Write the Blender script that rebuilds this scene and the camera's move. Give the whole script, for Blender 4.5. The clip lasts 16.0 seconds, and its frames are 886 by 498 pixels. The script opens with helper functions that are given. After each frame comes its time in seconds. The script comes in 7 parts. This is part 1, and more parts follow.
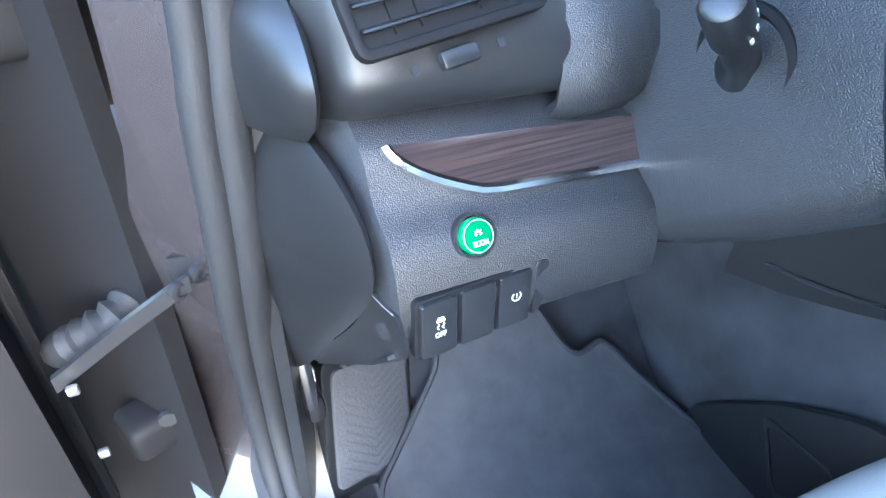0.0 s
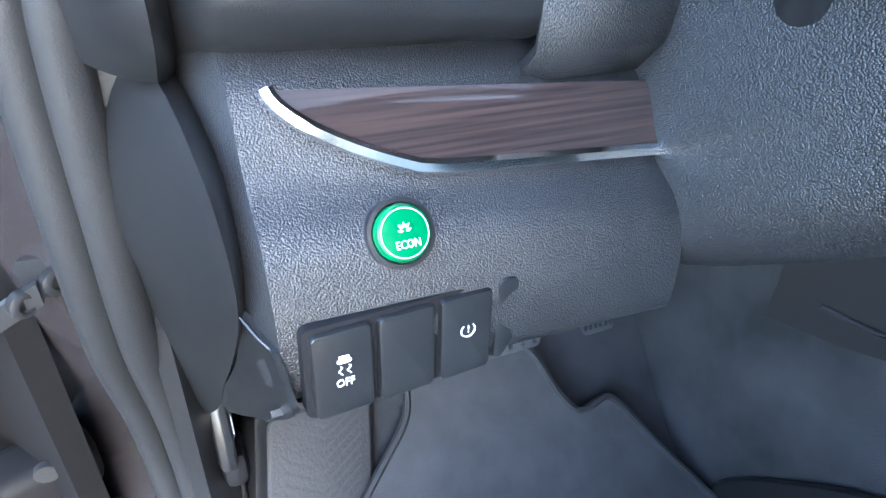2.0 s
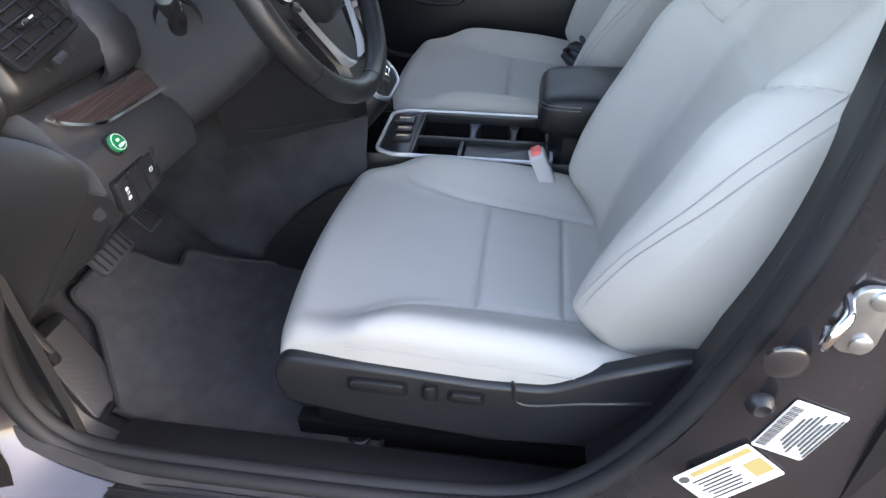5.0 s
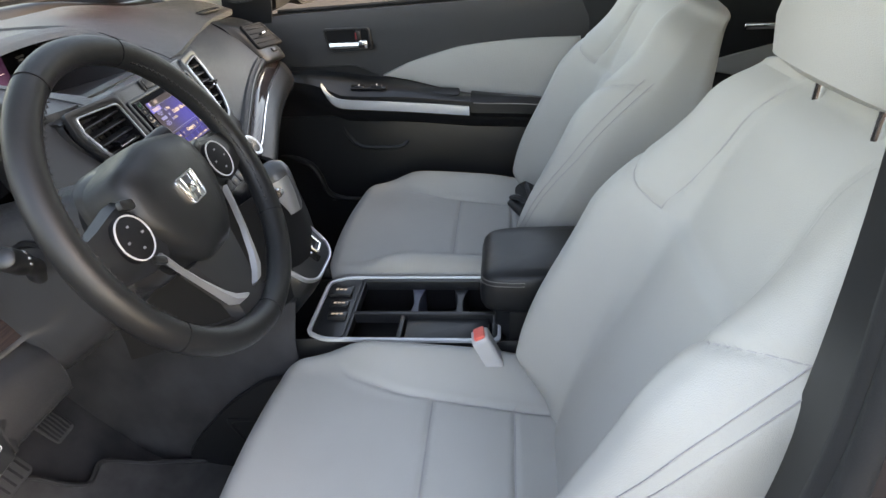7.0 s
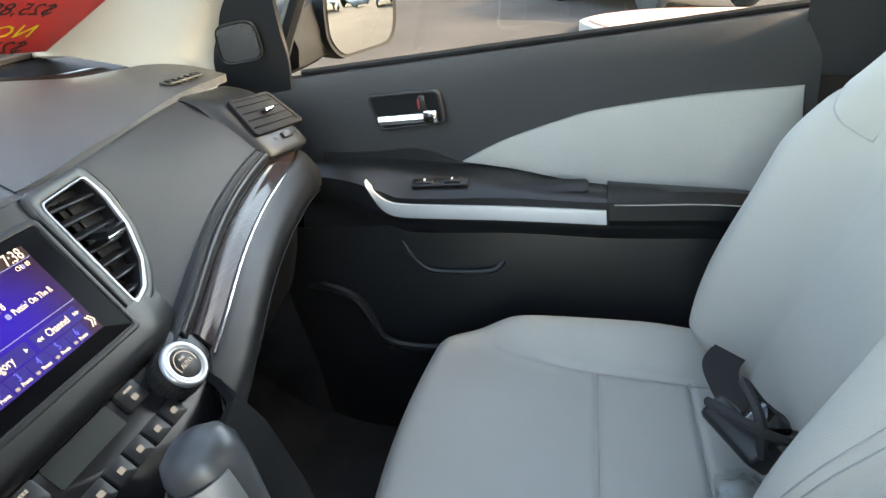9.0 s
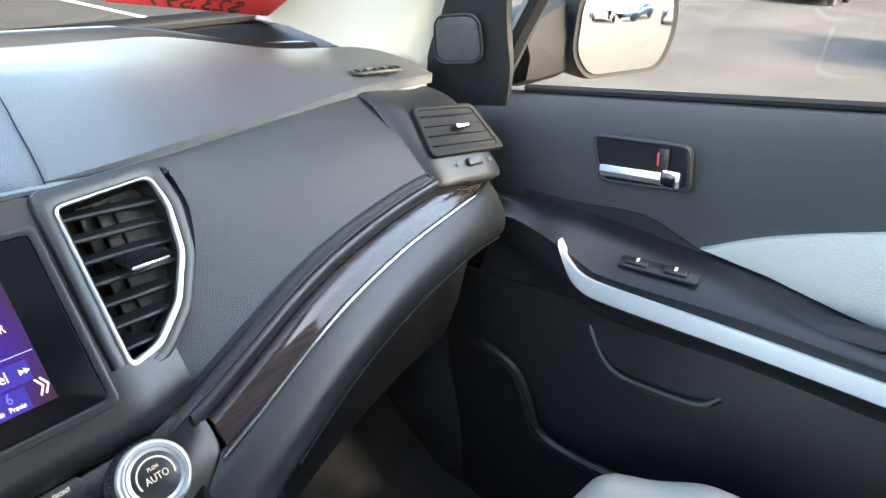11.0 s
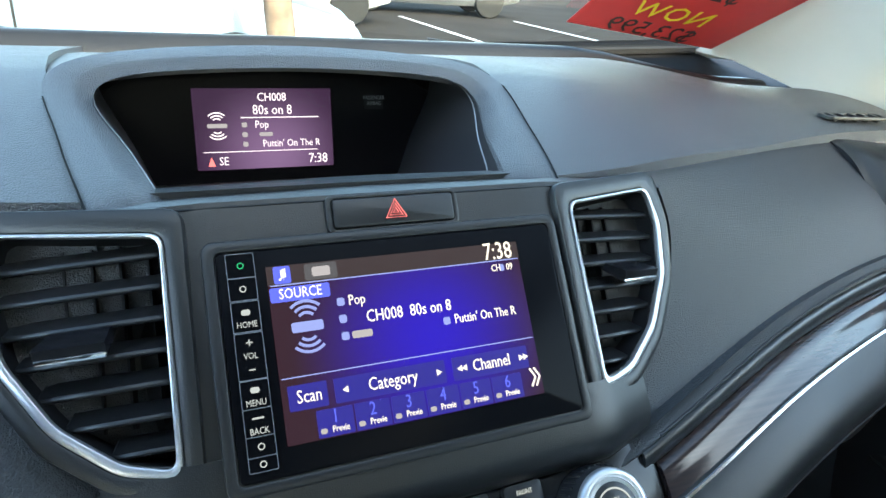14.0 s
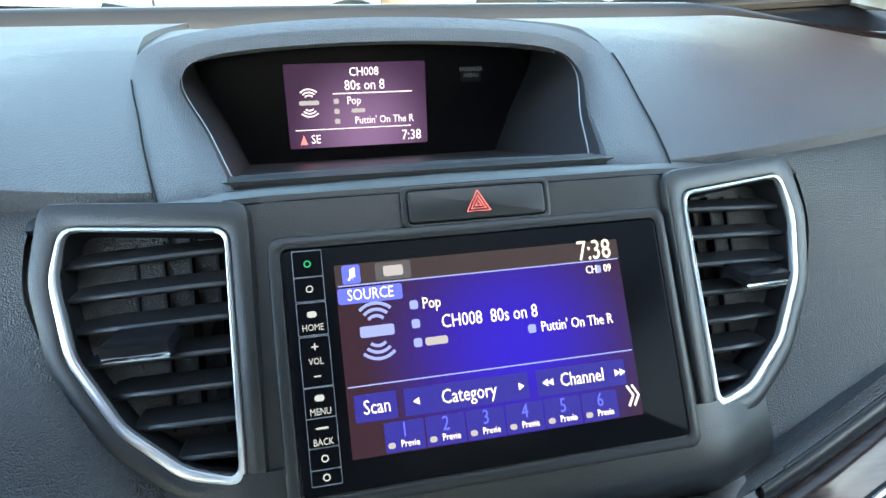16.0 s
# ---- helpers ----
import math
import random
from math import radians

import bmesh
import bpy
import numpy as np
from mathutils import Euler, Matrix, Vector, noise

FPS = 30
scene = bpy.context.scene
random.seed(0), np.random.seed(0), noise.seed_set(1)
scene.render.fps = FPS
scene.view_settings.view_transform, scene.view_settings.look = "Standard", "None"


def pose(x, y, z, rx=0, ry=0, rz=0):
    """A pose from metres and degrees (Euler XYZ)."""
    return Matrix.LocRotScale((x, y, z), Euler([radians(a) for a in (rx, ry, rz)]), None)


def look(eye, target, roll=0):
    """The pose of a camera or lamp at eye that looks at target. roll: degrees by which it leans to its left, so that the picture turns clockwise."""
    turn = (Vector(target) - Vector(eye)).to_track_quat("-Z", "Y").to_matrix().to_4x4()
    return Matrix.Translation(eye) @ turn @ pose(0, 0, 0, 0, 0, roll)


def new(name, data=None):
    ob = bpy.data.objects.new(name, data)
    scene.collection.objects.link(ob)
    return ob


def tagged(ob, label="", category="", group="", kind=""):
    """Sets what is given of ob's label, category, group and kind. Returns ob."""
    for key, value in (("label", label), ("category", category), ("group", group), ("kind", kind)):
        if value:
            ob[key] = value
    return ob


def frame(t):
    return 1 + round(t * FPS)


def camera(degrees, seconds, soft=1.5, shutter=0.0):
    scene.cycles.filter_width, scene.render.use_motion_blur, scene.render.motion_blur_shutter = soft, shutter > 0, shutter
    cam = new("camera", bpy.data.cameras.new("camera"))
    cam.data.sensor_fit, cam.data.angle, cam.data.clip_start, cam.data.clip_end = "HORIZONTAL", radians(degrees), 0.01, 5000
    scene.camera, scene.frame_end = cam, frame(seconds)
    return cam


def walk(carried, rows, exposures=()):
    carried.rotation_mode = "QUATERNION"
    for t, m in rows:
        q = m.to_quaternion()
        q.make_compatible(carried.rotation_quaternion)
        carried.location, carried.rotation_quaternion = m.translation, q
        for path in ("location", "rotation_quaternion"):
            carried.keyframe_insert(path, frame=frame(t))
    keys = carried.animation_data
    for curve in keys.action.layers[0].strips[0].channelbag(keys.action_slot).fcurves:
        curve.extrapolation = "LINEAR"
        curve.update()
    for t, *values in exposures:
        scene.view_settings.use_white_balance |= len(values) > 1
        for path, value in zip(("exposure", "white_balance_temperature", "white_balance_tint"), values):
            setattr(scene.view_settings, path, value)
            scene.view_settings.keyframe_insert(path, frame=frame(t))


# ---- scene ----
EXPOSURES = [(0, 5.16, 5800, 7), (1.0, 4.98, 5950, 7), (2.5, 5.0, 6000, 7), (3.0, 5.35, 6800, 11), (3.5, 4.75, 7600, 14), (4.0, 3.95, 8000, 16), (5.0, 3.88, 7950, 16), (7.5, 3.92, 9300, 17),
             (8.5, 4.36, 9200, 11), (9.0, 4.52, 8700, 9), (9.5, 4.88, 7800, 7), (12, 5.06, 7300, 9), (13, 4.40, 6750, 2), (14, 4.36, 6700, -2), (16, 4.62, 6900, -1)]
cam = camera(69.75, 16.0)
PATH = [
    (0, (-0.7420, -0.2113, 1.0550), (-0.3660, 0.4171, 0.3741), 5.89),
    (0.5, (-0.6687, -0.1699, 0.9955), (-0.3213, 0.4805, 0.3200), 5.27),
    (1, (-0.6489, -0.1576, 0.9599), (-0.3025, 0.5258, 0.3172), 4.75),
    (1.5, (-0.6507, -0.1574, 0.9564), (-0.2924, 0.5274, 0.3218), 5.56),
    (2, (-0.6581, -0.1576, 0.9591), (-0.2932, 0.5248, 0.3257), 6.46),
    (2.5, (-0.6780, -0.1739, 0.9833), (-0.2870, 0.4780, 0.3336), 6.19),
    (3, (-0.7642, -0.2237, 1.0602), (-0.2112, 0.2916, 0.4055), 6.18),
    (3.5, (-0.9210, -0.2989, 1.1123), (-0.2130, -0.0192, 0.4638), 6.28),
    (4, (-1.0510, -0.3977, 1.1194), (-0.3097, -0.2120, 0.4745), 6.16),
    (4.5, (-1.1403, -0.4389, 1.1397), (-0.3802, -0.3159, 0.5017), 6.10),
    (5, (-1.1814, -0.4130, 1.1860), (-0.3881, -0.3522, 0.5802), 6.34),
    (5.2, (-1.1908, -0.4002, 1.2151), (-0.3787, -0.3747, 0.6322), 6.91),
    (7.3, (-0.9006, -0.4734, 1.2792), (-0.0281, -0.4229, 0.7931), 2.80),
    (7.5, (-0.8374, -0.4340, 1.2768), (0.0365, -0.4202, 0.7909), 4.29),
    (7.7, (-0.7568, -0.3806, 1.2696), (0.1176, -0.4021, 0.7848), 4.40),
    (8, (-0.6751, -0.3606, 1.2644), (0.2038, -0.3757, 0.7874), 1.96),
    (8.2, (-0.5981, -0.3319, 1.2538), (0.2793, -0.3304, 0.7741), 1.23),
    (8.5, (-0.5062, -0.3470, 1.2087), (0.3774, -0.3001, 0.7430), 0.04),
    (8.6, (-0.4584, -0.3395, 1.2086), (0.4157, -0.2983, 0.7246), 1.33),
    (9, (-0.2960, -0.3628, 1.1746), (0.5782, -0.1674, 0.7301), -2.34),
    (9.5, (-0.0684, -0.3146, 1.1721), (0.7485, 0.0998, 0.7709), 2.52),
    (9.7, (-0.0373, -0.2784, 1.1777), (0.7634, 0.1329, 0.7422), 4.56),
    (11.8, (-0.0310, -0.3672, 1.1361), (0.6561, 0.2189, 0.7067), 3.09),
    (12, (-0.0361, -0.3563, 1.1374), (0.6443, 0.2392, 0.7103), 3.25),
    (12.5, (-0.0680, -0.3108, 1.1266), (0.5460, 0.3837, 0.7514), 3.73),
    (13, (-0.0916, -0.2777, 1.1189), (0.4685, 0.4733, 0.7691), 5.87),
    (13.5, (-0.1051, -0.2573, 1.1164), (0.3603, 0.5508, 0.7553), 4.97),
    (14, (-0.1068, -0.2344, 1.1134), (0.2727, 0.5938, 0.7011), 4.80),
    (14.5, (-0.1017, -0.2213, 1.1140), (0.1991, 0.6244, 0.6733), 3.26),
    (15, (-0.0906, -0.2058, 1.1155), (0.1523, 0.6478, 0.6546), 2.54),
    (15.5, (-0.0830, -0.1983, 1.1139), (0.1313, 0.6577, 0.6433), 2.07),
    (16, (-0.0804, -0.2019, 1.1137), (0.1278, 0.6558, 0.6435), 1.22),
]
walk(cam, [(t, look(eye, target, roll)) for t, eye, target, roll in PATH], EXPOSURES)

# ---- light ----
world = bpy.data.worlds.new("sky")
scene.world = world
world.use_nodes = True
_wn = world.node_tree
_sky = _wn.nodes.new("ShaderNodeTexSky")
_sky.sky_type = 'NISHITA'
_sky.sun_disc = False
_sky.sun_elevation = radians(33)
_sky.sun_rotation = radians(172)
_sky.air_density = 1.0
_sky.dust_density = 2.0
_bg = _wn.nodes["Background"]
_bg.inputs["Strength"].default_value = 0.15
_wn.links.new(_sky.outputs[0], _bg.inputs["Color"])
_sun = new("sun", bpy.data.lights.new("sun", 'SUN'))
_sun.data.energy = 0.85
_sun.data.angle = radians(3)
_sun.data.color = (1.0, 0.86, 0.68)
_sun.matrix_world = look((0.7, -5.0, 3.28), (0, 0, 0))


# ---- materials ----
def material(name, colour, rough=0.5, metal=0.0, grain=0.0, grain_scale=900.0, mottle=0.12, mottle_scale=6.0,
             coat=0.0, spec=0.5, kind="noise", rough_var=0.08, tint=None):
    """A surface with colour variation at two scales, fine relief and uneven gloss, in object (world) coordinates."""
    m = bpy.data.materials.new(name)
    m.use_nodes = True
    nt = m.node_tree
    b = nt.nodes["Principled BSDF"]
    co = nt.nodes.new("ShaderNodeTexCoord")
    big = nt.nodes.new("ShaderNodeTexNoise")
    big.inputs["Scale"].default_value = mottle_scale
    big.inputs["Detail"].default_value = 6
    nt.links.new(co.outputs["Object"], big.inputs["Vector"])
    ramp = nt.nodes.new("ShaderNodeMapRange")
    ramp.inputs["From Min"].default_value = 0.3
    ramp.inputs["From Max"].default_value = 0.7
    ramp.inputs["To Min"].default_value = 1 - mottle
    ramp.inputs["To Max"].default_value = 1 + mottle
    nt.links.new(big.outputs["Fac"], ramp.inputs["Value"])
    mul = nt.nodes.new("ShaderNodeMix")
    mul.data_type, mul.blend_type = 'RGBA', 'MULTIPLY'
    mul.inputs[0].default_value = 1.0
    mul.inputs[6].default_value = (*colour, 1)
    nt.links.new(ramp.outputs[0], mul.inputs[7])
    nt.links.new(mul.outputs[2], b.inputs["Base Color"])
    rr = nt.nodes.new("ShaderNodeMapRange")
    rr.inputs["To Min"].default_value = max(0.02, rough - rough_var)
    rr.inputs["To Max"].default_value = min(1.0, rough + rough_var)
    nt.links.new(big.outputs["Fac"], rr.inputs["Value"])
    nt.links.new(rr.outputs[0], b.inputs["Roughness"])
    b.inputs["Metallic"].default_value = metal
    b.inputs["Coat Weight"].default_value = coat
    b.inputs["Coat Roughness"].default_value = 0.05
    b.inputs["Specular IOR Level"].default_value = spec
    if grain:
        if kind == "pebble":
            tex = nt.nodes.new("ShaderNodeTexVoronoi")
            out = tex.outputs["Distance"]
        else:
            tex = nt.nodes.new("ShaderNodeTexNoise")
            tex.inputs["Detail"].default_value = 3
            out = tex.outputs["Fac"]
        tex.inputs["Scale"].default_value = grain_scale
        nt.links.new(co.outputs["Object"], tex.inputs["Vector"])
        bump = nt.nodes.new("ShaderNodeBump")
        bump.invert = kind == "pebble"
        bump.inputs["Strength"].default_value = grain
        bump.inputs["Distance"].default_value = 0.0008
        nt.links.new(out, bump.inputs["Height"])
        nt.links.new(bump.outputs[0], b.inputs["Normal"])
    return m


LIT = 0.10  # how bright the lit displays are against the daylight


def glow(name, colour, strength=1.0):
    m = bpy.data.materials.new(name)
    m.use_nodes = True
    b = m.node_tree.nodes["Principled BSDF"]
    b.inputs["Base Color"].default_value = (0.01, 0.01, 0.01, 1)
    b.inputs["Roughness"].default_value = 0.4
    b.inputs["Specular IOR Level"].default_value = 0.08
    b.inputs["Emission Color"].default_value = (*colour, 1)
    b.inputs["Emission Strength"].default_value = strength * LIT
    return m


def glass(name, tint=(0.92, 0.96, 0.95), gloss=1.0):
    m = bpy.data.materials.new(name)
    m.use_nodes = True
    nt = m.node_tree
    nt.nodes.remove(nt.nodes["Principled BSDF"])
    out = nt.nodes["Material Output"]
    tr = nt.nodes.new("ShaderNodeBsdfTransparent")
    tr.inputs[0].default_value = (*tint, 1)
    gl = nt.nodes.new("ShaderNodeBsdfGlossy")
    gl.inputs["Roughness"].default_value = 0.02
    lw = nt.nodes.new("ShaderNodeLayerWeight")
    lw.inputs[0].default_value = 0.5
    pw = nt.nodes.new("ShaderNodeMath")
    pw.operation = 'POWER'
    pw.inputs[1].default_value = 5.0
    nt.links.new(lw.outputs["Facing"], pw.inputs[0])
    fr = nt.nodes.new("ShaderNodeMath")
    fr.operation = 'MULTIPLY_ADD'
    fr.inputs[1].default_value, fr.inputs[2].default_value = 0.8 * gloss, 0.04 * gloss
    nt.links.new(pw.outputs[0], fr.inputs[0])
    mx = nt.nodes.new("ShaderNodeMixShader")
    nt.links.new(fr.outputs[0], mx.inputs[0])
    nt.links.new(tr.outputs[0], mx.inputs[1])
    nt.links.new(gl.outputs[0], mx.inputs[2])
    nt.links.new(mx.outputs[0], out.inputs[0])
    return m


def wood_material(name):
    m = material(name, (0.05, 0.03, 0.026), 0.10, coat=0.12, spec=0.32, rough_var=0.02)
    nt = m.node_tree
    b = nt.nodes["Principled BSDF"]
    co = nt.nodes.new("ShaderNodeTexCoord")
    mp = nt.nodes.new("ShaderNodeMapping")
    mp.inputs["Scale"].default_value = (4, 330, 330)
    nt.links.new(co.outputs["Object"], mp.inputs["Vector"])
    n = nt.nodes.new("ShaderNodeTexNoise")
    n.inputs["Scale"].default_value = 1.6
    n.inputs["Detail"].default_value = 5
    nt.links.new(mp.outputs[0], n.inputs["Vector"])
    r = nt.nodes.new("ShaderNodeValToRGB")
    r.color_ramp.elements[0].position, r.color_ramp.elements[0].color = 0.32, (0.018, 0.014, 0.015, 1)
    r.color_ramp.elements[1].position, r.color_ramp.elements[1].color = 0.72, (0.047, 0.032, 0.029, 1)
    nt.links.new(n.outputs["Fac"], r.inputs[0])
    nt.links.new(r.outputs[0], b.inputs["Base Color"])
    return m


def screen_material(name, dark, bright, centre, spread, strength):
    """A lit display: a glow that fades from one spot of the panel."""
    m = bpy.data.materials.new(name)
    m.use_nodes = True
    nt = m.node_tree
    b = nt.nodes["Principled BSDF"]
    b.inputs["Base Color"].default_value = (0.004, 0.004, 0.005, 1)
    b.inputs["Roughness"].default_value = 0.25
    b.inputs["Specular IOR Level"].default_value = 0.08
    co = nt.nodes.new("ShaderNodeTexCoord")
    sub = nt.nodes.new("ShaderNodeVectorMath")
    sub.operation = 'DISTANCE'
    sub.inputs[1].default_value = centre
    nt.links.new(co.outputs["Object"], sub.inputs[0])
    r = nt.nodes.new("ShaderNodeMapRange")
    r.interpolation_type = 'SMOOTHSTEP'
    r.inputs["From Min"].default_value, r.inputs["From Max"].default_value = 0.0, spread
    r.inputs["To Min"].default_value, r.inputs["To Max"].default_value = 1.0, 0.0
    nt.links.new(sub.outputs["Value"], r.inputs["Value"])
    mx = nt.nodes.new("ShaderNodeMix")
    mx.data_type = 'RGBA'
    mx.inputs[6].default_value, mx.inputs[7].default_value = (*dark, 1), (*bright, 1)
    nt.links.new(r.outputs[0], mx.inputs[0])
    nt.links.new(mx.outputs[2], b.inputs["Emission Color"])
    b.inputs["Emission Strength"].default_value = strength * LIT
    return m


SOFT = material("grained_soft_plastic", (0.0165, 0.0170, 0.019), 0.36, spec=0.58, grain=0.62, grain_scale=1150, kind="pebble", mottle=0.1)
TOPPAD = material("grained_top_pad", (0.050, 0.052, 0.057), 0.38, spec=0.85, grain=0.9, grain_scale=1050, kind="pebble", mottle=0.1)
HARD = material("hard_black_plastic", (0.0105, 0.011, 0.0120), 0.31, spec=0.48, grain=0.20, grain_scale=1500, mottle=0.08)
SATIN = material("satin_black_plastic", (0.014, 0.0145, 0.016), 0.33, spec=0.4, mottle=0.08, grain=0.08, grain_scale=2000)
GLOSSY = material("gloss_black", (0.006, 0.006, 0.007), 0.08, coat=0.6, mottle=0.05, rough_var=0.03)
PIANO = material("piano_black", (0.007, 0.007, 0.008), 0.20, mottle=0.05, spec=0.30, rough_var=0.03)
PANEL = material("dark_display_lens", (0.004, 0.004, 0.005), 0.22, mottle=0.05, spec=0.03)
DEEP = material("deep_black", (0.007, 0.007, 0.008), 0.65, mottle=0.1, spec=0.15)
MATTE = material("matt_black_plastic", (0.0115, 0.012, 0.0132), 0.36, grain=0.25, grain_scale=1500, mottle=0.08, spec=0.42)
RINGSILVER = material("satin_ring_silver", (0.50, 0.51, 0.53), 0.30, metal=0.85, mottle=0.04)
KNOBSILVER = material("knob_silver", (0.36, 0.365, 0.375), 0.38, metal=0.75, mottle=0.06, grain=0.2, grain_scale=1400)
RUBBER = material("seal_rubber", (0.013, 0.0135, 0.015), 0.62, spec=0.3, grain=0.35, grain_scale=700, mottle=0.15)
CARPET = material("charcoal_carpet", (0.054, 0.053, 0.055), 0.95, grain=1.0, grain_scale=1100, mottle=0.16, mottle_scale=30, spec=0.1)
FLOORCARPET = material("black_carpet", (0.036, 0.036, 0.039), 0.95, grain=1.0, grain_scale=1100, mottle=0.3, mottle_scale=14, spec=0.1)
BINDING = material("mat_binding", (0.016, 0.016, 0.018), 0.75, grain=0.7, grain_scale=1600, mottle=0.15)
LEATHER = material("pale_grey_leather", (0.352, 0.342, 0.318), 0.58, spec=0.4, grain=0.30, grain_scale=900, kind="pebble", mottle=0.05, mottle_scale=5)
THREAD = material("grey_thread", (0.31, 0.30, 0.30), 0.7, mottle=0.1)
DARKLEATHER = material("black_leather", (0.0095, 0.010, 0.011), 0.38, spec=0.32, grain=0.22, grain_scale=1100, kind="pebble", mottle=0.12)
FABRIC = material("perforated_grey_trim", (0.37, 0.365, 0.345), 0.7, grain=0.6, grain_scale=420, kind="pebble", mottle=0.05)
BEIGE = material("pale_pillar_trim", (0.56, 0.53, 0.47), 0.75, grain=0.3, grain_scale=800, mottle=0.05)
CHROME = material("chrome", (0.82, 0.82, 0.83), 0.12, metal=1.0, mottle=0.03, rough_var=0.04)
SILVER = material("silver_paint", (0.62, 0.63, 0.64), 0.42, metal=0.45, mottle=0.04, grain=0.05, grain_scale=2500)
STEEL = material("bare_steel", (0.45, 0.45, 0.44), 0.33, metal=0.9, mottle=0.2, mottle_scale=40)
PAINT = material("dark_metallic_paint", (0.048, 0.043, 0.046), 0.26, metal=0.55, coat=0.7, mottle=0.10, mottle_scale=9)
WOOD = wood_material("dark_wood_trim")
GREEN = material("green_button", (0.0, 0.125, 0.042), 0.25, coat=0.5, mottle=0.05)
WHITE = material("white_print", (0.75, 0.75, 0.75), 0.5, mottle=0.03)
PAPER = material("white_sticker", (0.72, 0.72, 0.70), 0.45, mottle=0.06, mottle_scale=30)
INK = material("dark_print", (0.06, 0.06, 0.06), 0.6, mottle=0.1)
YELLOWINK = material("ochre_print", (0.36, 0.28, 0.11), 0.5, mottle=0.05)
RED = material("red_plastic", (0.62, 0.06, 0.05), 0.4, mottle=0.06)
DARKRED = material("lock_red", (0.30, 0.03, 0.035), 0.45, mottle=0.05)
PINKRED = material("buckle_button", (0.80, 0.13, 0.10), 0.4, mottle=0.06)
BUCKLE = material("buckle_grey", (0.42, 0.41, 0.41), 0.5, grain=0.15, mottle=0.05)
GREYPAD = material("grey_rest_pad", (0.045, 0.045, 0.048), 0.8, grain=0.9, grain_scale=300, mottle=0.15)
WINDOW = glass("window_glass", (0.62, 0.645, 0.635))
WINDSCREEN = glass("windscreen_glass", (0.35, 0.372, 0.364))
PRIVACY = glass("privacy_glass", (0.10, 0.11, 0.11), 0.8)
MIRROR = material("mirror_glass", (0.88, 0.90, 0.90), 0.02, metal=1.0, mottle=0.0, rough_var=0.0)
DIMGLOW = glow("display_dim", (0.85, 0.75, 0.80), 0.35)
TEXTGLOW = glow("display_text", (1.0, 0.88, 0.78), 0.8)
DIMTEXT = glow("button_legend", (0.65, 0.66, 0.68), 0.5)
BLUEGLOW = glow("display_blue", (0.10, 0.12, 0.75), 0.8)
PALEGLOW = glow("display_line", (0.40, 0.45, 1.0), 0.5)
REDGLOW = glow("red_legend", (1.0, 0.20, 0.20), 1.0)
GREENGLOW = glow("green_legend", (0.05, 0.6, 0.25), 0.5)
PINKTEXT = glow("info_text", (1.0, 0.82, 0.92), 0.9)


# ---- builders ----
def cr(pts, n=8, closed=False):
    """A smooth curve through the given points."""
    p = [Vector(q) for q in pts]
    k = len(p)
    out = []
    for i in range(k if closed else k - 1):
        a, b, c, d = (p[(i - 1) % k] if closed or i else p[0] * 2 - p[1], p[i], p[(i + 1) % k],
                      p[(i + 2) % k] if closed or i + 2 < k else p[-1] * 2 - p[-2])
        for j in range(n):
            t = j / n
            out.append(0.5 * (2 * b + (c - a) * t + (2 * a - 5 * b + 4 * c - d) * t * t + (3 * b - a - 3 * c + d) * t ** 3))
    if not closed:
        out.append(p[-1])
    return out


def rrect(w, h, r, n=4):
    """A rounded rectangle outline about the origin, counter-clockwise."""
    r = min(r, w / 2 - 1e-5, h / 2 - 1e-5)
    out = []
    for cx, cy, a0 in ((w / 2 - r, h / 2 - r, 0), (-w / 2 + r, h / 2 - r, 90), (-w / 2 + r, -h / 2 + r, 180), (w / 2 - r, -h / 2 + r, 270)):
        for i in range(n + 1):
            a = radians(a0 + 90 * i / n)
            out.append((cx + r * math.cos(a), cy + r * math.sin(a)))
    return out


def disc(r, n=32):
    return [(r * math.cos(2 * math.pi * i / n), r * math.sin(2 * math.pi * i / n)) for i in range(n)]


def fillet(pts, r, n=4):
    """A polygon with rounded corners."""
    out = []
    k = len(pts)
    for i in range(k):
        a, b, c = Vector(pts[i - 1][:2]), Vector(pts[i][:2]), Vector(pts[(i + 1) % k][:2])
        u, v = a - b, c - b
        rr = min(r, u.length * 0.45, v.length * 0.45)
        p, q = b + u.normalized() * rr, b + v.normalized() * rr
        for j in range(n + 1):
            t = j / n
            out.append(tuple(p * (1 - t) ** 2 + b * 2 * t * (1 - t) + q * t * t))
    return out


def axes(o, x, y):
    """A frame at o whose first axis is x and whose second lies nearest to y."""
    x = Vector(x).normalized()
    z = x.cross(Vector(y)).normalized()
    y = z.cross(x)
    m = Matrix((x, y, z)).transposed().to_4x4()
    m.translation = o
    return m


ID = Matrix.Identity(4)


def prism(outline, t, m=ID, bevel=0.0, seg=2, bm=None):
    """An outline in the frame's xy, thick along its z, with rounded front edge."""
    own = bm is None
    b = bmesh.new()
    lo = [b.verts.new((p[0], p[1], 0)) for p in outline]
    hi = [b.verts.new((p[0], p[1], t)) for p in outline]
    n = len(lo)
    b.faces.new(list(reversed(lo)))
    top = b.faces.new(hi)
    for i in range(n):
        b.faces.new((lo[i], lo[(i + 1) % n], hi[(i + 1) % n], hi[i]))
    bmesh.ops.recalc_face_normals(b, faces=b.faces)
    if bevel:
        bmesh.ops.bevel(b, geom=list(top.edges), offset=bevel, segments=seg, affect='EDGES', profile=0.5)
    b.transform(m)
    return b


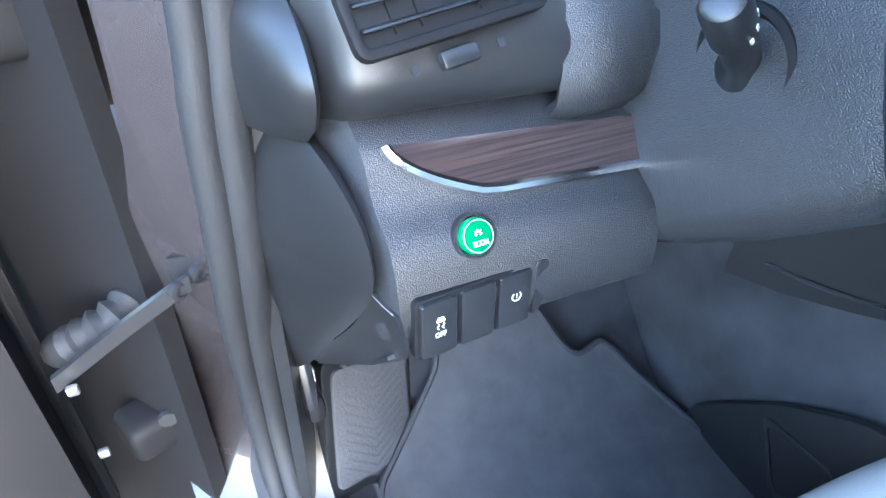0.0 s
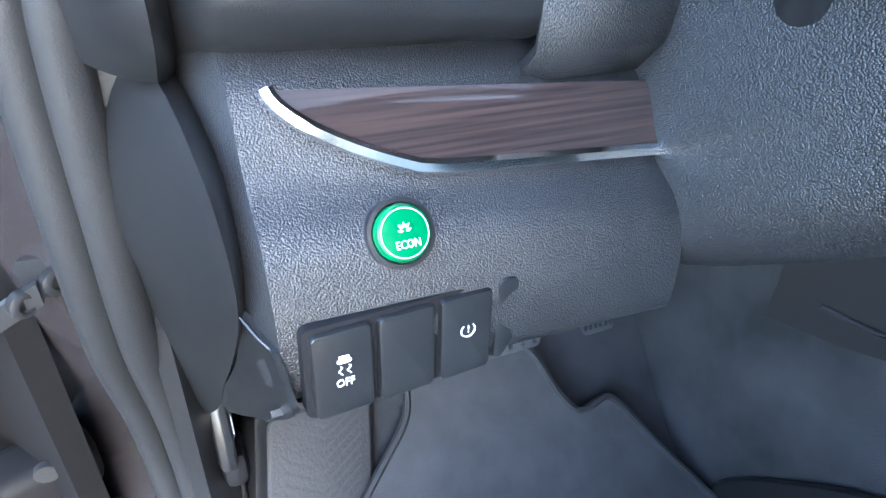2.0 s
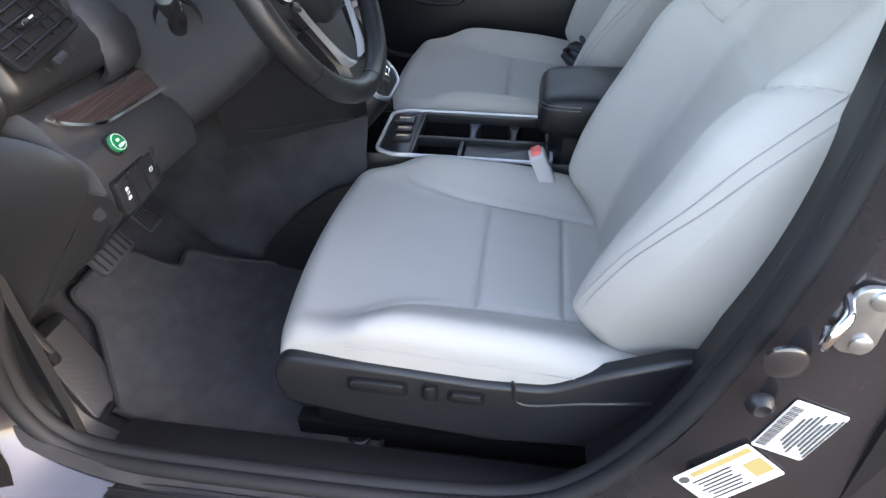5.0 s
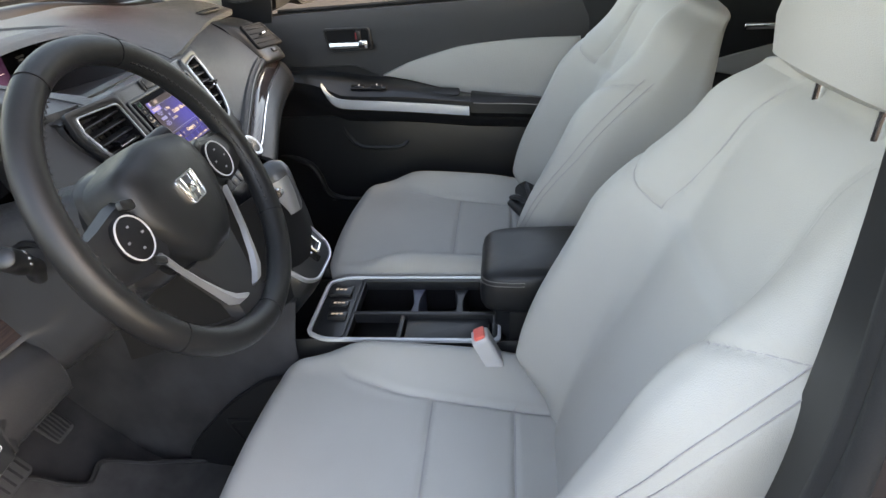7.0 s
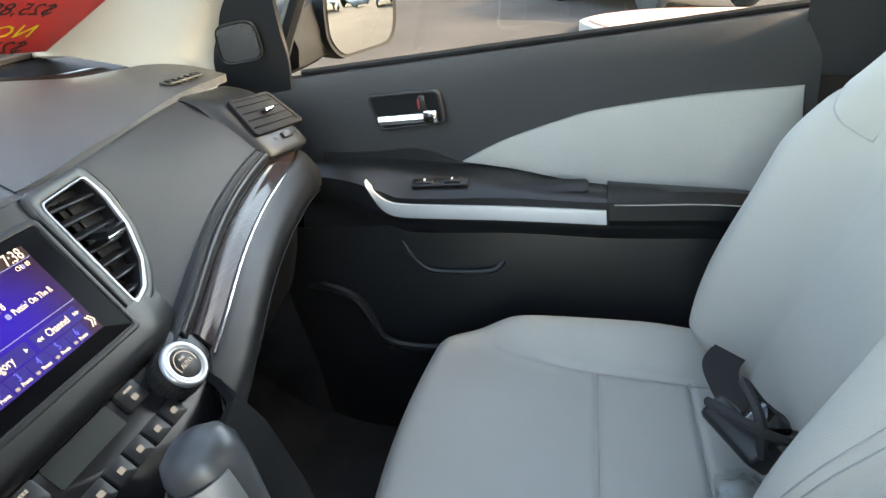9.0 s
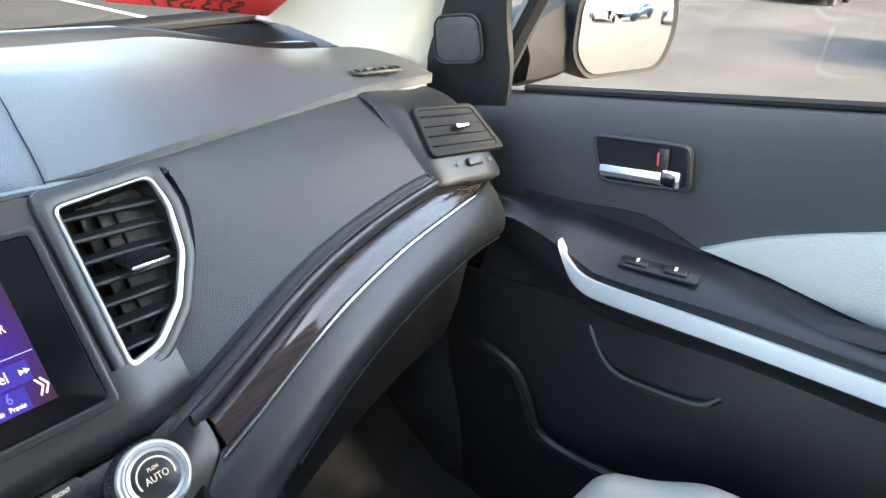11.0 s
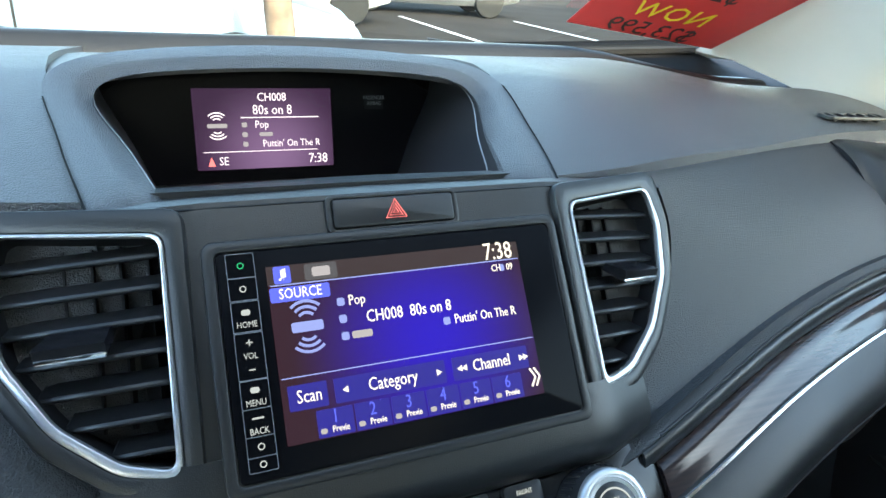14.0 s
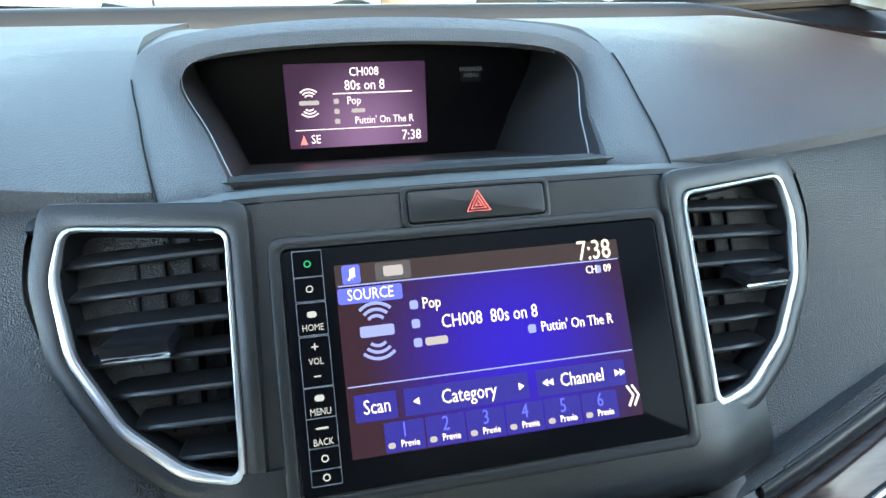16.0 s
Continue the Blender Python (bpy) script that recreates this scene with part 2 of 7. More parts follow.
def box(sx, sy, sz, m=ID, bevel=0.0, seg=2):
    b = bmesh.new()
    bmesh.ops.create_cube(b, size=1.0)
    bmesh.ops.scale(b, vec=(sx, sy, sz), verts=b.verts)
    if bevel:
        bmesh.ops.bevel(b, geom=list(b.edges), offset=bevel, segments=seg, affect='EDGES', profile=0.5)
    b.transform(m)
    return b


def ring(outer, inner, t, m=ID, bevel=0.0):
    """A frame between two outlines of the same count."""
    b = bmesh.new()
    n = len(outer)
    V = [[b.verts.new((p[0], p[1], z)) for p in o] for o, z in ((outer, 0), (outer, t), (inner, t), (inner, 0))]
    for k in range(4):
        for i in range(n):
            b.faces.new((V[k][i], V[k][(i + 1) % n], V[(k + 1) % 4][(i + 1) % n], V[(k + 1) % 4][i]))
    bmesh.ops.recalc_face_normals(b, faces=b.faces)
    if bevel:
        es = [e for e in b.edges if all(abs(v.co.z - t) < 1e-6 for v in e.verts) and len({id(v) for v in e.verts}) == 2
              and any(abs(f.normal.z) < 0.5 for f in e.link_faces)]
        bmesh.ops.bevel(b, geom=es, offset=bevel, segments=2, affect='EDGES', profile=0.5)
    b.transform(m)
    return b


def loft(sections, closed=False, caps=False, thick=0.0, wrap=False):
    """A skin over sections of equal count; closed: each section is a loop; wrap: the last joins the first."""
    b = bmesh.new()
    V = [[b.verts.new(p) for p in s] for s in sections]
    n = len(V[0])
    rows = len(V)
    for i in range(rows if wrap else rows - 1):
        for j in range(n if closed else n - 1):
            a, c = V[i], V[(i + 1) % rows]
            b.faces.new((a[j], a[(j + 1) % n], c[(j + 1) % n], c[j]))
    if caps and closed:
        b.faces.new(list(reversed(V[0])))
        b.faces.new(V[-1])
    bmesh.ops.recalc_face_normals(b, faces=b.faces)
    if thick:
        bmesh.ops.solidify(b, geom=list(b.faces), thickness=thick)
    return b


def tube(pts, r, seg=8, closed=False, taper=None):
    """A round bar along a path; taper: radius factor by progress."""
    p = [Vector(q) for q in pts]
    n = len(p)
    secs = []
    up = Vector((0.123, 0.31, 0.94))
    for i in range(n):
        d = (p[(i + 1) % n] - p[i - 1]) if closed else (p[min(i + 1, n - 1)] - p[max(i - 1, 0)])
        d.normalize()
        s = d.cross(up)
        if s.length < 1e-4:
            s = d.orthogonal()
        s.normalize()
        u = s.cross(d)
        rr = r * (taper(i / max(1, n - 1)) if taper else 1)
        secs.append([p[i] + (s * math.cos(2 * math.pi * k / seg) + u * math.sin(2 * math.pi * k / seg)) * rr for k in range(seg)])
        up = u
    return loft(secs, closed=True, caps=not closed, wrap=closed)


def lathe(profile, seg=32, m=ID):
    """A profile of (radius, height) turned round the frame's z."""
    b = loft([[(r * math.cos(2 * math.pi * k / seg), r * math.sin(2 * math.pi * k / seg), z) for k in range(seg)] for r, z in profile],
             closed=True, caps=True)
    b.transform(m)
    return b


def join(*bms):
    """Several pieces as one mesh."""
    out = bms[0]
    for b in bms[1:]:
        me = bpy.data.meshes.new("tmp")
        b.to_mesh(me)
        out.from_mesh(me)
        bpy.data.meshes.remove(me)
        b.free()
    return out


def thing(name, at, label, category, group="", kind=""):
    ob = new(name)
    ob.empty_display_size = 0.05
    ob.matrix_basis = Matrix.Translation(at)
    return tagged(ob, label, category, group, kind)


def part(name, bm, mat, parent, label="", smooth=40):
    """Links a bmesh, built in world coordinates, as one mesh under a thing or a part."""
    me = bpy.data.meshes.new(name)
    bm.normal_update()
    if smooth:
        lim = radians(smooth)
        for f in bm.faces:
            f.smooth = True
        for e in bm.edges:
            if len(e.link_faces) == 2 and e.calc_face_angle(0) > lim:
                e.smooth = False
    bm.to_mesh(me)
    bm.free()
    me.materials.append(mat)
    ob = new(name, me)
    if parent is not None:
        top = parent
        base = Matrix.Identity(4)
        while top is not None:
            base = top.matrix_basis.copy() if top.parent is None else base
            top = top.parent
        ob.parent = parent
        ob.matrix_parent_inverse = base.inverted() if parent.parent is None else Matrix.Identity(4)
    if label:
        ob["label"] = label
    return ob


def lettering(name, body, size, m, mat, parent, mirror=False, depth=0.0002, spread=1.0):
    """Letters in the built-in font, centred in the frame m, as a mesh under a part."""
    cu = bpy.data.curves.new(name, 'FONT')
    cu.body, cu.size, cu.align_x, cu.align_y = body, size, 'CENTER', 'CENTER'
    cu.resolution_u, cu.extrude, cu.space_character = 2, depth, spread
    tmp = bpy.data.objects.new(name, cu)
    me = bpy.data.meshes.new_from_object(tmp)
    bpy.data.objects.remove(tmp)
    b = bmesh.new()
    b.from_mesh(me)
    bpy.data.meshes.remove(me)
    if mirror:
        b.transform(Matrix.Diagonal((-1, 1, 1, 1)))
        bmesh.ops.reverse_faces(b, faces=b.faces)
    b.transform(m @ Matrix.Translation((0, 0, .0005)) @ Matrix.Diagonal((.80, 1, 1, 1)))
    return part(name, b, mat, parent, "", 0)


def plate(name, w, h, m, mat, parent, x=0.0, y=0.0, z=0.0, r=0.001, t=0.0004, label=""):
    return part(name, prism(rrect(w, h, r, 2), t, m @ Matrix.Translation((x, y, z))), mat, parent, label, 0)


def at(m, x, y, z=0.0):
    return m @ Matrix.Translation((x, y, z))


def arc(r, a0, a1, n=14):
    return [(r * math.cos(radians(a0 + (a1 - a0) * i / n)), r * math.sin(radians(a0 + (a1 - a0) * i / n))) for i in range(n + 1)]


def lerp(a, b, t):
    return a + (b - a) * t


def curve1(xs, ys):
    """A smooth function through a few values."""
    def f(x):
        if x <= xs[0]:
            return ys[0]
        if x >= xs[-1]:
            return ys[-1]
        i = max(k for k in range(len(xs)) if xs[k] <= x)
        t = (x - xs[i]) / (xs[i + 1] - xs[i])
        m0 = (ys[i + 1] - ys[i - 1]) / (xs[i + 1] - xs[i - 1]) if i else (ys[1] - ys[0]) / (xs[1] - xs[0])
        j = i + 1
        m1 = (ys[j + 1] - ys[i]) / (xs[j + 1] - xs[i]) if j + 1 < len(xs) else (ys[j] - ys[i]) / (xs[j] - xs[i])
        h = xs[j] - xs[i]
        return ((2 * t ** 3 - 3 * t * t + 1) * ys[i] + (t ** 3 - 2 * t * t + t) * h * m0 + (-2 * t ** 3 + 3 * t * t) * ys[j] + (t ** 3 - t * t) * h * m1)
    return f


# ---- the car's own frame: x to its right, y ahead, z up; its body sits nose-down on the ground by some degrees ----
PIVOT = Vector((0, -0.4, 0.33))
CAR = Matrix.Translation(PIVOT) @ pose(0, 0, 0, -5.5) @ Matrix.Translation(-PIVOT)
_part, _thing = part, thing


def part(name, bm, mat, parent, label="", smooth=40):
    bm.transform(CAR)
    return _part(name, bm, mat, parent, label, smooth)


def thing(name, at, label, category, group="", kind=""):
    return _thing(name, CAR @ Vector(at), label, category, group, kind)


def sweep(xs, prof, n=5):
    """A skin whose section at each x is the smooth profile prof(x), a list of (y, z)."""
    return [[(x, p.x, p.y) for p in cr([(y, z, 0) for y, z in prof(x)], n)] for x in xs]


def span(a, b, n):
    return [a + (b - a) * i / n for i in range(n + 1)]


# ---- dashboard ----
dash = thing("dashboard", (0, 0.1, 0.85), "black grained plastic dashboard with dark wood trim strips", "dashboard")

# top deck, outside the central hood
edge_y = curve1([0, .125, .205, .37, .51, .66], [.04, .04, .05, .096, .122, .125])
edge_z = curve1([0, .2, .37, .51, .66], [1.036, 1.034, 1.035, 1.04, 1.04])
back_y = curve1([0, .3, .45, .57, .66], [.50, .47, .42, .33, .26])


pod_x = curve1([.03, .04, .10, .19, .25, .6], [.136, .138, .152, .166, .170, .170])
pod_z = curve1([.03, .04, .10, .19, .23, .30, .6], [1.034, 1.036, 1.056, 1.085, 1.094, 1.096, 1.088])
deck_h = curve1([0, .08, .35, .7, .92, 1.0], [0, .008, .034, .052, .058, .052])


def smooth01(t):
    t = max(0.0, min(1.0, t))
    return t * t * (3 - 2 * t)


def pad_point(s, u, v):
    """A point of the top pad: u runs out from the pod, v back from the front edge."""
    x = .16 + .485 * u
    for _ in range(3):
        y = lerp(edge_y(x), back_y(x), v)
        x0 = pod_x(y) + s * HX
        x = x0 + (.645 - x0) * u
    t = smooth01((x - x0) / .24)
    return (s * x, y, lerp(pod_z(y) - .001, edge_z(x) + deck_h(v) * (1 - .5 * smooth01((x - .40) / .18)), t))


HX = -.012
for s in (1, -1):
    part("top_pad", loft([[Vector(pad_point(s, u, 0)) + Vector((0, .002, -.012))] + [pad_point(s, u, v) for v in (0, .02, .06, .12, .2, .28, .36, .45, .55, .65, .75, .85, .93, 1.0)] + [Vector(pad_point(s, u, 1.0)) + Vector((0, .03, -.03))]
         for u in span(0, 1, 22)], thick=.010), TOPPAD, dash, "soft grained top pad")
# step towards the windscreen
part("screen_ledge", loft([[(x, back_y(abs(x)) - .005, 1.080 - q), (x, back_y(abs(x)) + .006, 1.101 - q), (x, back_y(abs(x)) + .014, 1.106 - q), (x, back_y(abs(x)) + .05, 1.106 - q), (x, back_y(abs(x)) + .10, 1.07 - q)]
                           for x, q in [(v, .030 * smooth01((abs(v) - .40) / .18)) for v in span(-.61, .61, 30)]], thick=.008), HARD, dash)

# black band between the ledge and the foot of the windscreen
part("screen_band", loft([[(.6 * k, back_y(min(.66, abs(.6 * k))) + .02, 1.098 - .030 * smooth01((abs(.6 * k) - .40) / .18)), (.6 * k, .425 + .175 * max(0, 1 - k * k), 1.100 - .024 * max(0, 1 - k * k)), (.6 * k, .452 + .175 * max(0, 1 - k * k), 1.122 - .024 * max(0, 1 - k * k))] for k in span(-1.09, 1.09, 30)], thick=.004), DEEP, dash, "black band at the foot of the glass")
# central hood with the recessed information display
HX = -.012
hood_out = cr([(HX + x, y, z) for x, y, z in [(-.133, .026, 1.026), (-.138, .040, 1.036), (-.152, .10, 1.056), (-.166, .190, 1.085), (-.12, .216, 1.100), (0, .224, 1.106),
               (.12, .216, 1.100), (.166, .190, 1.085), (.152, .10, 1.056), (.138, .040, 1.036), (.133, .026, 1.026)]], 5)
hood_in = cr([(HX + x, y, z) for x, y, z in [(-.098, .036, 1.026), (-.105, .052, 1.038), (-.118, .10, 1.050), (-.139, .172, 1.071), (-.112, .190, 1.086), (0, .196, 1.091),
              (.112, .190, 1.086), (.139, .172, 1.071), (.118, .10, 1.050), (.105, .052, 1.038), (.098, .036, 1.026)]], 5)
hood_mid = [(a * .40 + b * .60) + Vector((0, -.003, .0025)) for a, b in zip(hood_out, hood_in)]
hood_deep = [Vector((HX + (p.x - HX) * 1.04, .284, .984 + (p.y - .052) / .144 * .108)) for p in hood_in]
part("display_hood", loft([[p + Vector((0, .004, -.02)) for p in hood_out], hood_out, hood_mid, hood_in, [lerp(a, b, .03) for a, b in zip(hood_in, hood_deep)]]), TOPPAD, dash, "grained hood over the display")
part("lens_edge", tube([lerp(a, b, .10) for a, b in zip(hood_in, hood_deep)], .0006, 5), STEEL, dash)
part("hood_wall", loft([[lerp(a, b, .03) for a, b in zip(hood_in, hood_deep)], [lerp(a, b, .15) for a, b in zip(hood_in, hood_deep)], [lerp(a, b, .5) for a, b in zip(hood_in, hood_deep)], hood_deep]), SATIN, dash)
for a_, b_ in ((0, 14), (-15, None)):
    part("pod_seam", tube([p + Vector((0, 0, .0006)) for p in hood_out[a_:b_]], .0006, 5), DEEP, dash)
arch_ = [p for p in hood_out if p.y > .15]
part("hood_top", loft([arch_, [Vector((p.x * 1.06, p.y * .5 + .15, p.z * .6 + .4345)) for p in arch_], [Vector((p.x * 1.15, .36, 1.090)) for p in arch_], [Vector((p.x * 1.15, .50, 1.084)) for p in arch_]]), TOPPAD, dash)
part("hood_floor", loft([[(HX + x * k, y, z) for x in span(-.107, .107, 6)] for k, y, z in ((1, .046, 1.037), (1, .056, 1.0365), (1.01, .12, 1.020), (1.03, .20, 1.002), (1.06, .290, .983))], thick=.004), SATIN, dash)
part("deck_base", loft([[(x, y, 1.027) for x in span(-.17, .15, 8)] for y in (.03, .04, .05)], thick=.004), SOFT, dash)
GREYLEGEND = material("grey_legend", (.16, .16, .17), .6, mottle=.03)
INFO = axes((HX, .283, 1.034), (1, 0, 0), (0, .12, 1))
info = part("info_panel", prism(fillet([(-.165, -.062), (.165, -.062), (.150, .026), (.105, .050), (-.105, .050), (-.150, .026)], .01, 4), .004, INFO), PANEL, dash, "dark recessed display panel")
INFOSCREEN = screen_material("info_screen", (.032, .013, .038), (.18, .10, .21), tuple(CAR @ Vector((-.02, .283, 1.008))), .075, .8)
disp = part("info_display", prism(rrect(.120, .070, .001), .001, at(INFO, -.0145, -.002, .004)), INFOSCREEN, info, "lit purple information display")
I = at(INFO, -.0145, -.002, .0056) @ Matrix.Diagonal((1.11, 1.05, 1, 1))
lettering("channel_text", "CH008", .0098, at(I, .006, .026), PINKTEXT, disp)
lettering("station_text", "80s on 8", .0112, at(I, .006, .0155), PINKTEXT, disp)
plate("info_line", .062, .0008, I, PINKTEXT, disp, .012, .0095)
lettering("genre_text", "Pop", .0088, at(I, -.003, .0035), PINKTEXT, disp)
plate("artist_bar", .0105, .0032, I, DIMGLOW, disp, .0, -.0045)
lettering("title_text", "Puttin' On The R", .0084, at(I, .020, -.0125), PINKTEXT, disp)
for k in range(3):
    plate("row_icon", .0040, .0040, I, DIMGLOW, disp, -.0165, .0035 - .008 * k)
plate("info_rule", .09, .0006, I, PINKTEXT, disp, -.004, -.0185)
lettering("compass_text", "SE", .0098, at(I, -.034, -.0265), PINKTEXT, disp)
lettering("clock_text", "7:38", .0116, at(I, .041, -.0265), PINKTEXT, disp)
part("heading_arrow", prism([(-.046, -.0302), (-.0405, -.0302), (-.0432, -.0225)], .0003, I), REDGLOW, disp)
for k, r in enumerate((.005, .008, .011)):
    for sg in (1, -1):
        part("signal_arc", tube([at(I, -.037, .003 + sg * .002) @ Vector((x, sg * y, 0)) for x, y in arc(r * .8, 45, 135, 8)], .0006, 5), PINKTEXT, disp)
plate("signal_bar", .015, .0034, I, DIMGLOW, disp, -.037, .003)
for k, word in enumerate(("PASSENGER", "AIRBAG")):
    lettering("airbag_legend", word, .0050, at(INFO, .087, .0245 - .0052 * k, .0042), GREYLEGEND, info)
plate("legend_patch", .0185, .0135, INFO, DEEP, info, .087, .0205, .0038, .001)

# centre panel with display and vents
STACK = axes((0.0015, -.030, .970), (1, 0, 0), (0, .52, .854))
pan = fillet([(-.208, .084), (-.10, .081), (.10, .081), (.208, .084), (.212, .05), (.198, .012), (.165, -.026), (.125, -.056), (.108, -.075), (-.108, -.075),
              (-.125, -.056), (-.165, -.026), (-.198, .012), (-.212, .05)], .012, 3)


def sag(x):
    return -.004 - max(0, abs(x) - .10) ** 1.15 * .30


rings = [[STACK @ Vector((p[0] * 1.012, p[1] * 1.02, -.05)) for p in pan], [STACK @ Vector((p[0] * 1.006, p[1] * 1.012, sag(p[0]) - .005)) for p in pan],
         [STACK @ Vector((p[0], p[1], sag(p[0]))) for p in pan]]
part("centre_panel", join(loft(rings, closed=True), loft([[STACK @ Vector((x, y0 + (y1 - y0) * k, sag(x))) for x, y0, y1 in
     [(q, -.058 if abs(q) < .125 else -.056 + (abs(q) - .125) * .9 + max(0, abs(q) - .165) * 1.0, .082) for q in span(-.118, .118, 12)]] for k in (0, .5, 1)])), HARD, dash, "matt black centre panel")
bez = part("display_bezel", ring(rrect(.200, .122, .006), rrect(.188, .110, .003), .0045, at(STACK, 0, 0, -.0045), .0015), SATIN, dash)
unit = part("head_unit", prism(rrect(.187, .109, .003), .004, at(STACK, 0, 0, -.0035), .0008), PANEL, dash, "gloss black touch-screen unit")
U = at(STACK, -.0002, .0022, .0007) @ Matrix.Diagonal((.928, .975, 1, 1))
AUDIO = screen_material("audio_screen", (.024, .010, .016), (.018, .008, .32), tuple(CAR @ (U @ Vector((.012, -.004, 0)))), .078, 1.0)
scr = part("touch_screen", prism(rrect(.152, .089, .0006), .0003, U), AUDIO, unit, "lit blue audio display")
L = at(U, 0, 0, .0006)
plate("header_band", .152, .0098, L, glow("header_band", (.035, .02, .02), .8), scr, 0, .0396, -.0002, .0002)
plate("header_line", .150, .0006, L, PALEGLOW, scr, 0, .0344)
lettering("clock_text", "7:38", .0142, at(L, .062, .0396), TEXTGLOW, scr)
plate("source_badge", .018, .0085, L, glow("badge", (.10, .09, .10), .6), scr, -.047, .0396)
plate("badge_bar", .010, .0050, L, DIMGLOW, scr, -.047, .0396, .0003)
plate("note_icon", .009, .009, L, BLUEGLOW, scr, -.068, .0396)
lettering("note_mark", "♫", .009, at(L, -.068, .0396, .0004), TEXTGLOW, scr)
plate("source_band", .032, .0075, L, BLUEGLOW, scr, -.0595, .0295, -.0001)
lettering("source_text", "SOURCE", .0076, at(L, -.0595, .0295, .0003), TEXTGLOW, scr)
for sg in (1, -1):
    for r in (.0055, .0085, .0115):
        part("signal_arc", tube([at(L, -.058, .0120 + sg * .0015) @ Vector((x, sg * y, .0002)) for x, y in arc(r, 48, 132, 10)], .0008, 5), PALEGLOW, scr)
plate("signal_badge", .017, .0052, L, PALEGLOW, scr, -.058, .0120)
for k, y in enumerate((.0222, .0132, .0042)):
    plate("row_icon", .0042, .0042, L, PALEGLOW, scr, -.0385, y)
lettering("genre_text", "Pop", .0078, at(L, -.0295, .0222), TEXTGLOW, scr)
lettering("channel_text", "CH008  80s on 8", .0092, at(L, .0, .0125), TEXTGLOW, scr)
plate("artist_bar", .0115, .0038, L, DIMGLOW, scr, -.029, .0042)
plate("row_icon", .0042, .0042, L, PALEGLOW, scr, .0215, .0042)
lettering("title_text", "Puttin' On The R", .0073, at(L, .0465, .0044), TEXTGLOW, scr)
lettering("volume_text", "CH   09", .0056, at(L, .063, .0300), TEXTGLOW, scr)
plate("speaker_icon", .003, .004, L, PALEGLOW, scr, .063, .0300)
plate("body_line", .150, .0006, L, PALEGLOW, scr, 0, -.0124)
BTN = glow("touch_button", (.03, .022, .30), .6)
for x, w in ((-.0625, .0205), (-.0165, .064), (.0445, .049)):
    plate("touch_button", w, .0125, L, BTN, scr, x, -.0225, -.0002, .0006)
lettering("scan_text", "Scan", .0092, at(L, -.0620, -.0225, .0004), TEXTGLOW, scr)
lettering("category_text", "Category", .0095, at(L, -.0160, -.0225, .0004), TEXTGLOW, scr)
lettering("channel_word", "Channel", .0092, at(L, .0445, -.0225, .0004), TEXTGLOW, scr)
for x, sg in ((-.0425, -1), (.0115, 1), (.0245, -1), (.0275, -1), (.0645, 1), (.0675, 1)):
    part("arrow_mark", prism([(x + sg * .0018, -.0225), (x - sg * .0014, -.0207), (x - sg * .0014, -.0243)], .0003, L), TEXTGLOW, scr)
for k in range(6):
    x = -.050 + .0205 * k
    plate("preset_button", .0195, .0135, L, BTN, scr, x, -.0372, -.0002, .0006)
    lettering("preset_number", str(k + 1), .0095, at(L, x, -.0345, .0003), BLUEGLOW, scr)
    plate("preset_bar", .0036, .0026, L, DIMGLOW, scr, x - .0068, -.0408, .0003)
    lettering("preset_text", "Previe", .0046, at(L, x + .0022, -.0406, .0003), TEXTGLOW, scr)
for k in (0, 1):
    part("more_mark", tube([L @ Vector((.0685 + .003 * k, -.0295, .0004)), L @ Vector((.0715 + .003 * k, -.0345, .0004)), L @ Vector((.0685 + .003 * k, -.0395, .0004))], .0006, 5), TEXTGLOW, scr)
# key column at the side of the display
K = at(STACK, -.0825, 0, .0006)
for y, h, word in ((.0475, .0115, ""), (.036, .0105, ""), (.0225, .014, "HOME"), (.0035, .0215, "VOL"), (-.0145, .0125, "MENU"), (-.0275, .012, "BACK"), (-.0385, .0085, ""), (-.0465, .006, "")):
    key = part("key", prism(rrect(.0125, h, .0006, 2), .0008, at(K, 0, y)), PANEL, unit)
    part("key_border", ring(rrect(.0134, h + .0010, .0006, 2), rrect(.0128, h + .0003, .0006, 2), .0004, at(K, 0, y, .0006)), GREYLEGEND, key)
    if word:
        lettering("key_text", word, .0043, at(K, 0, y - (.004 if word != "VOL" else 0), .001), DIMTEXT, key)
    if word in ("HOME", "MENU"):
        plate("key_icon", .0042, .0028, K, DIMTEXT, key, 0, y + .002, .0009)
    elif word == "BACK":
        plate("key_icon", .0055, .0009, K, DIMTEXT, key, 0, y + .002, .0009)
    elif word == "VOL":
        plate("key_icon", .0032, .0006, K, DIMTEXT, key, 0, y + .0065, .0009)
        plate("key_icon", .0006, .0032, K, DIMTEXT, key, 0, y + .0065, .0009)
        plate("key_icon", .0032, .0006, K, DIMTEXT, key, 0, y - .0065, .0009)
    else:
        part("key_icon", tube([at(K, 0, y, .001) @ Vector((x, q, 0)) for x, q in disc(.0014, 10)], .0003, 4, True), GREENGLOW if y > .04 else DIMTEXT, key)
part("panel_ledge", loft([[STACK @ Vector((x, .079, sag(x) + .0005)) for x in span(-.209, .209, 24)], [STACK @ Vector((x, .0838, sag(x) - .0035)) for x in span(-.209, .209, 24)],
     [(x, edge_y(abs(x)) + .008, min((STACK @ Vector((x, .0838, sag(x) - .0035))).z, edge_z(abs(x))) - .0015) for x in span(-.209, .209, 24)],
     [(x, edge_y(abs(x)) + .03, min((STACK @ Vector((x, .0838, sag(x) - .0035))).z, edge_z(abs(x))) - .001) for x in span(-.209, .209, 24)]], thick=.003), HARD, dash)
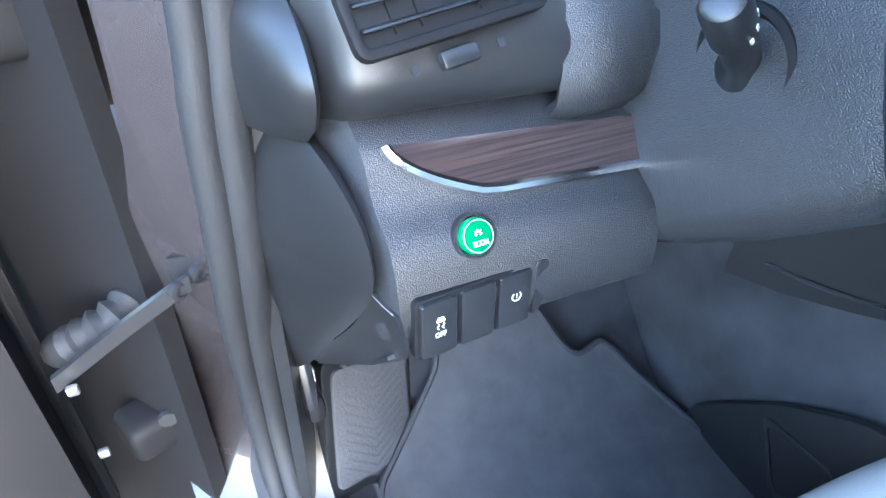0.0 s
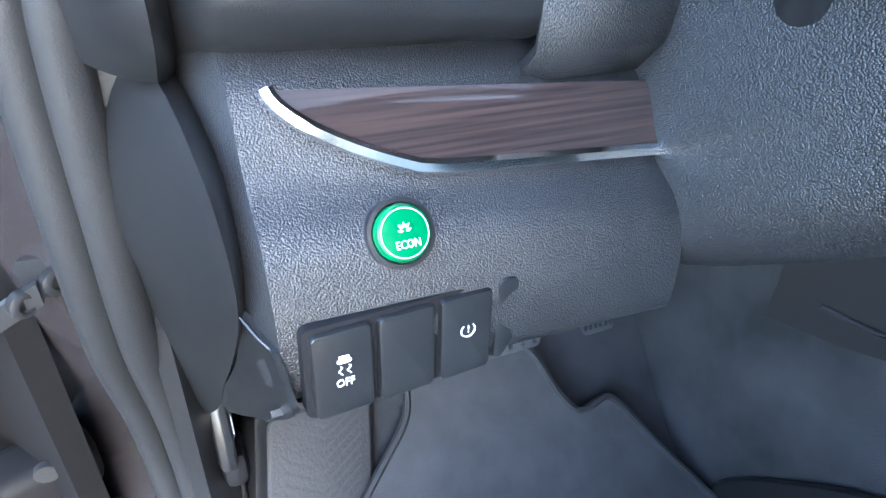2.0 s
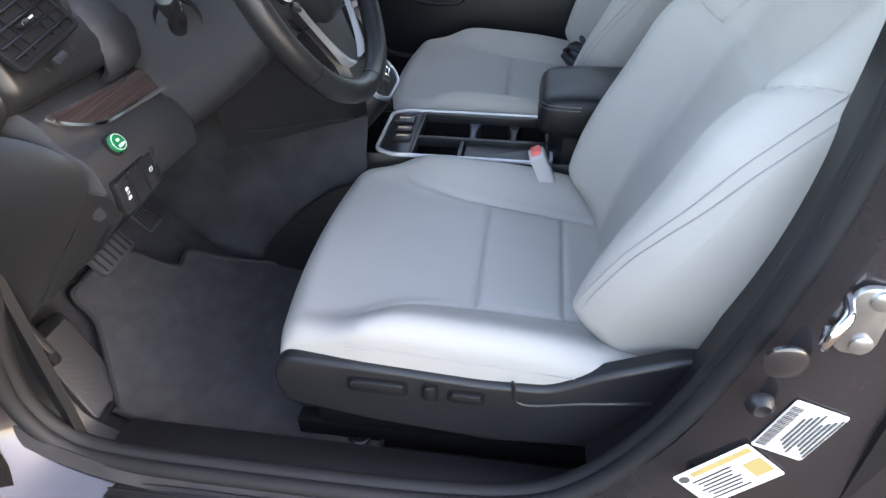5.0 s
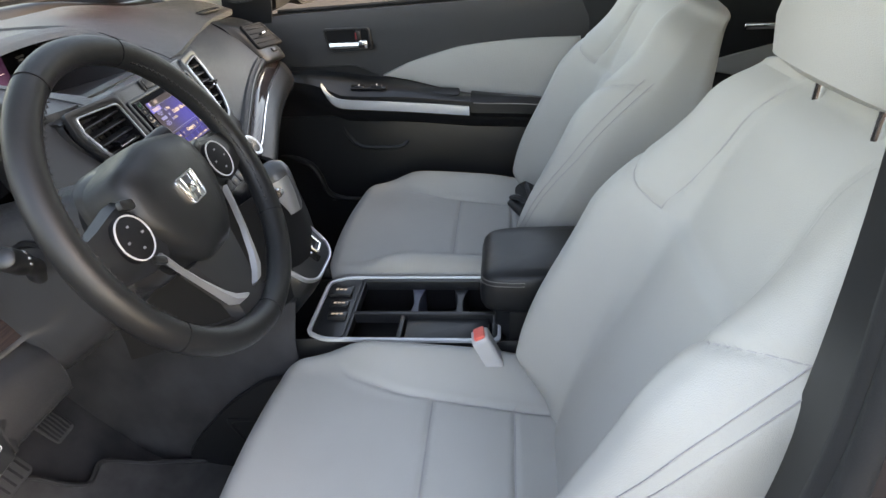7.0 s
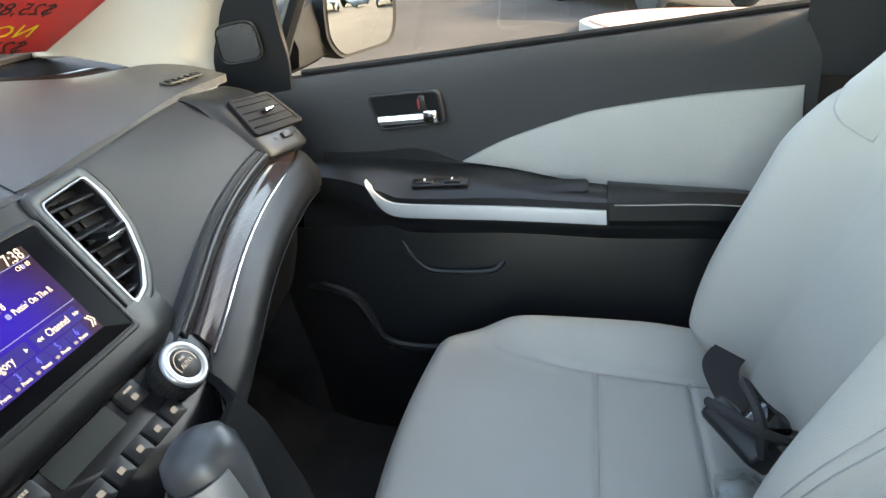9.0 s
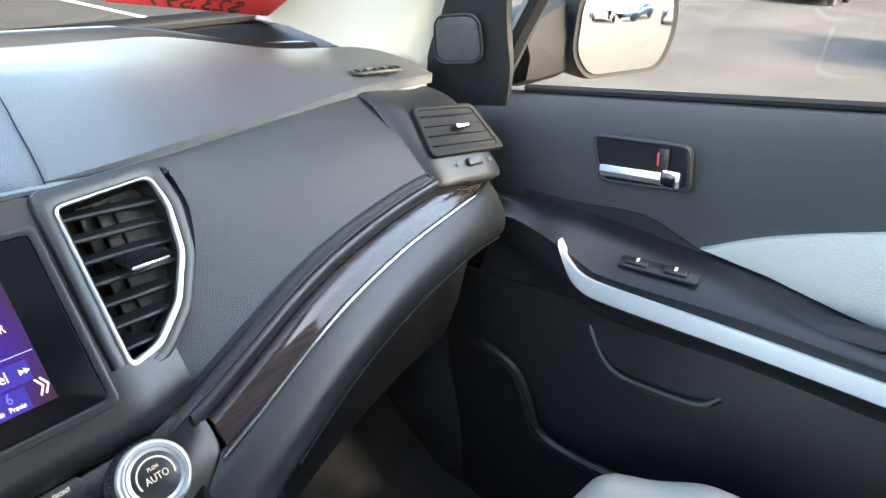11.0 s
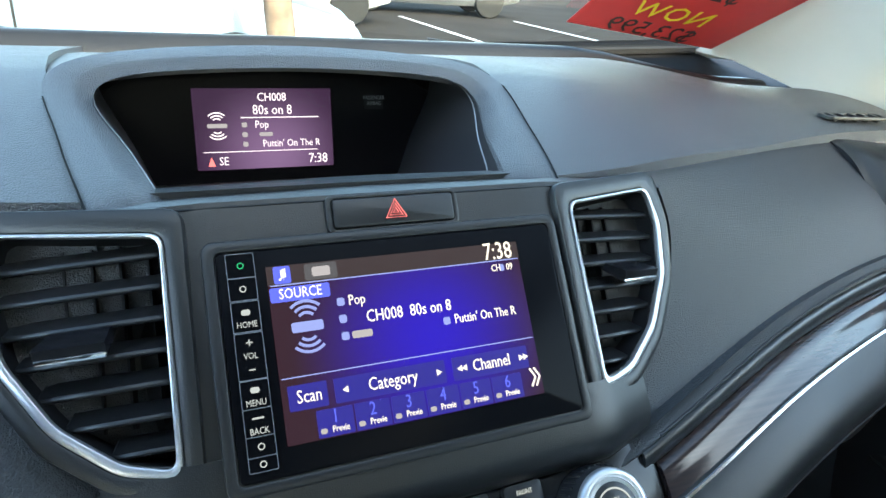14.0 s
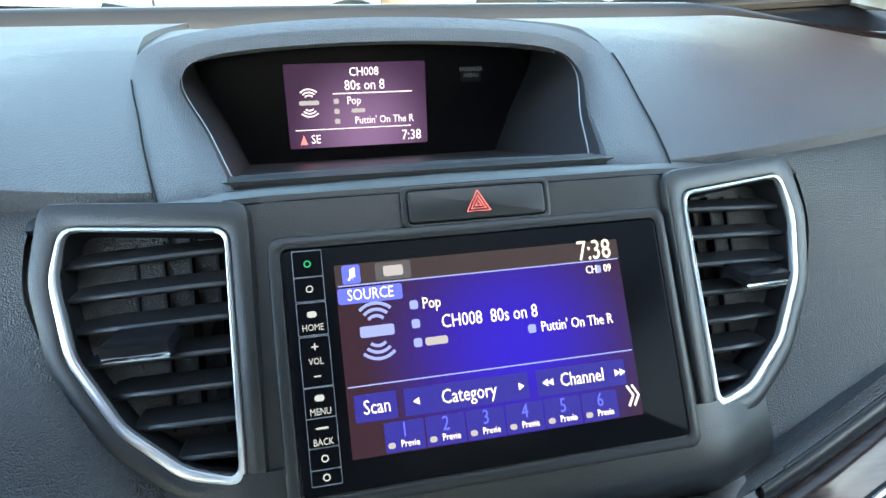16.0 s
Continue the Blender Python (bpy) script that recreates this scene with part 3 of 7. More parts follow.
# hazard switch
HZ = axes((.0030, .0085, 1.0290), (1, 0, 0), (0, .45, .89))
hz = part("hazard_switch", prism(rrect(.069, .0155, .002), .006, at(HZ, 0, 0, -.003), .0012), SATIN, dash, "hazard warning switch with red triangle")
part("hazard_frame", ring(rrect(.076, .0205, .0035), rrect(.0695, .016, .002), .003, at(HZ, 0, 0, -.0015), .001), HARD, hz)
for r in (.0068, .0042, .0018):
    part("hazard_triangle", tube([at(HZ, 0, -.0008, .0034) @ Vector((r * math.cos(radians(a)), r * math.sin(radians(a)), 0)) for a in (90, 210, 330)], .0004, 5, True), REDGLOW, hz)


def vent_slats(parent, m, left, bottom, top, count, tilt, depth=.016, thick=.0032, mat=HARD):
    """Slats across an opening; left and right bounds by height."""
    for k in range(count):
        v = lerp(bottom, top, (k + .5) / count)
        a, b = left(v)
        if b - a < .012:
            continue
        mm = m @ Matrix.Translation(((a + b) / 2, v, -.009)) @ pose(0, 0, 0, tilt)
        part("slat", box(b - a, thick, depth, mm, .0012, 1), mat, parent)


def d_vent(s):
    """A tall D-shaped vent beside the display, straight towards the middle."""
    m = axes((s * .1145, -.0095, .9965), (s * .97, .18, -.104), (0, .50, .866))
    flip = 1 if s > 0 else -1
    if flip < 0:
        m = m @ Matrix.Diagonal((1, 1, -1, 1))

    def out(k, grow):
        return [(k * x, y) for x, y in grow]
    inner = fillet([(.0015, .0325), (.074, .0415), (.0785, .02), (.0715, -.0155), (.0515, -.0475), (.0255, -.0685), (.003, -.075)], .006, 4)
    outer = fillet([(-.0005, .0345), (.076, .0438), (.0825, .02), (.0762, -.017), (.055, -.051), (.0275, -.0735), (-.000, -.0795)], .007, 4)
    v = part("vent", ring(outer, inner, .004, at(m, 0, 0, -.001), .0012), RINGSILVER, dash, "silver-framed D-shaped air vent")
    part("vent_surround", ring(fillet([(-.010, .046), (.086, .056), (.093, .02), (.085, -.02), (.061, -.058), (.030, -.082), (-.009, -.090)], .008, 4), outer, .010, at(m, 0, 0, -.008), .002), HARD, v)
    part("vent_duct", prism(inner, .002, at(m, 0, 0, -.028)), DEEP, v)
    part("duct_wall", ring(outer, inner, .03, at(m, 0, 0, -.030)), DEEP, v)
    lim = curve1([-.074, -.06, -.045, -.015, .02, .045], [.012, .036, .053, .071, .078, .074])
    vent_slats(v, at(m, 0, 0, -.001), lambda q: (.003, lim(q)), -.070, .036, 7, 28)
    for k in range(5):
        part("vane", box(.0012, .09, .01, at(m, .012 + .013 * k, -.01, -.022)), DEEP, v)
    TM = m @ Matrix.Translation((.040, -.0090, -.001)) @ pose(0, 0, 0, 30)
    tab = part("vent_tab", loft([[TM @ Vector((sx * w, y, z)) for sx, y in ((-1, -h), (1, -h), (1, h), (-1, h))] for w, h, z in ((.0130, .0022, -.012), (.0140, .0030, .004), (.0150, .0036, .013), (.0150, .0034, .0155))], closed=True, caps=True), PIANO, v, "glossy vent tab with chrome lip")
    part("tab_edge", box(.0304, .0030, .0030, TM @ Matrix.Translation((0, -.0026, .0152)), .0012), CHROME, tab)
    return v


for s in (1, -1):
    d_vent(s)

# passenger pad, wood strip, chrome line and glove box bulge
seam_y = curve1([.10, .15, .28, .40, .53, .60, .655], [-.066, -.062, -.033, -.005, .020, .03, .036])
seam_z = curve1([.10, .15, .28, .40, .53, .60, .655], [.868, .888, .927, .940, .943, .940, .938])
top_y = curve1([.10, .16, .205, .37, .51, .66], [.03, .042, .050, .094, .118, .122])
pad_in = curve1([.11, .2, .26, .35, .6], [.018, .004, -.002, -.006, -.008])
part("passenger_pad", loft(sweep(span(.088, .505, 17), lambda x: [(top_y(x) + .01, 1.012 + .02 * min(1, (x - .11) / .1)), (top_y(x) - .004, 1.006 + .02 * min(1, (x - .11) / .1)), (lerp(top_y(x), seam_y(x), .45) + pad_in(x), lerp(1.03, seam_z(x), .45)),
     (lerp(top_y(x), seam_y(x), .85) + pad_in(x) * .6, lerp(1.03, seam_z(x), .88)), (seam_y(x), seam_z(x) + .003), (seam_y(x) + .01, seam_z(x))]), thick=.01), SOFT, dash, "grained airbag pad with a stitched lower seam")
part("pad_stitch", tube([(x, seam_y(x) - .003, seam_z(x) + .009) for x in span(.15, .50, 30)], .0011, 5), BINDING, dash)
part("driver_pad", loft(sweep(span(-.30, -.088, 9), lambda x: [(top_y(-x) + .01, 1.028), (top_y(-x) - .004, 1.022), (lerp(top_y(-x), seam_y(-x), .45) + pad_in(-x), lerp(1.03, seam_z(-x), .45)),
     (lerp(top_y(-x), seam_y(-x), .85) + pad_in(-x) * .6, lerp(1.03, seam_z(-x), .88)), (seam_y(-x), seam_z(-x) + .003), (seam_y(-x) + .03, seam_z(-x) - .08)]), thick=.01), SOFT, dash, "grained panel beside the wheel")
LIP = .011
part("pad_lip", loft(sweep(span(.14, .62, 14), lambda x: [(seam_y(x) + .008, seam_z(x) + .002), (seam_y(x) - .002, seam_z(x)), (seam_y(x) - .003, seam_z(x) - LIP), (seam_y(x) + .008, seam_z(x) - LIP - .003)]), thick=.004), HARD, dash)
seam_z0, seam_y0 = seam_z, seam_y


def seam_z(x):
    return seam_z0(x) - LIP


def seam_y(x):
    return seam_y0(x) - .004


wood_h = curve1([.13, .2, .4, .56, .615], [.012, .014, .015, .013, .004])
part("wood_strip", loft(sweep(span(.152, .612, 16), lambda x: [(seam_y(x) + .010, seam_z(x) - .001), (seam_y(x) - .003, seam_z(x) - .003), (seam_y(x) - .004 - wood_h(x) * .45, seam_z(x) - .003 - wood_h(x) * .55),
     (seam_y(x) - .006 - wood_h(x) * .8, seam_z(x) - .004 - wood_h(x))]), thick=.004), WOOD, dash, "glossy dark wood strip")
part("chrome_line", tube([(x, seam_y(x) - .009 - wood_h(x) * .8, seam_z(x) - .006 - wood_h(x)) for x in span(.145, .612, 24)], .0016, 6), CHROME, dash)
def turn_in(x):
    return max(0, x - .60) ** 2 * 14


part("glove_box", loft(sweep(span(.125, .650, 14), lambda x: [(turn_in(x) + seam_y(x) - .004 - wood_h(x) * .8, seam_z(x) - .006 - wood_h(x)), (turn_in(x) + seam_y(x) - .026, seam_z(x) - .014 - wood_h(x)), (turn_in(x) + seam_y(x) - .042, seam_z(x) - .048), (turn_in(x) + seam_y(x) - .040, seam_z(x) - .072),
     (turn_in(x) + seam_y(x) - .022, seam_z(x) - .086), (turn_in(x) + seam_y(x) + .014, seam_z(x) - .125), (turn_in(x) + seam_y(x) + .036, seam_z(x) - .20), (turn_in(x) + seam_y(x) + .08, seam_z(x) - .28), (turn_in(x) + seam_y(x) + .2, seam_z(x) - .33)]), thick=.01), MATTE, dash, "rounded black glove box")
part("glove_gap", tube([(x, seam_y(x) - .0385, seam_z(x) - .076) for x in span(.20, .60, 16)], .0014, 5), DEEP, dash)

# outer vents, the same at both ends of the dash
for s in (1, -1):
    end = part("vent_housing", loft([[tuple(q) for q in cr([(s * x, y, z) for x, y, z in [(p[0], p[1] + (p[0] - .5) * -.12 - (.0075 * smooth01((p[0] - .505) / .02) if s > 0 and .94 < p[2] < 1.03 else 0) + (max(0, p[0] - .60) ** 2 * 14 + .011 * (1 - smooth01((p[0] - .500) / .016)) if s > 0 else max(0, p[0] - .632) ** 1.5 * 11), p[2] - (p[0] - .5) * .09) for p in
               ([(x, .150, 1.030), (x, .122, 1.035), (x, .085, 1.020), (x, .052, .985), (x, .020, .946), (x, .015, .934), (x, .04, .927), (x, .10, .925)] if s > 0 else
                [(x, .150, 1.030), (x, .122, 1.035), (x, .085, 1.020), (x, .052, .985), (x, .024 + (x - .5) * .14, .950), (x, .013 + (x - .5) * .20, .928 + (x - .5) * .06), (x, .016 + (x - .5) * .20, .908 + (x - .5) * .13), (x, .036 + (x - .5) * .12, .895 + (x - .5) * .13), (x, .09, .885)])]], 4)] for x in (span(.498, .630, 6) + [.636, .642, .648, .653] if s < 0 else [.500, .503, .507, .511, .516] + span(.53, .645, 6))], thick=.008), MATTE, dash)
    VM = axes((.580, .0425, .986), (.97, -.12 * .97, -.09), (0, .64, .77)) if s > 0 else axes((-.580, .0385, .975), (-.97, -.12 * .97, -.09), (0, .60, .80))
    if s < 0:
        VM = VM @ Matrix.Diagonal((1, 1, -1, 1))
    VM = at(VM, 0, 0, .0020 if s > 0 else .0035)
    hole = fillet([(-.050, .027), (-.052, -.027), (.060, -.027), (.042, .027)], .006, 4) if s > 0 else rrect(.112, .058, .005)
    rim_ = fillet([(-.056, .033), (-.059, -.034), (.070, -.034), (.047, .033)], .009, 4) if s > 0 else rrect(.124, .070, .008)
    v = part("outer_vent", ring(rim_, hole, .006, at(VM, 0, 0, -.002), .0015), DEEP, dash, "rectangular side air vent")
    part("vent_duct", prism([(p[0] * 1.03, p[1] * 1.03) for p in hole], .001, at(VM, 0, 0, .0012 if s > 0 else -.0008)), DEEP, v)
    vent_slats(v, at(VM, 0, 0, .0090 if s > 0 else .0105), (lambda q: (-.051, .050 - q * .33)) if s > 0 else (lambda q: (-.055, .055)), -.026, .026, 4, 25, .008, .0022, DEEP if s > 0 else HARD)
    for q in (-.036, -.018, .020, .036):
        part("vane", box(.0010, .050, .003, at(VM, q, 0, .0008)), DEEP, v)
    tab = part("vent_tab", box(.022, .004, .016, VM @ Matrix.Translation((.004, 0, .004)) @ pose(0, 0, 0, 20), .0012), SATIN, v)
    part("tab_edge", box(.021, .004, .0016, VM @ Matrix.Translation((.004, -.002, .0115)) @ pose(0, 0, 0, 20), .0006), CHROME, tab)
    part("thumb_wheel", box(.024, .010, .006, at(VM, .006, -.0455, .001), .002), SATIN, v, "vent thumb wheel")
    for q in (-.022, .034):
        plate("vent_mark", .005, .005, VM, SATIN, v, q, -.0455, .0012, .0005, .0003)
part("defrost_vent", ring(rrect(.075, .022, .008), rrect(.065, .013, .005), .003, axes((.565, .150, 1.0505), (1, -.25, 0), (.2, 1, .15)), .001), HARD, dash)
for k in range(5):
    part("defrost_slat", box(.003, .014, .006, axes((.541 + .012 * k, .156 - .003 * k, 1.0505), (1, -.25, 0), (.2, 1, .15))), HARD, dash)
part("defrost_duct", prism(rrect(.068, .016, .006), .001, axes((.565, .150, 1.0500), (1, -.25, 0), (.2, 1, .15))), DEEP, dash)

# climate controls below the display
LEGEND = glow("faint_legend", (.6, .62, .65), .3)
CL = axes((0, -.0755, .867), (1, 0, 0), (0, .62, .78))
cl = part("climate_panel", prism(fillet([(-.150, .018), (-.126, .036), (-.098, .037), (-.083, .026), (.083, .026), (.098, .037), (.126, .036), (.150, .018), (.150, -.010), (.120, -.036), (.09, -.06), (-.09, -.06), (-.120, -.036), (-.150, -.010)], .009, 4), .03, at(CL, 0, 0, -.03), .004), PIANO, dash, "gloss black climate control panel")
for s in (1, -1):
    KM = at(CL, s * .097, .0, 0)
    kn = part("climate_knob", lathe([(.0235, 0), (.0235, .010), (.0225, .020), (.0215, .0225), (.0165, .0235)], 40, KM), SATIN, cl, "black rotary knob with a silver rim")
    for j in range(36):
        part("knob_rib", box(.0012, .0016, .012, KM @ Matrix.Rotation(j * math.pi / 18, 4, 'Z') @ Matrix.Translation((.0236, 0, .009)), .0004, 1), SATIN, kn)
    part("knob_rim", lathe([(.0224, .0205), (.0218, .0232), (.0205, .0243), (.0185, .0245), (.0172, .0238)], 40, KM), RINGSILVER, kn)
    part("knob_face", lathe([(.0150, .0236), (.0138, .0242), (.0002, .0242)], 32, KM), SATIN, kn)
    part("knob_step", tube([at(KM, 0, 0, .0240) @ Vector((px, py, 0)) for px, py in disc(.0172, 36)], .0007, 5, True), KNOBSILVER, kn)
    if s > 0:
        lettering("knob_text", "AUTO", .0066, at(KM, 0, -.001, .0244), DIMTEXT, kn)
        lettering("knob_text", "PUSH", .0036, at(KM, 0, .0050, .0244), DIMTEXT, kn)
    part("knob_scale", tube([at(KM, 0, 0, .0244) @ Vector((x, y, 0)) for x, y in arc(.0112, -20, 200, 20)], .0006, 4), DIMTEXT, kn)
plate("climate_display", .070, .022, CL, material("lcd_grey", (.035, .038, .036), .3, spec=.2), cl, 0, .012, .0004, .002)
for s in (1, -1):
    b_ = part("climate_button", prism(rrect(.024, .020, .003), .004, at(CL, s * .055, .014), .001), SATIN, cl)
    lettering("button_text", "FRONT" if s > 0 else "MODE", .0038, at(CL, s * .055, .019, .0044), DIMTEXT, b_)
    plate("button_icon", .006, .005, CL, LEGEND, b_, s * .055, .011, .0044)
for k in range(7):
    b_ = part("climate_button", prism(rrect(.020, .018, .002), .003, at(CL, -.069 + .023 * k, -.020), .0008), SATIN, cl)
    plate("button_icon", .006, .005, CL, LEGEND, b_, -.069 + .023 * k, -.020, .0033)
part("chrome_line", tube([CL @ Vector((x, y, .001)) for x, y in [(-.10, -.063), (-.08, -.066), (.08, -.066), (.098, -.060), (.124, -.034)]], .0010, 6), RINGSILVER, cl)

part("stack_chin", loft([[Vector((x, y + .35 * max(0, abs(x) - .112), z)) for y, z in [(-.050, .934), (-.0595, .920), (-.0665, .909), (-.0685, .900), (-.066, .892), (-.061, .886), (-.050, .882)]] for x in span(-.150, .150, 24)], thick=.003), HARD, dash, "rounded lower edge of the centre panel")

# lower stack down to the tunnel, flanks of the dash body
stack_w = curve1([-.20, -.17, -.12, -.05, .02], [.07, .115, .15, .215, .255])
part("lower_fascia", loft([[(sx * stack_w(y), y, z) for sx, y in [(-1, .02), (-1, -.03), (-1, -.08), (-1, -.12), (-1, -.155), (-1, -.18), (-.5, -.195), (0, -.20), (.5, -.195), (1, -.18), (1, -.155), (1, -.12), (1, -.08), (1, -.03), (1, .02)]]
     for z in (.665, .70)] + [[(sx * stack_w(y) * k, y + d, z) for sx, y in [(-1, .02), (-1, -.03), (-1, -.08), (-1, -.12), (-1, -.155), (-1, -.18), (-.5, -.195), (0, -.20), (.5, -.195), (1, -.18), (1, -.155), (1, -.12), (1, -.08), (1, -.03), (1, .02)]]
     for k, d, z in ((.99, .008, .75), (.96, .02, .80), (.90, .045, .85))], thick=.008), DEEP, dash, "lower centre stack")
part("stack_trim", tube([(-stack_w(y) - .002, y, .664 + .03 * (y + .2) / .2) for y in span(-.17, -.01, 10)], .002, 6), SATIN, dash)
part("tunnel", loft([[(sx * w, y, z) for sx, w, z in [(-1, .145, .30), (-1, .135, .45), (-1, .125, .60), (-1, .09, .66), (1, .09, .66), (1, .125, .60), (1, .135, .45), (1, .145, .30)]] for y in (.36, .1, -.10, -.19)], caps=False), FLOORCARPET, dash)
part("tunnel_side", prism(fillet([(.06, .345), (.025, .395), (-.05, .475), (-.13, .535), (-.19, .545), (-.19, .30), (.05, .30)], .02, 4), .010, Matrix(((0, 0, -1, -.142), (1, 0, 0, 0), (0, 1, 0, 0), (0, 0, 0, 1))), .004), HARD, dash, "black plastic side of the tunnel")
part("tunnel_recess", ring(fillet([(-.035, .445), (-.135, .450), (-.135, .355), (-.085, .345)], .015, 4), fillet([(-.045, .436), (-.127, .441), (-.127, .363), (-.088, .355)], .012, 4), .004, Matrix(((0, 0, -1, -.151), (1, 0, 0, 0), (0, 1, 0, 0), (0, 0, 0, 1))), .0015), SATIN, dash)
part("under_dash", loft([[(x, .33, .60), (x, .20, .70), (x, .12, .74), (x, .10, .78)] for x in span(-.64, .64, 6)], thick=.01), DEEP, dash)
part("firewall", loft([[(x, .36, .25), (x, .38, .60), (x, .37, 1.0), (x, .37, 1.075)] for x in (-.70, 0, .78)], thick=.02), FLOORCARPET, dash)

# ---- driver's side of the dash ----
def knee(x):
    k = (x + .62) / .18
    z, y = .888 - .013 * k, -.005 * k
    return [(.085 + y, z + .050), (.052 + y, z + .018), (.02 + y, z), (.0 + y, z - .028), (-.022 + y, z - .045), (-.032 + y, z - .07), (-.034 + y, z - .095), (-.030 + y, .775 - .004 * k), (-.014 + y, .766 - .002 * k), (.05 + y, .763)]


part("knee_panel", loft(sweep([-.651, -.650, -.648, -.644, -.639, -.634] + span(-.625, -.438, 12) + [-.430, -.423, -.418, -.415], lambda x: [(y + max(0, -.634 - x) ** 1.5 * 34 + max(0, x + .438) ** 2 * 120, z) for y, z in knee(x)], 6), thick=.008), SOFT, dash, "grained lower panel under the wheel")


def on_knee(x, t, out=0.0):
    """A point of the knee panel's wood field: t runs down from its upper edge."""
    p = cr([(y, z, 0) for y, z in knee(x)], 12)
    i = 24 + t * 12
    a = p[int(i)].lerp(p[min(int(i) + 1, len(p) - 1)], i - int(i))
    return Vector((x, a.x - out * .8, a.y + out * .6))


wl = [[on_knee(lerp(-.618 + .055 * t ** 1.8, -.440, k / 16), t * .95, .004) for k in range(17)] for t in span(0, 1, 6)]
part("wood_inlay", loft(wl, thick=.004), WOOD, dash, "glossy dark wood inlay with chrome edge")
part("inlay_chrome", tube([on_knee(-.618 + .055 * t ** 1.8 - .002, t * .95, .004) for t in span(0, 1, 10)] + [on_knee(lerp(-.563, -.440, k / 12), .99, .004) for k in range(1, 13)], .0034, 6), CHROME, dash)
EC = axes((-.581, -.0245, .843), (1, .02, 0), (0, .52, .85))
eb = part("econ_button", lathe([(.0118, -.004), (.0118, .003), (.0108, .0046), (.009, .0050), (.0002, .0050)], 36, EC), GREEN, dash, "round green button")
part("button_collar", lathe([(.0140, -.006), (.0142, .0012), (.0124, .0014), (.0122, -.004)], 36, EC), SATIN, eb)
part("button_ring", tube([at(EC, 0, 0, .0050) @ Vector((x, y, 0)) for x, y in disc(.0098, 36)], .00022, 4, True), WHITE, eb)
lettering("button_text", "ECON", .0047, at(EC, .0005, -.0045, .0050), WHITE, eb)
for a_, l_ in ((90, .0022), (40, .0026), (140, .0026), (15, .0024), (165, .0024)):
    part("leaf_mark", prism([(q * math.cos(radians(a_)) - w * math.sin(radians(a_)), .0016 + (0.0 if a_ not in (15, 165) else -.001) + q * math.sin(radians(a_)) + w * math.cos(radians(a_)))
                            for q, w in ((.0006, 0), (l_ * .6, .0007), (l_ + .0006, 0), (l_ * .6, -.0007))], .0002, at(EC, 0, 0, .0051)), WHITE, eb)
SW = axes((-.5835, -.0350, .7925), (1, .055, -.015), (0, .06, 1))
sw = part("switch_bank", prism(rrect(.087, .046, .004), .006, at(SW, 0, 0, -.0045), .001), DEEP, dash, "bank of three rectangular switches")
for k, x in enumerate((-.028, 0, .028)):
    cell = part("switch", prism(rrect(.0252, .0415, .0025), .006, SW @ Matrix.Translation((x, 0, -.0005)) @ pose(0, 0, 0, -2), .0014), HARD, sw)
    if k == 0:
        lettering("switch_text", "OFF", .0056, at(SW, x, -.0035, .0058), WHITE, cell)
        plate("car_mark", .0060, .0022, SW, WHITE, cell, x, .0075, .0058)
        plate("car_mark", .0044, .0014, SW, WHITE, cell, x, .0094, .0058)
        for q in (-.0018, .0018):
            part("skid_mark", tube([at(SW, x + q, 0, .0062) @ Vector((.0008 * math.sin(j * 1.6), .0052 - .0009 * j, 0)) for j in range(6)], .0003, 4), WHITE, cell)
    elif k == 2:
        part("tyre_mark", tube([at(SW, x, .0040, .0062) @ Vector((px, py, 0)) for px, py in arc(.0034, 130, 410, 16)], .00035, 4), WHITE, cell)
        lettering("warning_mark", "!", .0056, at(SW, x, .0045, .0058), WHITE, cell)
part("finger_pocket", prism(fillet([(.0440, .0235), (.0525, .0235), (.0550, .018), (.0525, -.012), (.0490, -.020), (.0440, -.020)], .004, 4), .0045, at(SW, 0, 0, -.0005), .001), HARD, dash, "moulded finger recess beside the switches")
# overhang beside the column
part("dash_wing", loft([[(x, y + d, z - d * .3 + (max(0, x + .440) * 1.15 if z < .93 else 0)) for y, z in [(.14, 1.03), (.08, 1.012), (.045, .98), (.016, .948), (.003, .922), (.004, .898), (.018, .881), (.06, .874)]] for x, d in
     ((-.505, .008), (-.492, .001), (-.47, -.002), (-.44, .002), (-.420, .010), (-.408, .022), (-.400, .042))], thick=.006), SOFT, dash, "grained overhang beside the column")
# end of the dash towards the door: upper cap, side cover with its ridge, and the return below the knee panel
def flank(ridge, edge, belly, inward):
    """A skin from a rounded ridge to its outer edge, with a narrow return on the inner side."""
    rows = []
    for p, q in zip(cr(ridge, 6), cr(edge, 6)):
        rows.append([p + Vector((inward * k, d, -d * .1)) for k, d in ((1.5, .075), (1.0, .030), (.6, .012), (.28, .0035))] + [p]
                    + [p.lerp(q, t) + Vector((-belly * math.sin(math.pi * t ** .6), -belly * .5 * math.sin(math.pi * t), 0)) for t in (.06, .13, .22, .35, .5, .7, .85, 1.0)])
    return loft(rows, thick=.003)


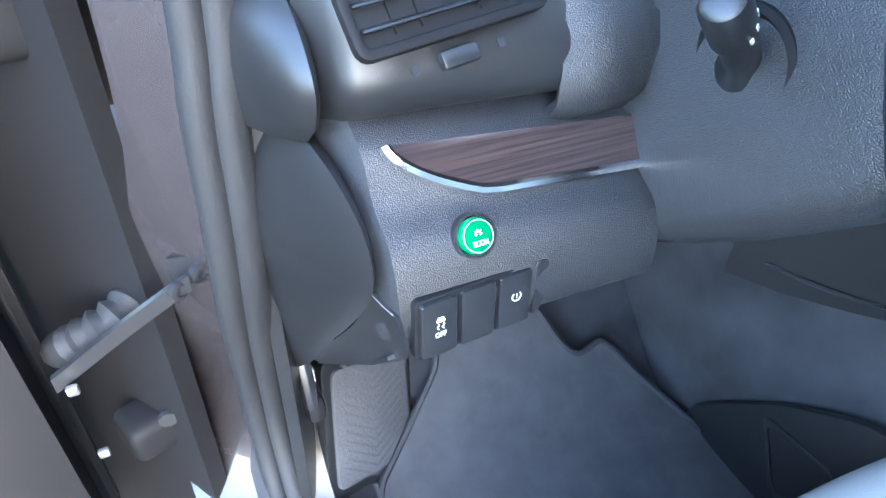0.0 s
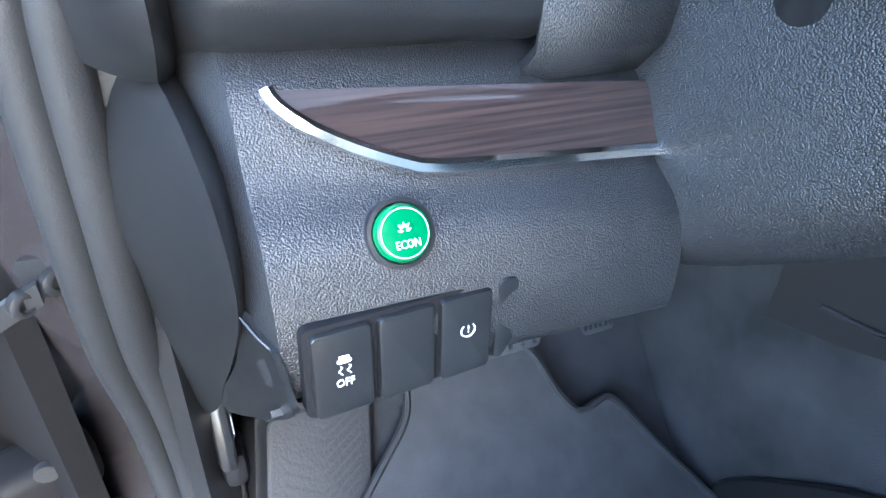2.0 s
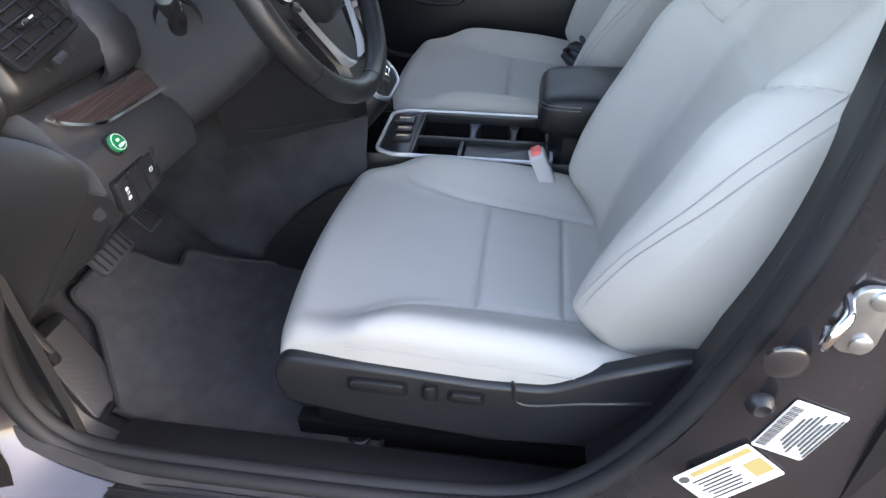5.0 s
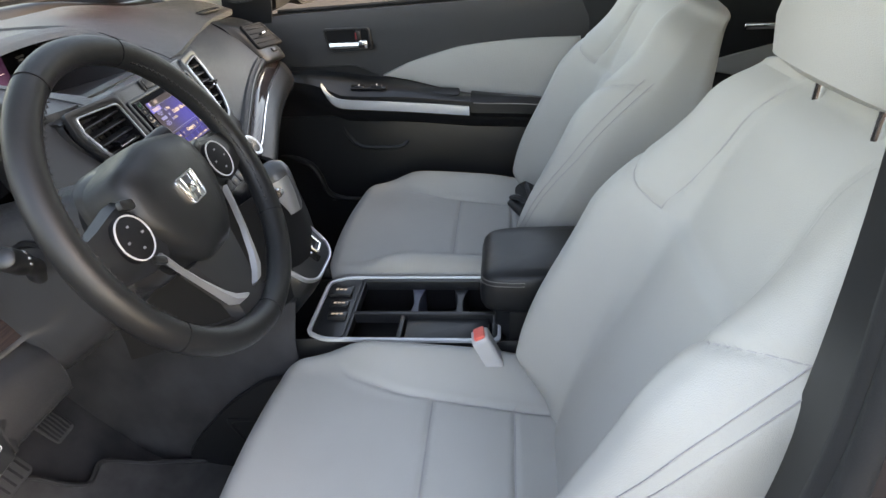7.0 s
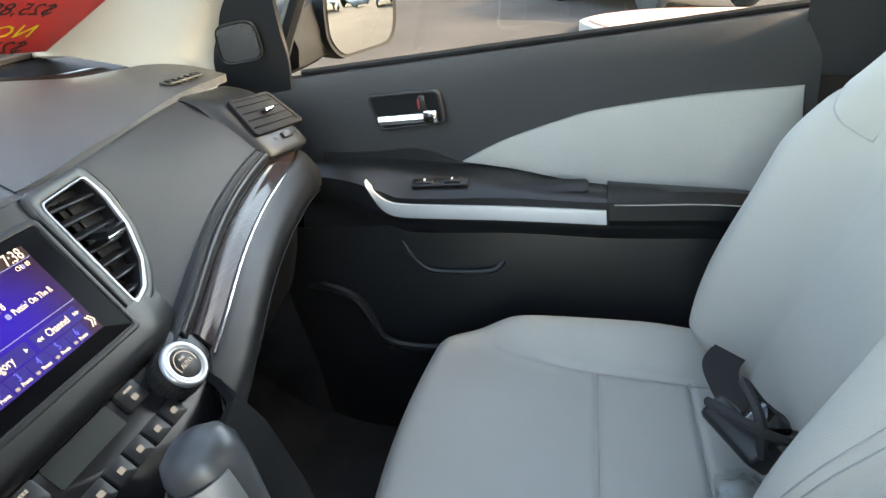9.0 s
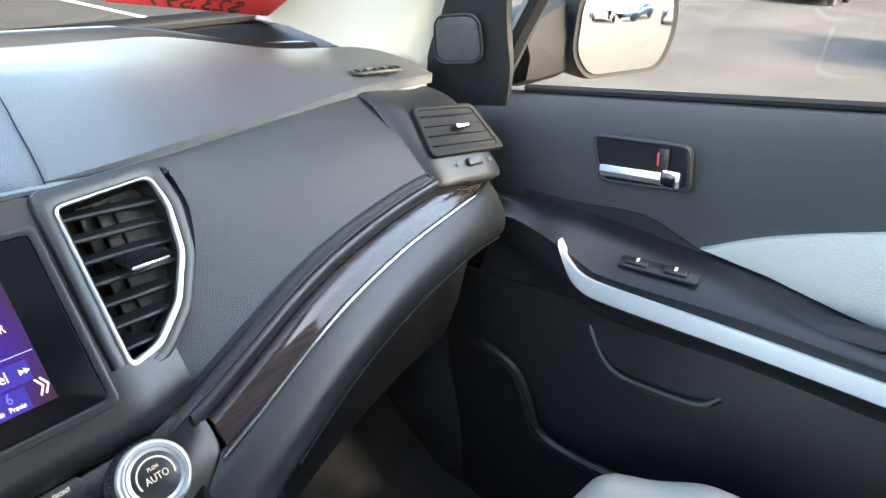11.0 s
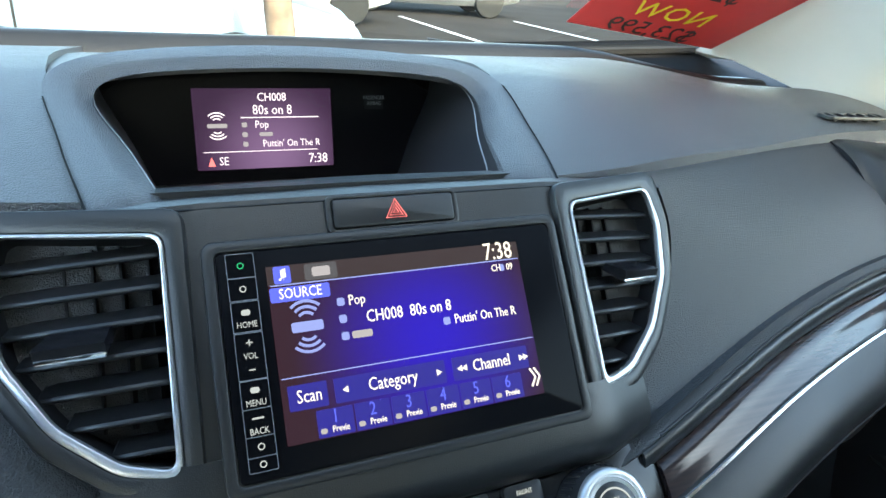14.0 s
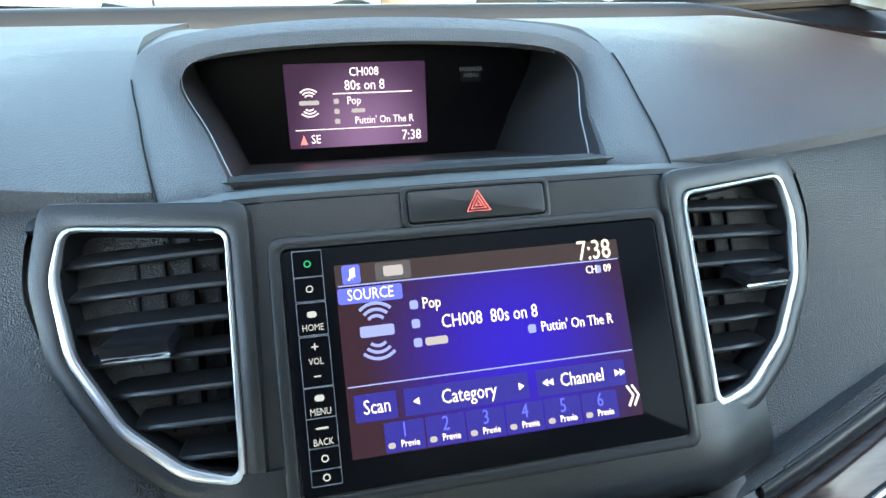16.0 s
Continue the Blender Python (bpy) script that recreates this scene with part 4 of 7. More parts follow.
part("end_cap", flank([(-.650, .17, 1.045), (-.652, .11, 1.005), (-.654, .076, .970), (-.655, .042, .949), (-.655, .026, .927), (-.655, .030, .905), (-.656, .048, .886)],
     [(-.697, .22, 1.04), (-.697, .18, 1.0), (-.697, .15, .97), (-.697, .13, .95), (-.697, .12, .925), (-.697, .12, .905), (-.697, .12, .885)], .006, .010), HARD, dash, "black plastic end cap of the dash")
part("side_cover", flank([(-.698, .22, .877), (-.686, .18, .884), (-.670, .13, .889), (-.656, .052, .885), (-.649, .0, .869), (-.646, -.022, .845), (-.646, -.018, .812), (-.650, .016, .760), (-.655, .058, .705), (-.661, .10, .645), (-.674, .14, .60)],
     [(-.705, .25, .868), (-.701, .215, .868), (-.696, .165, .864), (-.690, .115, .848), (-.688, .092, .818), (-.688, .094, .79), (-.688, .106, .765), (-.688, .120, .725), (-.688, .135, .685), (-.690, .160, .62), (-.694, .185, .575)], .0020, .008), HARD, dash, "removable side cover of the dash")
part("cover_return", loft([[a.lerp(b, t) + Vector((0, .004 * math.sin(math.pi * t), 0)) for t in (0, .25, .5, .75, 1)] for a, b in zip(
     cr([(-.645, -.014, .812), (-.648, .012, .765), (-.652, .040, .728), (-.655, .060, .703), (-.661, .10, .645)], 6),
     cr([(-.637, -.034, .806), (-.634, -.038, .786), (-.634, -.034, .768), (-.646, .045, .690), (-.655, .095, .645)], 6))], thick=.003), HARD, dash)
part("end_backing", box(.004, .17, .36, pose(-.703, .215, .90), .001), DEEP, dash)
part("cover_joint", tube([(-.6455, -.0175, .815), (-.641, -.0265, .810), (-.636, -.0325, .805)], .0006, 5), HARD, dash)
part("knee_underside", loft([[Vector((x, lerp(-.026, .066 - .05 * k, t), lerp(.767, .680 + .055 * k, t) - .008 * math.sin(math.pi * t))) for t in (0, .3, .6, 1)] for x, k in ((-.640, 0), (-.60, .05), (-.57, .2), (-.545, .5), (-.53, .9))], thick=.003), HARD, dash)
part("diagnostic_socket", box(.040, .030, .014, pose(-.500, .02, .752, -12), .004), DEEP, dash)
# instrument binnacle
bin_ = part("instrument_hood", loft([[(-.368 + sx * w, y, z) for sx, w, z in [(-1, .145, .955), (-1, .15, 1.01), (-.92, .15, 1.06), (-.6, .14, 1.088), (0, .14, 1.098), (.55, .12, 1.088), (.85, .12, 1.06), (.93, .12, 1.01), (.93, .12, .955)]]
     for y in (.035, .05, .20)], thick=.012), SOFT, dash, "hood over the instruments")
GA = axes((-.372, .115, 1.010), (1, 0, 0), (0, .35, .94))
part("gauge_panel", prism(rrect(.25, .12, .03), .003, GA), DEEP, bin_)
for x, r in ((-.078, .036), (.0, .044), (.078, .036)):
    g = part("gauge", lathe([(r, .003), (r, .012), (r - .003, .013), (r - .004, .006), (.0002, .006)], 36, at(GA, x, 0)), GLOSSY, bin_, "round dial with a silver rim")
    part("gauge_rim", tube([at(GA, x, 0, .013) @ Vector((px, py, 0)) for px, py in disc(r - .0015, 36)], .0016, 5, True), SILVER, g)
    for j in range(13):
        a_ = radians(225 - j * 22.5)
        part("gauge_tick", box(.0015, .006, .0006, at(GA, x, 0, .0065) @ Matrix.Rotation(a_ - math.pi / 2, 4, 'Z') @ Matrix.Translation((0, r - .009, 0))), WHITE, g)
    part("gauge_needle", box(.0016, r * .75, .001, at(GA, x, 0, .0085) @ Matrix.Rotation(radians(130), 4, 'Z') @ Matrix.Translation((0, r * .3, 0))), RED, g)

# ---- steering column and wheel ----
WC = Vector((-.386, -.203, 1.000))
WM = axes(WC, (1, 0, 0), (0, .438, .899))
col = thing("steering_column", (-.367, .02, .86), "black plastic steering column shroud with stalks", "steering column")


def shroud(z, w, h, drop=0.0, rr=.03):
    return [WM @ Vector((p[0], p[1] - drop, z)) for p in fillet([(-w, -h * 1.1), (w, -h * 1.1), (w * 1.02, -h * .2), (w * .8, h), (-w * .8, h), (-w * 1.02, -h * .2)], rr, 4)]


part("shroud", loft([shroud(-.055, .042, .045), shroud(-.062, .046, .052), shroud(-.10, .047, .068, .008), shroud(-.16, .049, .082, .010), shroud(-.22, .052, .094, .008), shroud(-.27, .056, .100, .006), shroud(-.33, .058, .106, .006)], closed=True, caps=True), SOFT, col, "grained column shroud")
part("column_collar", loft([shroud(-.025, .062, .060), shroud(-.04, .066, .064), shroud(-.058, .066, .064)], closed=True, caps=True), SATIN, col)
for s, tip, base_ in ((-1, (-.490, -.076, .984), (-.428, -.052, .935)), (1, (-.235, -.128, 1.020), (-.322, -.085, .985))):
    a_, b_ = Vector(base_), Vector(tip)
    d_ = (b_ - a_).normalized()
    sm = axes(a_, d_.orthogonal(), d_.cross(d_.orthogonal()))
    st_len = (b_ - a_).length
    st = part("stalk", lathe([(.017, -.012), (.0155, .0), (.0105, .006), (.0095, st_len * .45), (.0105, st_len * .5), (.0125, st_len * .55), (.0125, st_len * .93), (.0105, st_len)], 24, sm), SATIN, col, "control stalk")
    part("stalk_cap", lathe([(.0105, st_len), (.0085, st_len + .0015), (.0002, st_len + .0018)], 24, sm), HARD, st)
    if s < 0:
        part("stalk_socket", lathe([(.036, -.006), (.035, .003), (.031, .0045), (.028, .001), (.016, -.001), (.0002, -.001)], 32, axes((-.4285, -.0525, .9345), (0, -1, 0), (0, 0, 1))), DEEP, st)
    for k in range(5):
        lm = sm @ Matrix.Rotation(radians(-60 + 26 * k if s > 0 else 40 + 26 * k), 4, 'Z') @ Matrix.Translation((.0127, 0, st_len * (.62 + .05 * (k % 3))))
        part("stalk_mark", box(.0006, .0022, .0045, lm), WHITE, st)

wheel = thing("steering_wheel", tuple(WC), "black leather steering wheel with silver lower spoke trim", "steering wheel")
rim = part("rim", tube([WM @ Vector((x, y, .004)) for x, y in disc(.1655, 72)], .0152, 16, True), DARKLEATHER, wheel, "stitched leather rim")
for a0, a1 in ((-32, 62), (118, 212)):
    part("stitching", tube([WM @ Vector(((.1520 + .0016 * (1 if k % 2 else -1)) * math.cos(radians(q)), (.1520 + .0016 * (1 if k % 2 else -1)) * math.sin(radians(q)), .0120)) for k, q in enumerate(span(a0, a1, 70))], .0008, 4), BINDING, rim)
for a_ in (66, 114, 216, 324, 270):
    part("rim_seam", tube([WM @ Vector(((.1655 + .0153 * math.cos(t)) * math.cos(radians(a_)), (.1655 + .0153 * math.cos(t)) * math.sin(radians(a_)), .004 + .0153 * math.sin(t))) for t in span(0, 2 * math.pi, 20)[:-1]], .0007, 4, True), DEEP, rim)
# airbag pad
pad_o = fillet([(-.072, .052), (0, .068), (.072, .052), (.080, .0), (.055, -.048), (.030, -.075), (-.030, -.075), (-.055, -.048), (-.080, .0)], .022, 5)
part("airbag_pad", loft([[WM @ Vector((p[0] * k, p[1] * k, z)) for p in pad_o] for k, z in ((1.0, -.035), (1.0, -.004), (.97, .008), (.85, .017), (.6, .022), (.3, .0235), (.02, .0238))], closed=True, caps=True), DARKLEATHER, wheel, "grained airbag cover")
lg = part("emblem", ring(fillet([(-.020, .0155), (.020, .0155), (.0165, -.0165), (-.0165, -.0165)], .006, 4), fillet([(-.0175, .013), (.0175, .013), (.014, -.014), (-.014, -.014)], .0045, 4), .004, at(WM, 0, 0, .0225), .001), CHROME, wheel, "chrome emblem")
for x in (-.0095, .0095):
    part("emblem_bar", box(.0085, .028, .004, WM @ Matrix.Translation((x, -.0005, .0245)) @ pose(0, 0, 0, 0, 0, -7 if x > 0 else 7), .001), CHROME, lg)
part("emblem_bar", box(.018, .009, .004, at(WM, 0, -.001, .0245), .001), CHROME, lg)
# side spokes with control pods
for s in (-1, 1):
    part("spoke", loft([[WM @ Vector((s * x, y, z)) for y, z in ((.034 * k, -.006), (.028 * k, .004), (0, .008), (-.030 * k, .004), (-.042 * k, -.006))] for x, k in ((.06, 1.0), (.09, 1.0), (.125, .8), (.158, .7))], thick=.01), SATIN, wheel)
    pod = part("control_pod", lathe([(.0235, .004), (.0235, .010), (.021, .012), (.0002, .0125)], 32, at(WM, s * .100, -.002)), DEEP, wheel, "round control pad with silver ring")
    part("pod_ring", tube([at(WM, s * .100, -.002, .0118) @ Vector((x, y, 0)) for x, y in disc(.0225, 36)], .0009, 6, True), BUCKLE, pod)
    for a_ in (0, 90, 180, 270):
        part("pod_mark", box(.0032, .0022, .0006, at(WM, s * .100 + .012 * math.cos(radians(a_)), -.002 + .012 * math.sin(radians(a_)), .0127)), GREYLEGEND, pod)
    part("pod_button", prism(rrect(.018, .010, .003), .006, WM @ Matrix.Translation((s * .078, .025, .006)) @ pose(0, 0, 0, 0, 0, s * 20), .001), HARD, wheel)
    part("pod_button", prism(rrect(.016, .008, .002), .005, WM @ Matrix.Translation((s * .088, -.034, .004)) @ pose(0, 0, 0, 0, 0, s * 35), .001), HARD, wheel)
    # silver edge of the lower spoke
    part("spoke_trim", loft([[WM @ Vector((s * (x + w), y, z)) for w, z in ((-.0022 * q, .002), (-.001 * q, .008), (.001 * q, .009), (.0028 * q, .002))] for x, y, q in
         ((.082, -.030, .8), (.074, -.052, 1.0), (.062, -.078, 1.3), (.046, -.106, 2.6), (.034, -.122, 4.5), (.018, -.132, 5.0))], thick=.004), KNOBSILVER, wheel, "satin silver spoke trim")
part("lower_spoke", loft([[WM @ Vector((x, y, z)) for x, z in ((-w, -.012), (-w * .8, .0), (0, .003), (w * .8, .0), (w, -.012))] for w, y in ((.060, -.065), (.050, -.09), (.038, -.12), (.040, -.156))], thick=.01), SATIN, wheel)
part("hub", lathe([(.055, -.075), (.060, -.03), (.05, -.01)], 28, WM), DEEP, wheel)

# ---- floor, mat, pedals ----
fl_z = curve1([-1.9, -.2, .0, .12, .22, .30, .37], [.30, .30, .305, .345, .435, .525, .63])
tagged(part("floor", loft([[(x, y, fl_z(y) - .024 + (.05 * max(0, (-x - .58) / .06) if x < -.58 else 0)) for x in (-.72, -.66, -.60, -.4, -.15, .15, .4, .60, .70, .78)] for y in span(-1.9, -.2, 8)[:-1] + span(-.2, .38, 40)], thick=.02), FLOORCARPET, None), "charcoal carpeted car floor", "floor", kind="structure")
mat_o = fillet([(-.60, -.30), (-.14, -.30), (-.122, -.06), (-.165, .08), (-.212, .160), (-.230, .176), (-.275, .168), (-.295, .19), (-.315, .235), (-.40, .25), (-.47, .25), (-.475, .21), (-.52, .178), (-.60, .12)], .02, 4)


def drape(outline, lift):
    b = bmesh.new()
    vs = [b.verts.new((p[0], p[1], 0)) for p in outline]
    f = b.faces.new(vs)
    y0, y1 = min(p[1] for p in outline), max(p[1] for p in outline)
    for y in span(y0, y1, 46)[1:-1]:
        bmesh.ops.bisect_plane(b, geom=list(b.verts) + list(b.edges) + list(b.faces), plane_co=(0, y, 0), plane_no=(0, 1, 0))
    bmesh.ops.triangulate(b, faces=list(b.faces))
    for v in b.verts:
        v.co.z = fl_z(v.co.y) + lift
    bmesh.ops.recalc_face_normals(b, faces=b.faces)
    bmesh.ops.solidify(b, geom=list(b.faces), thickness=.006)
    return b


mat_t = thing("floor_mat", (-.37, -.1, .31), "charcoal carpet floor mat with bound edge lying on the floor", "floor mat")
part("carpet_face", drape(mat_o, .016), CARPET, mat_t)
part("binding", tube([(p[0], p[1], fl_z(p[1]) + .018) for p in cr([(x, y, 0) for x, y in mat_o], 2, True)], .0045, 6, True), BINDING, mat_t)
BO = axes((-.556, -.262, fl_z(-.26) + .014), (1, 0, 0), (0, 1, 0))
clip = part("mat_clip", lathe([(.020, 0), (.020, .005), (.017, .007), (.014, .004), (.0002, .004)], 28, BO), SATIN, mat_t, "round mat fixing")
for q in (-.005, 0, .005):
    part("clip_rib", box(.016 - abs(q) * .8, .0022, .004, at(BO, 0, q, .0055), .0008), HARD, clip)
rest = thing("foot_rest", (-.56, .2, .40), "dark grey ribbed foot rest pad", "foot rest")
RM = axes((-.585, .175, .440), (.118, .046, -.051), (-.035, .04, .127))
part("rest_base", prism(rrect(.15, .17, .015), .02, at(RM, 0, 0, -.015), .006), HARD, rest)
rp = part("rest_pad", prism(rrect(.125, .14, .01), .004, at(RM, 0, 0, .005), .002), GREYPAD, rest)
for k in range(12):
    for s in (-1, 1):
        part("rest_rib", box(.055, .003, .0012, RM @ Matrix.Translation((s * .024, -.060 + .011 * k, .0087)) @ pose(0, 0, 0, 0, 0, s * 28)), GREYPAD, rp)
for nm, c, w, h, lab in (("brake_pedal", (-.352, .246, .486), .098, .048, "black rubber brake pedal on its arm"), ("accelerator_pedal", (-.198, .276, .462), .050, .075, "black accelerator pedal hanging on its arm")):
    pt = thing(nm, c, lab, "pedal")
    PM = axes(c, (1, 0, 0), (0, .6, .8))
    face = part("pedal_pad", prism(rrect(w, h, .008), .010, PM, .003), GREYPAD, pt)
    for k in range(6):
        part("pad_groove", box(.004, h * .8, .003, at(PM, -w * .4 + w * .8 * k / 5, 0, .0105), .001), RUBBER, face)
    part("pedal_arm", tube(cr([PM @ Vector((0, 0, -.002)), PM @ Vector((0, .03, -.04)), Vector(c) + Vector((0, .06, .16)), Vector(c) + Vector((0, .06, .28))], 6), .008, 8), DEEP, pt)
rel = thing("bonnet_release", (-.655, .16, .60), "black bonnet release lever on the kick panel", "lever")
part("lever_body", box(.014, .045, .065, pose(-.662, .142, .585, -20), .006), SATIN, rel)
part("lever_mark", box(.001, .012, .016, pose(-.654, .136, .590, -20), .0004), WHITE, rel)
part("lever_cup", box(.020, .05, .030, pose(-.658, .14, .545, -20), .008), DEEP, rel)
tagged(part("kick_panel", loft([[(-.665, y, z) for z in span(.34, .74, 6)] for y in (.38, .25, .16)] + [[(-.69, .11, z) for z in span(.34, .74, 6)]], thick=.012), HARD, None), "black plastic kick panel beside the footwell", "panel", kind="structure")
tagged(part("kick_panel", loft([[(x, y, z) for z in (.29, .6, .98)] for x, y in ((.672, .38), (.676, .26), (.684, .16), (.70, .12))], thick=.012), FLOORCARPET, None), "black kick panel beside the passenger footwell", "panel", kind="structure")

# ---- seats ----
def near(p, line):
    """Distance from a 2D point to a polyline."""
    best = 9.0
    for (ax, ay), (bx, by) in zip(line, line[1:]):
        dx, dy = bx - ax, by - ay
        t = max(0, min(1, ((p[0] - ax) * dx + (p[1] - ay) * dy) / (dx * dx + dy * dy + 1e-12)))
        best = min(best, math.hypot(p[0] - ax - dx * t, p[1] - ay - dy * t))
    return best


SIDE_SEAM = [(p.x, p.y) for p in cr([(.128, -.66, 0), (.134, -.52, 0), (.140, -.43, 0), (.152, -.36, 0), (.176, -.305, 0), (.205, -.280, 0), (.24, -.272, 0)], 6)]
CROSS = [[(-.14, -.437), (.14, -.437)], [(-.134, -.567), (.134, -.567)]]
CUSHION_SEAMS = [SIDE_SEAM, [(-x, y) for x, y in SIDE_SEAM]] + CROSS


def cushion_z(x, y):
    """Height of the cushion's upper face."""
    v = (-.165 - y) / .50
    z = .574 - .036 * max(0, v) ** 1.3 + .006 * math.sin(v * 3)
    w = .245 - .010 * smooth01((y + .32) / .15)
    ax = abs(x)
    inner = .128 + .05 * smooth01((y + .36) / .12)
    z += .044 * smooth01((ax - inner) / .10) * smooth01((-.14 - y) / .17) * (1 - .35 * smooth01((-.5 - y) / .2))
    r = .036
    for d in (w - ax, -.178 - y):
        if d < r:
            q = (r - max(d, 0)) / r
            z -= r * (1 - math.sqrt(max(0, 1 - q * q)))
    g = min(near((x, y), s) for s in CUSHION_SEAMS)
    z -= .0050 * math.exp(-(g / .0046) ** 2) * (1 - smooth01((ax - .175) / .035))
    return z


def bow(x, y):
    """The front edge runs forward in the middle."""
    return .018 * max(0, 1 - (x / .225) ** 2) * smooth01((y + .42) / .24) + .006 * smooth01((y + .36) / .14)


def seat(name, cx, label, power):
    t = thing(name, (cx, -.42, .33), label, "car seat", "front seats")
    xs = sorted(set([round(q, 5) for q in span(-.2, .2, 110)] + [round(s * (.2 + .045 * math.sin(radians(a))), 5) for s in (-1, 1) for a in span(0, 90, 10)]))
    ys = [-.178 - .04 * (1 - math.cos(radians(a))) for a in span(0, 90, 8)] + span(-.225, -.68, 124)
    rows = []
    for y in ys:
        k = 1 - .010 / .245 * smooth01((y + .32) / .15)
        r = [(cx + x * k, y + bow(x * k, y), cushion_z(x * k, y)) for x in xs]
        rows.append([(cx - .243 * k, y, .47), (cx - .247 * k, y, .50)] + r + [(cx + .247 * k, y, .50), (cx + .243 * k, y, .47)])
    front = [[(p[0], p[1] + .003, z) for p in rows[0]] for z in (.46, .485)]
    rows = front + rows
    cush = part("cushion", loft(rows), LEATHER, t, "pale grey leather cushion with raised bolsters")

    def seam_line(line, lift=.0006):
        return [(cx + x, y, cushion_z(x, y) + lift) for x, y in line]
    for s in (-1, 1):
        part("seam", tube(seam_line([(s * x, y) for x, y in SIDE_SEAM if x < .178]), .0009, 5), THREAD, cush)
        dbl = [(s * (.205 + .034 * k / 30), -.275 - .36 * k / 30) for k in range(31)]
        for off in (.0, .006):
            part("stitch_line", tube([(cx + s * (.2462 - off * .25), y, lerp(.573, .548, k / 30) - off * 1.4) for k, (x, y) in enumerate(dbl)], .0009, 4), THREAD, cush)
    for line in CROSS:
        part("seam", tube(seam_line([(x, line[0][1]) for x in span(-.136, .136, 24)]), .0011, 5), THREAD, cush)
    # backrest
    B = axes((cx, -.622, .520), (1, 0, 0), (0, -.375, .927))
    flip = Matrix.Diagonal((1, 1, -1, 1)) if (B @ Vector((0, 0, 1)) - B.translation).y < 0 else ID
    B = B @ flip
    W = curve1([0, .08, .18, .28, .38, .47, .54, .59], [.185, .212, .240, .252, .252, .242, .226, .200])
    vs = [(p.x, p.y) for p in cr([(.108, .0, 0), (.115, .15, 0), (.128, .30, 0), (.147, .395, 0)], 6)]
    yoke = [(.136, .400), (.068, .397), (.0, .396)]
    up = [(p.x, p.y) for p in cr([(.136, .400, 0), (.126, .45, 0), (.114, .53, 0), (.106, .60, 0)], 6)]
    outl = [(p.x, p.y) for p in cr([(.136, .400, 0), (.165, .408, 0), (.200, .430, 0), (.250, .470, 0)], 6)]
    seams = [[(s * x, y) for x, y in q] for s in (-1, 1) for q in (outl, up)]
    soft = [[(s * x, y) for x, y in q] for s in (-1, 1) for q in (yoke, vs)]

    def front_f(a, h):
        w = W(h)
        k = abs(a) / w
        f = .004 * math.cos(a * 12) + .012 * math.exp(-((h - .16) / .11) ** 2)
        f += .088 * smooth01((abs(a) - .095) / .095) * smooth01(h / .08) * (1 - .72 * smooth01((h - .34) / .20))
        f -= .05 * max(0, (k - .80) / .20) ** 2.4
        f -= .022 * max(0, (h - .53) / .06) ** 2
        p = (a, h)
        f -= .010 * smooth01((.128 - abs(a) - .1 * (h - .42)) / .02) * smooth01((h - .392) / .018)
        f -= .0065 * math.exp(-(min(near(p, q) for q in seams) / .0050) ** 2)
        f -= .0045 * math.exp(-(min(near(p, q) for q in soft) / .009) ** 2)
        return f
    secs = []
    for h in span(-.05, .60, 110):
        w = W(h)
        ring_ = [B @ Vector((w * q, h, front_f(w * q, max(h, 0)))) for q in [math.sin(radians(a)) for a in span(-90, 90, 110)]]
        thick = .118 - .034 * smooth01((h - .40) / .19)
        side_f = [front_f(w, max(h, 0))]
        e = side_f[0]
        ring_ += [B @ Vector((w * 1.006, h, lerp(e, -thick, k))) for k in (.12, .3, .5, .7, .88)]
        ring_ += [B @ Vector((w * q, h, -thick - .012 * math.cos(q * 1.4))) for q in span(.97, -.97, 10)]
        ring_ += [B @ Vector((-w * 1.006, h, lerp(-thick, e, k))) for k in (.12, .3, .5, .7, .88)]
        secs.append(ring_)
    cap = [[sum((Vector(p) for p in secs[-1]), Vector()) / len(secs[-1]) * (1 - k) + Vector(p) * k + B.to_3x3() @ Vector((0, .020 * math.sqrt(max(0, 1 - k ** 4)), 0)) for p in secs[-1]] for k in (.985, .95, .88, .7, .4, .02)]
    back = part("backrest", loft(secs + cap, closed=True, caps=True), LEATHER, t, "pale grey leather backrest with side bolsters")
    for q in seams:
        part("seam", tube([B @ Vector((x, h, front_f(x, h) + .001)) for x, h in q if h < .60 and abs(x) < W(h) * .97], .0009, 5), THREAD, back)
    out = -1 if cx < 0 else 1

    def fr_(h):
        return .89 + .075 * smooth01((h - .16) / .24)
    for o_, off in ((1, 0), (1, .028), (-1, 0), (-1, .028)):
        part("stitch_line", tube(cr([B @ Vector((o_ * W(h) * (fr_(h) + off), h, front_f(W(h) * (fr_(h) + off), h) + .0010)) for h in (.06, .10, .15, .20, .25, .30, .35, .40, .44, .47)], 8), .0009, 4), THREAD, back)
    tg = B @ Matrix.Translation((out * .240, .345, -.035))
    part("tag", box(.004, .016, .038, tg @ pose(0, 0, 0, 25), .001), BUCKLE, back, "small grey fabric tag")
    # head restraint
    H = at(B, 0, .705, -.004)
    hr = part("head_restraint", loft([[H @ Vector((w * math.cos(u) * (1 if abs(math.cos(u)) > .2 else 1), y, d * math.sin(u) - .01 * math.cos(2 * u))) for u in span(0, 2 * math.pi, 32)[:-1]]
         for y, w, d in ((-.088, .06, .02), (-.082, .105, .042), (-.05, .128, .055), (0, .134, .060), (.05, .128, .056), (.085, .105, .046), (.10, .06, .025))], closed=True, caps=True), LEATHER, t, "grey leather head restraint")
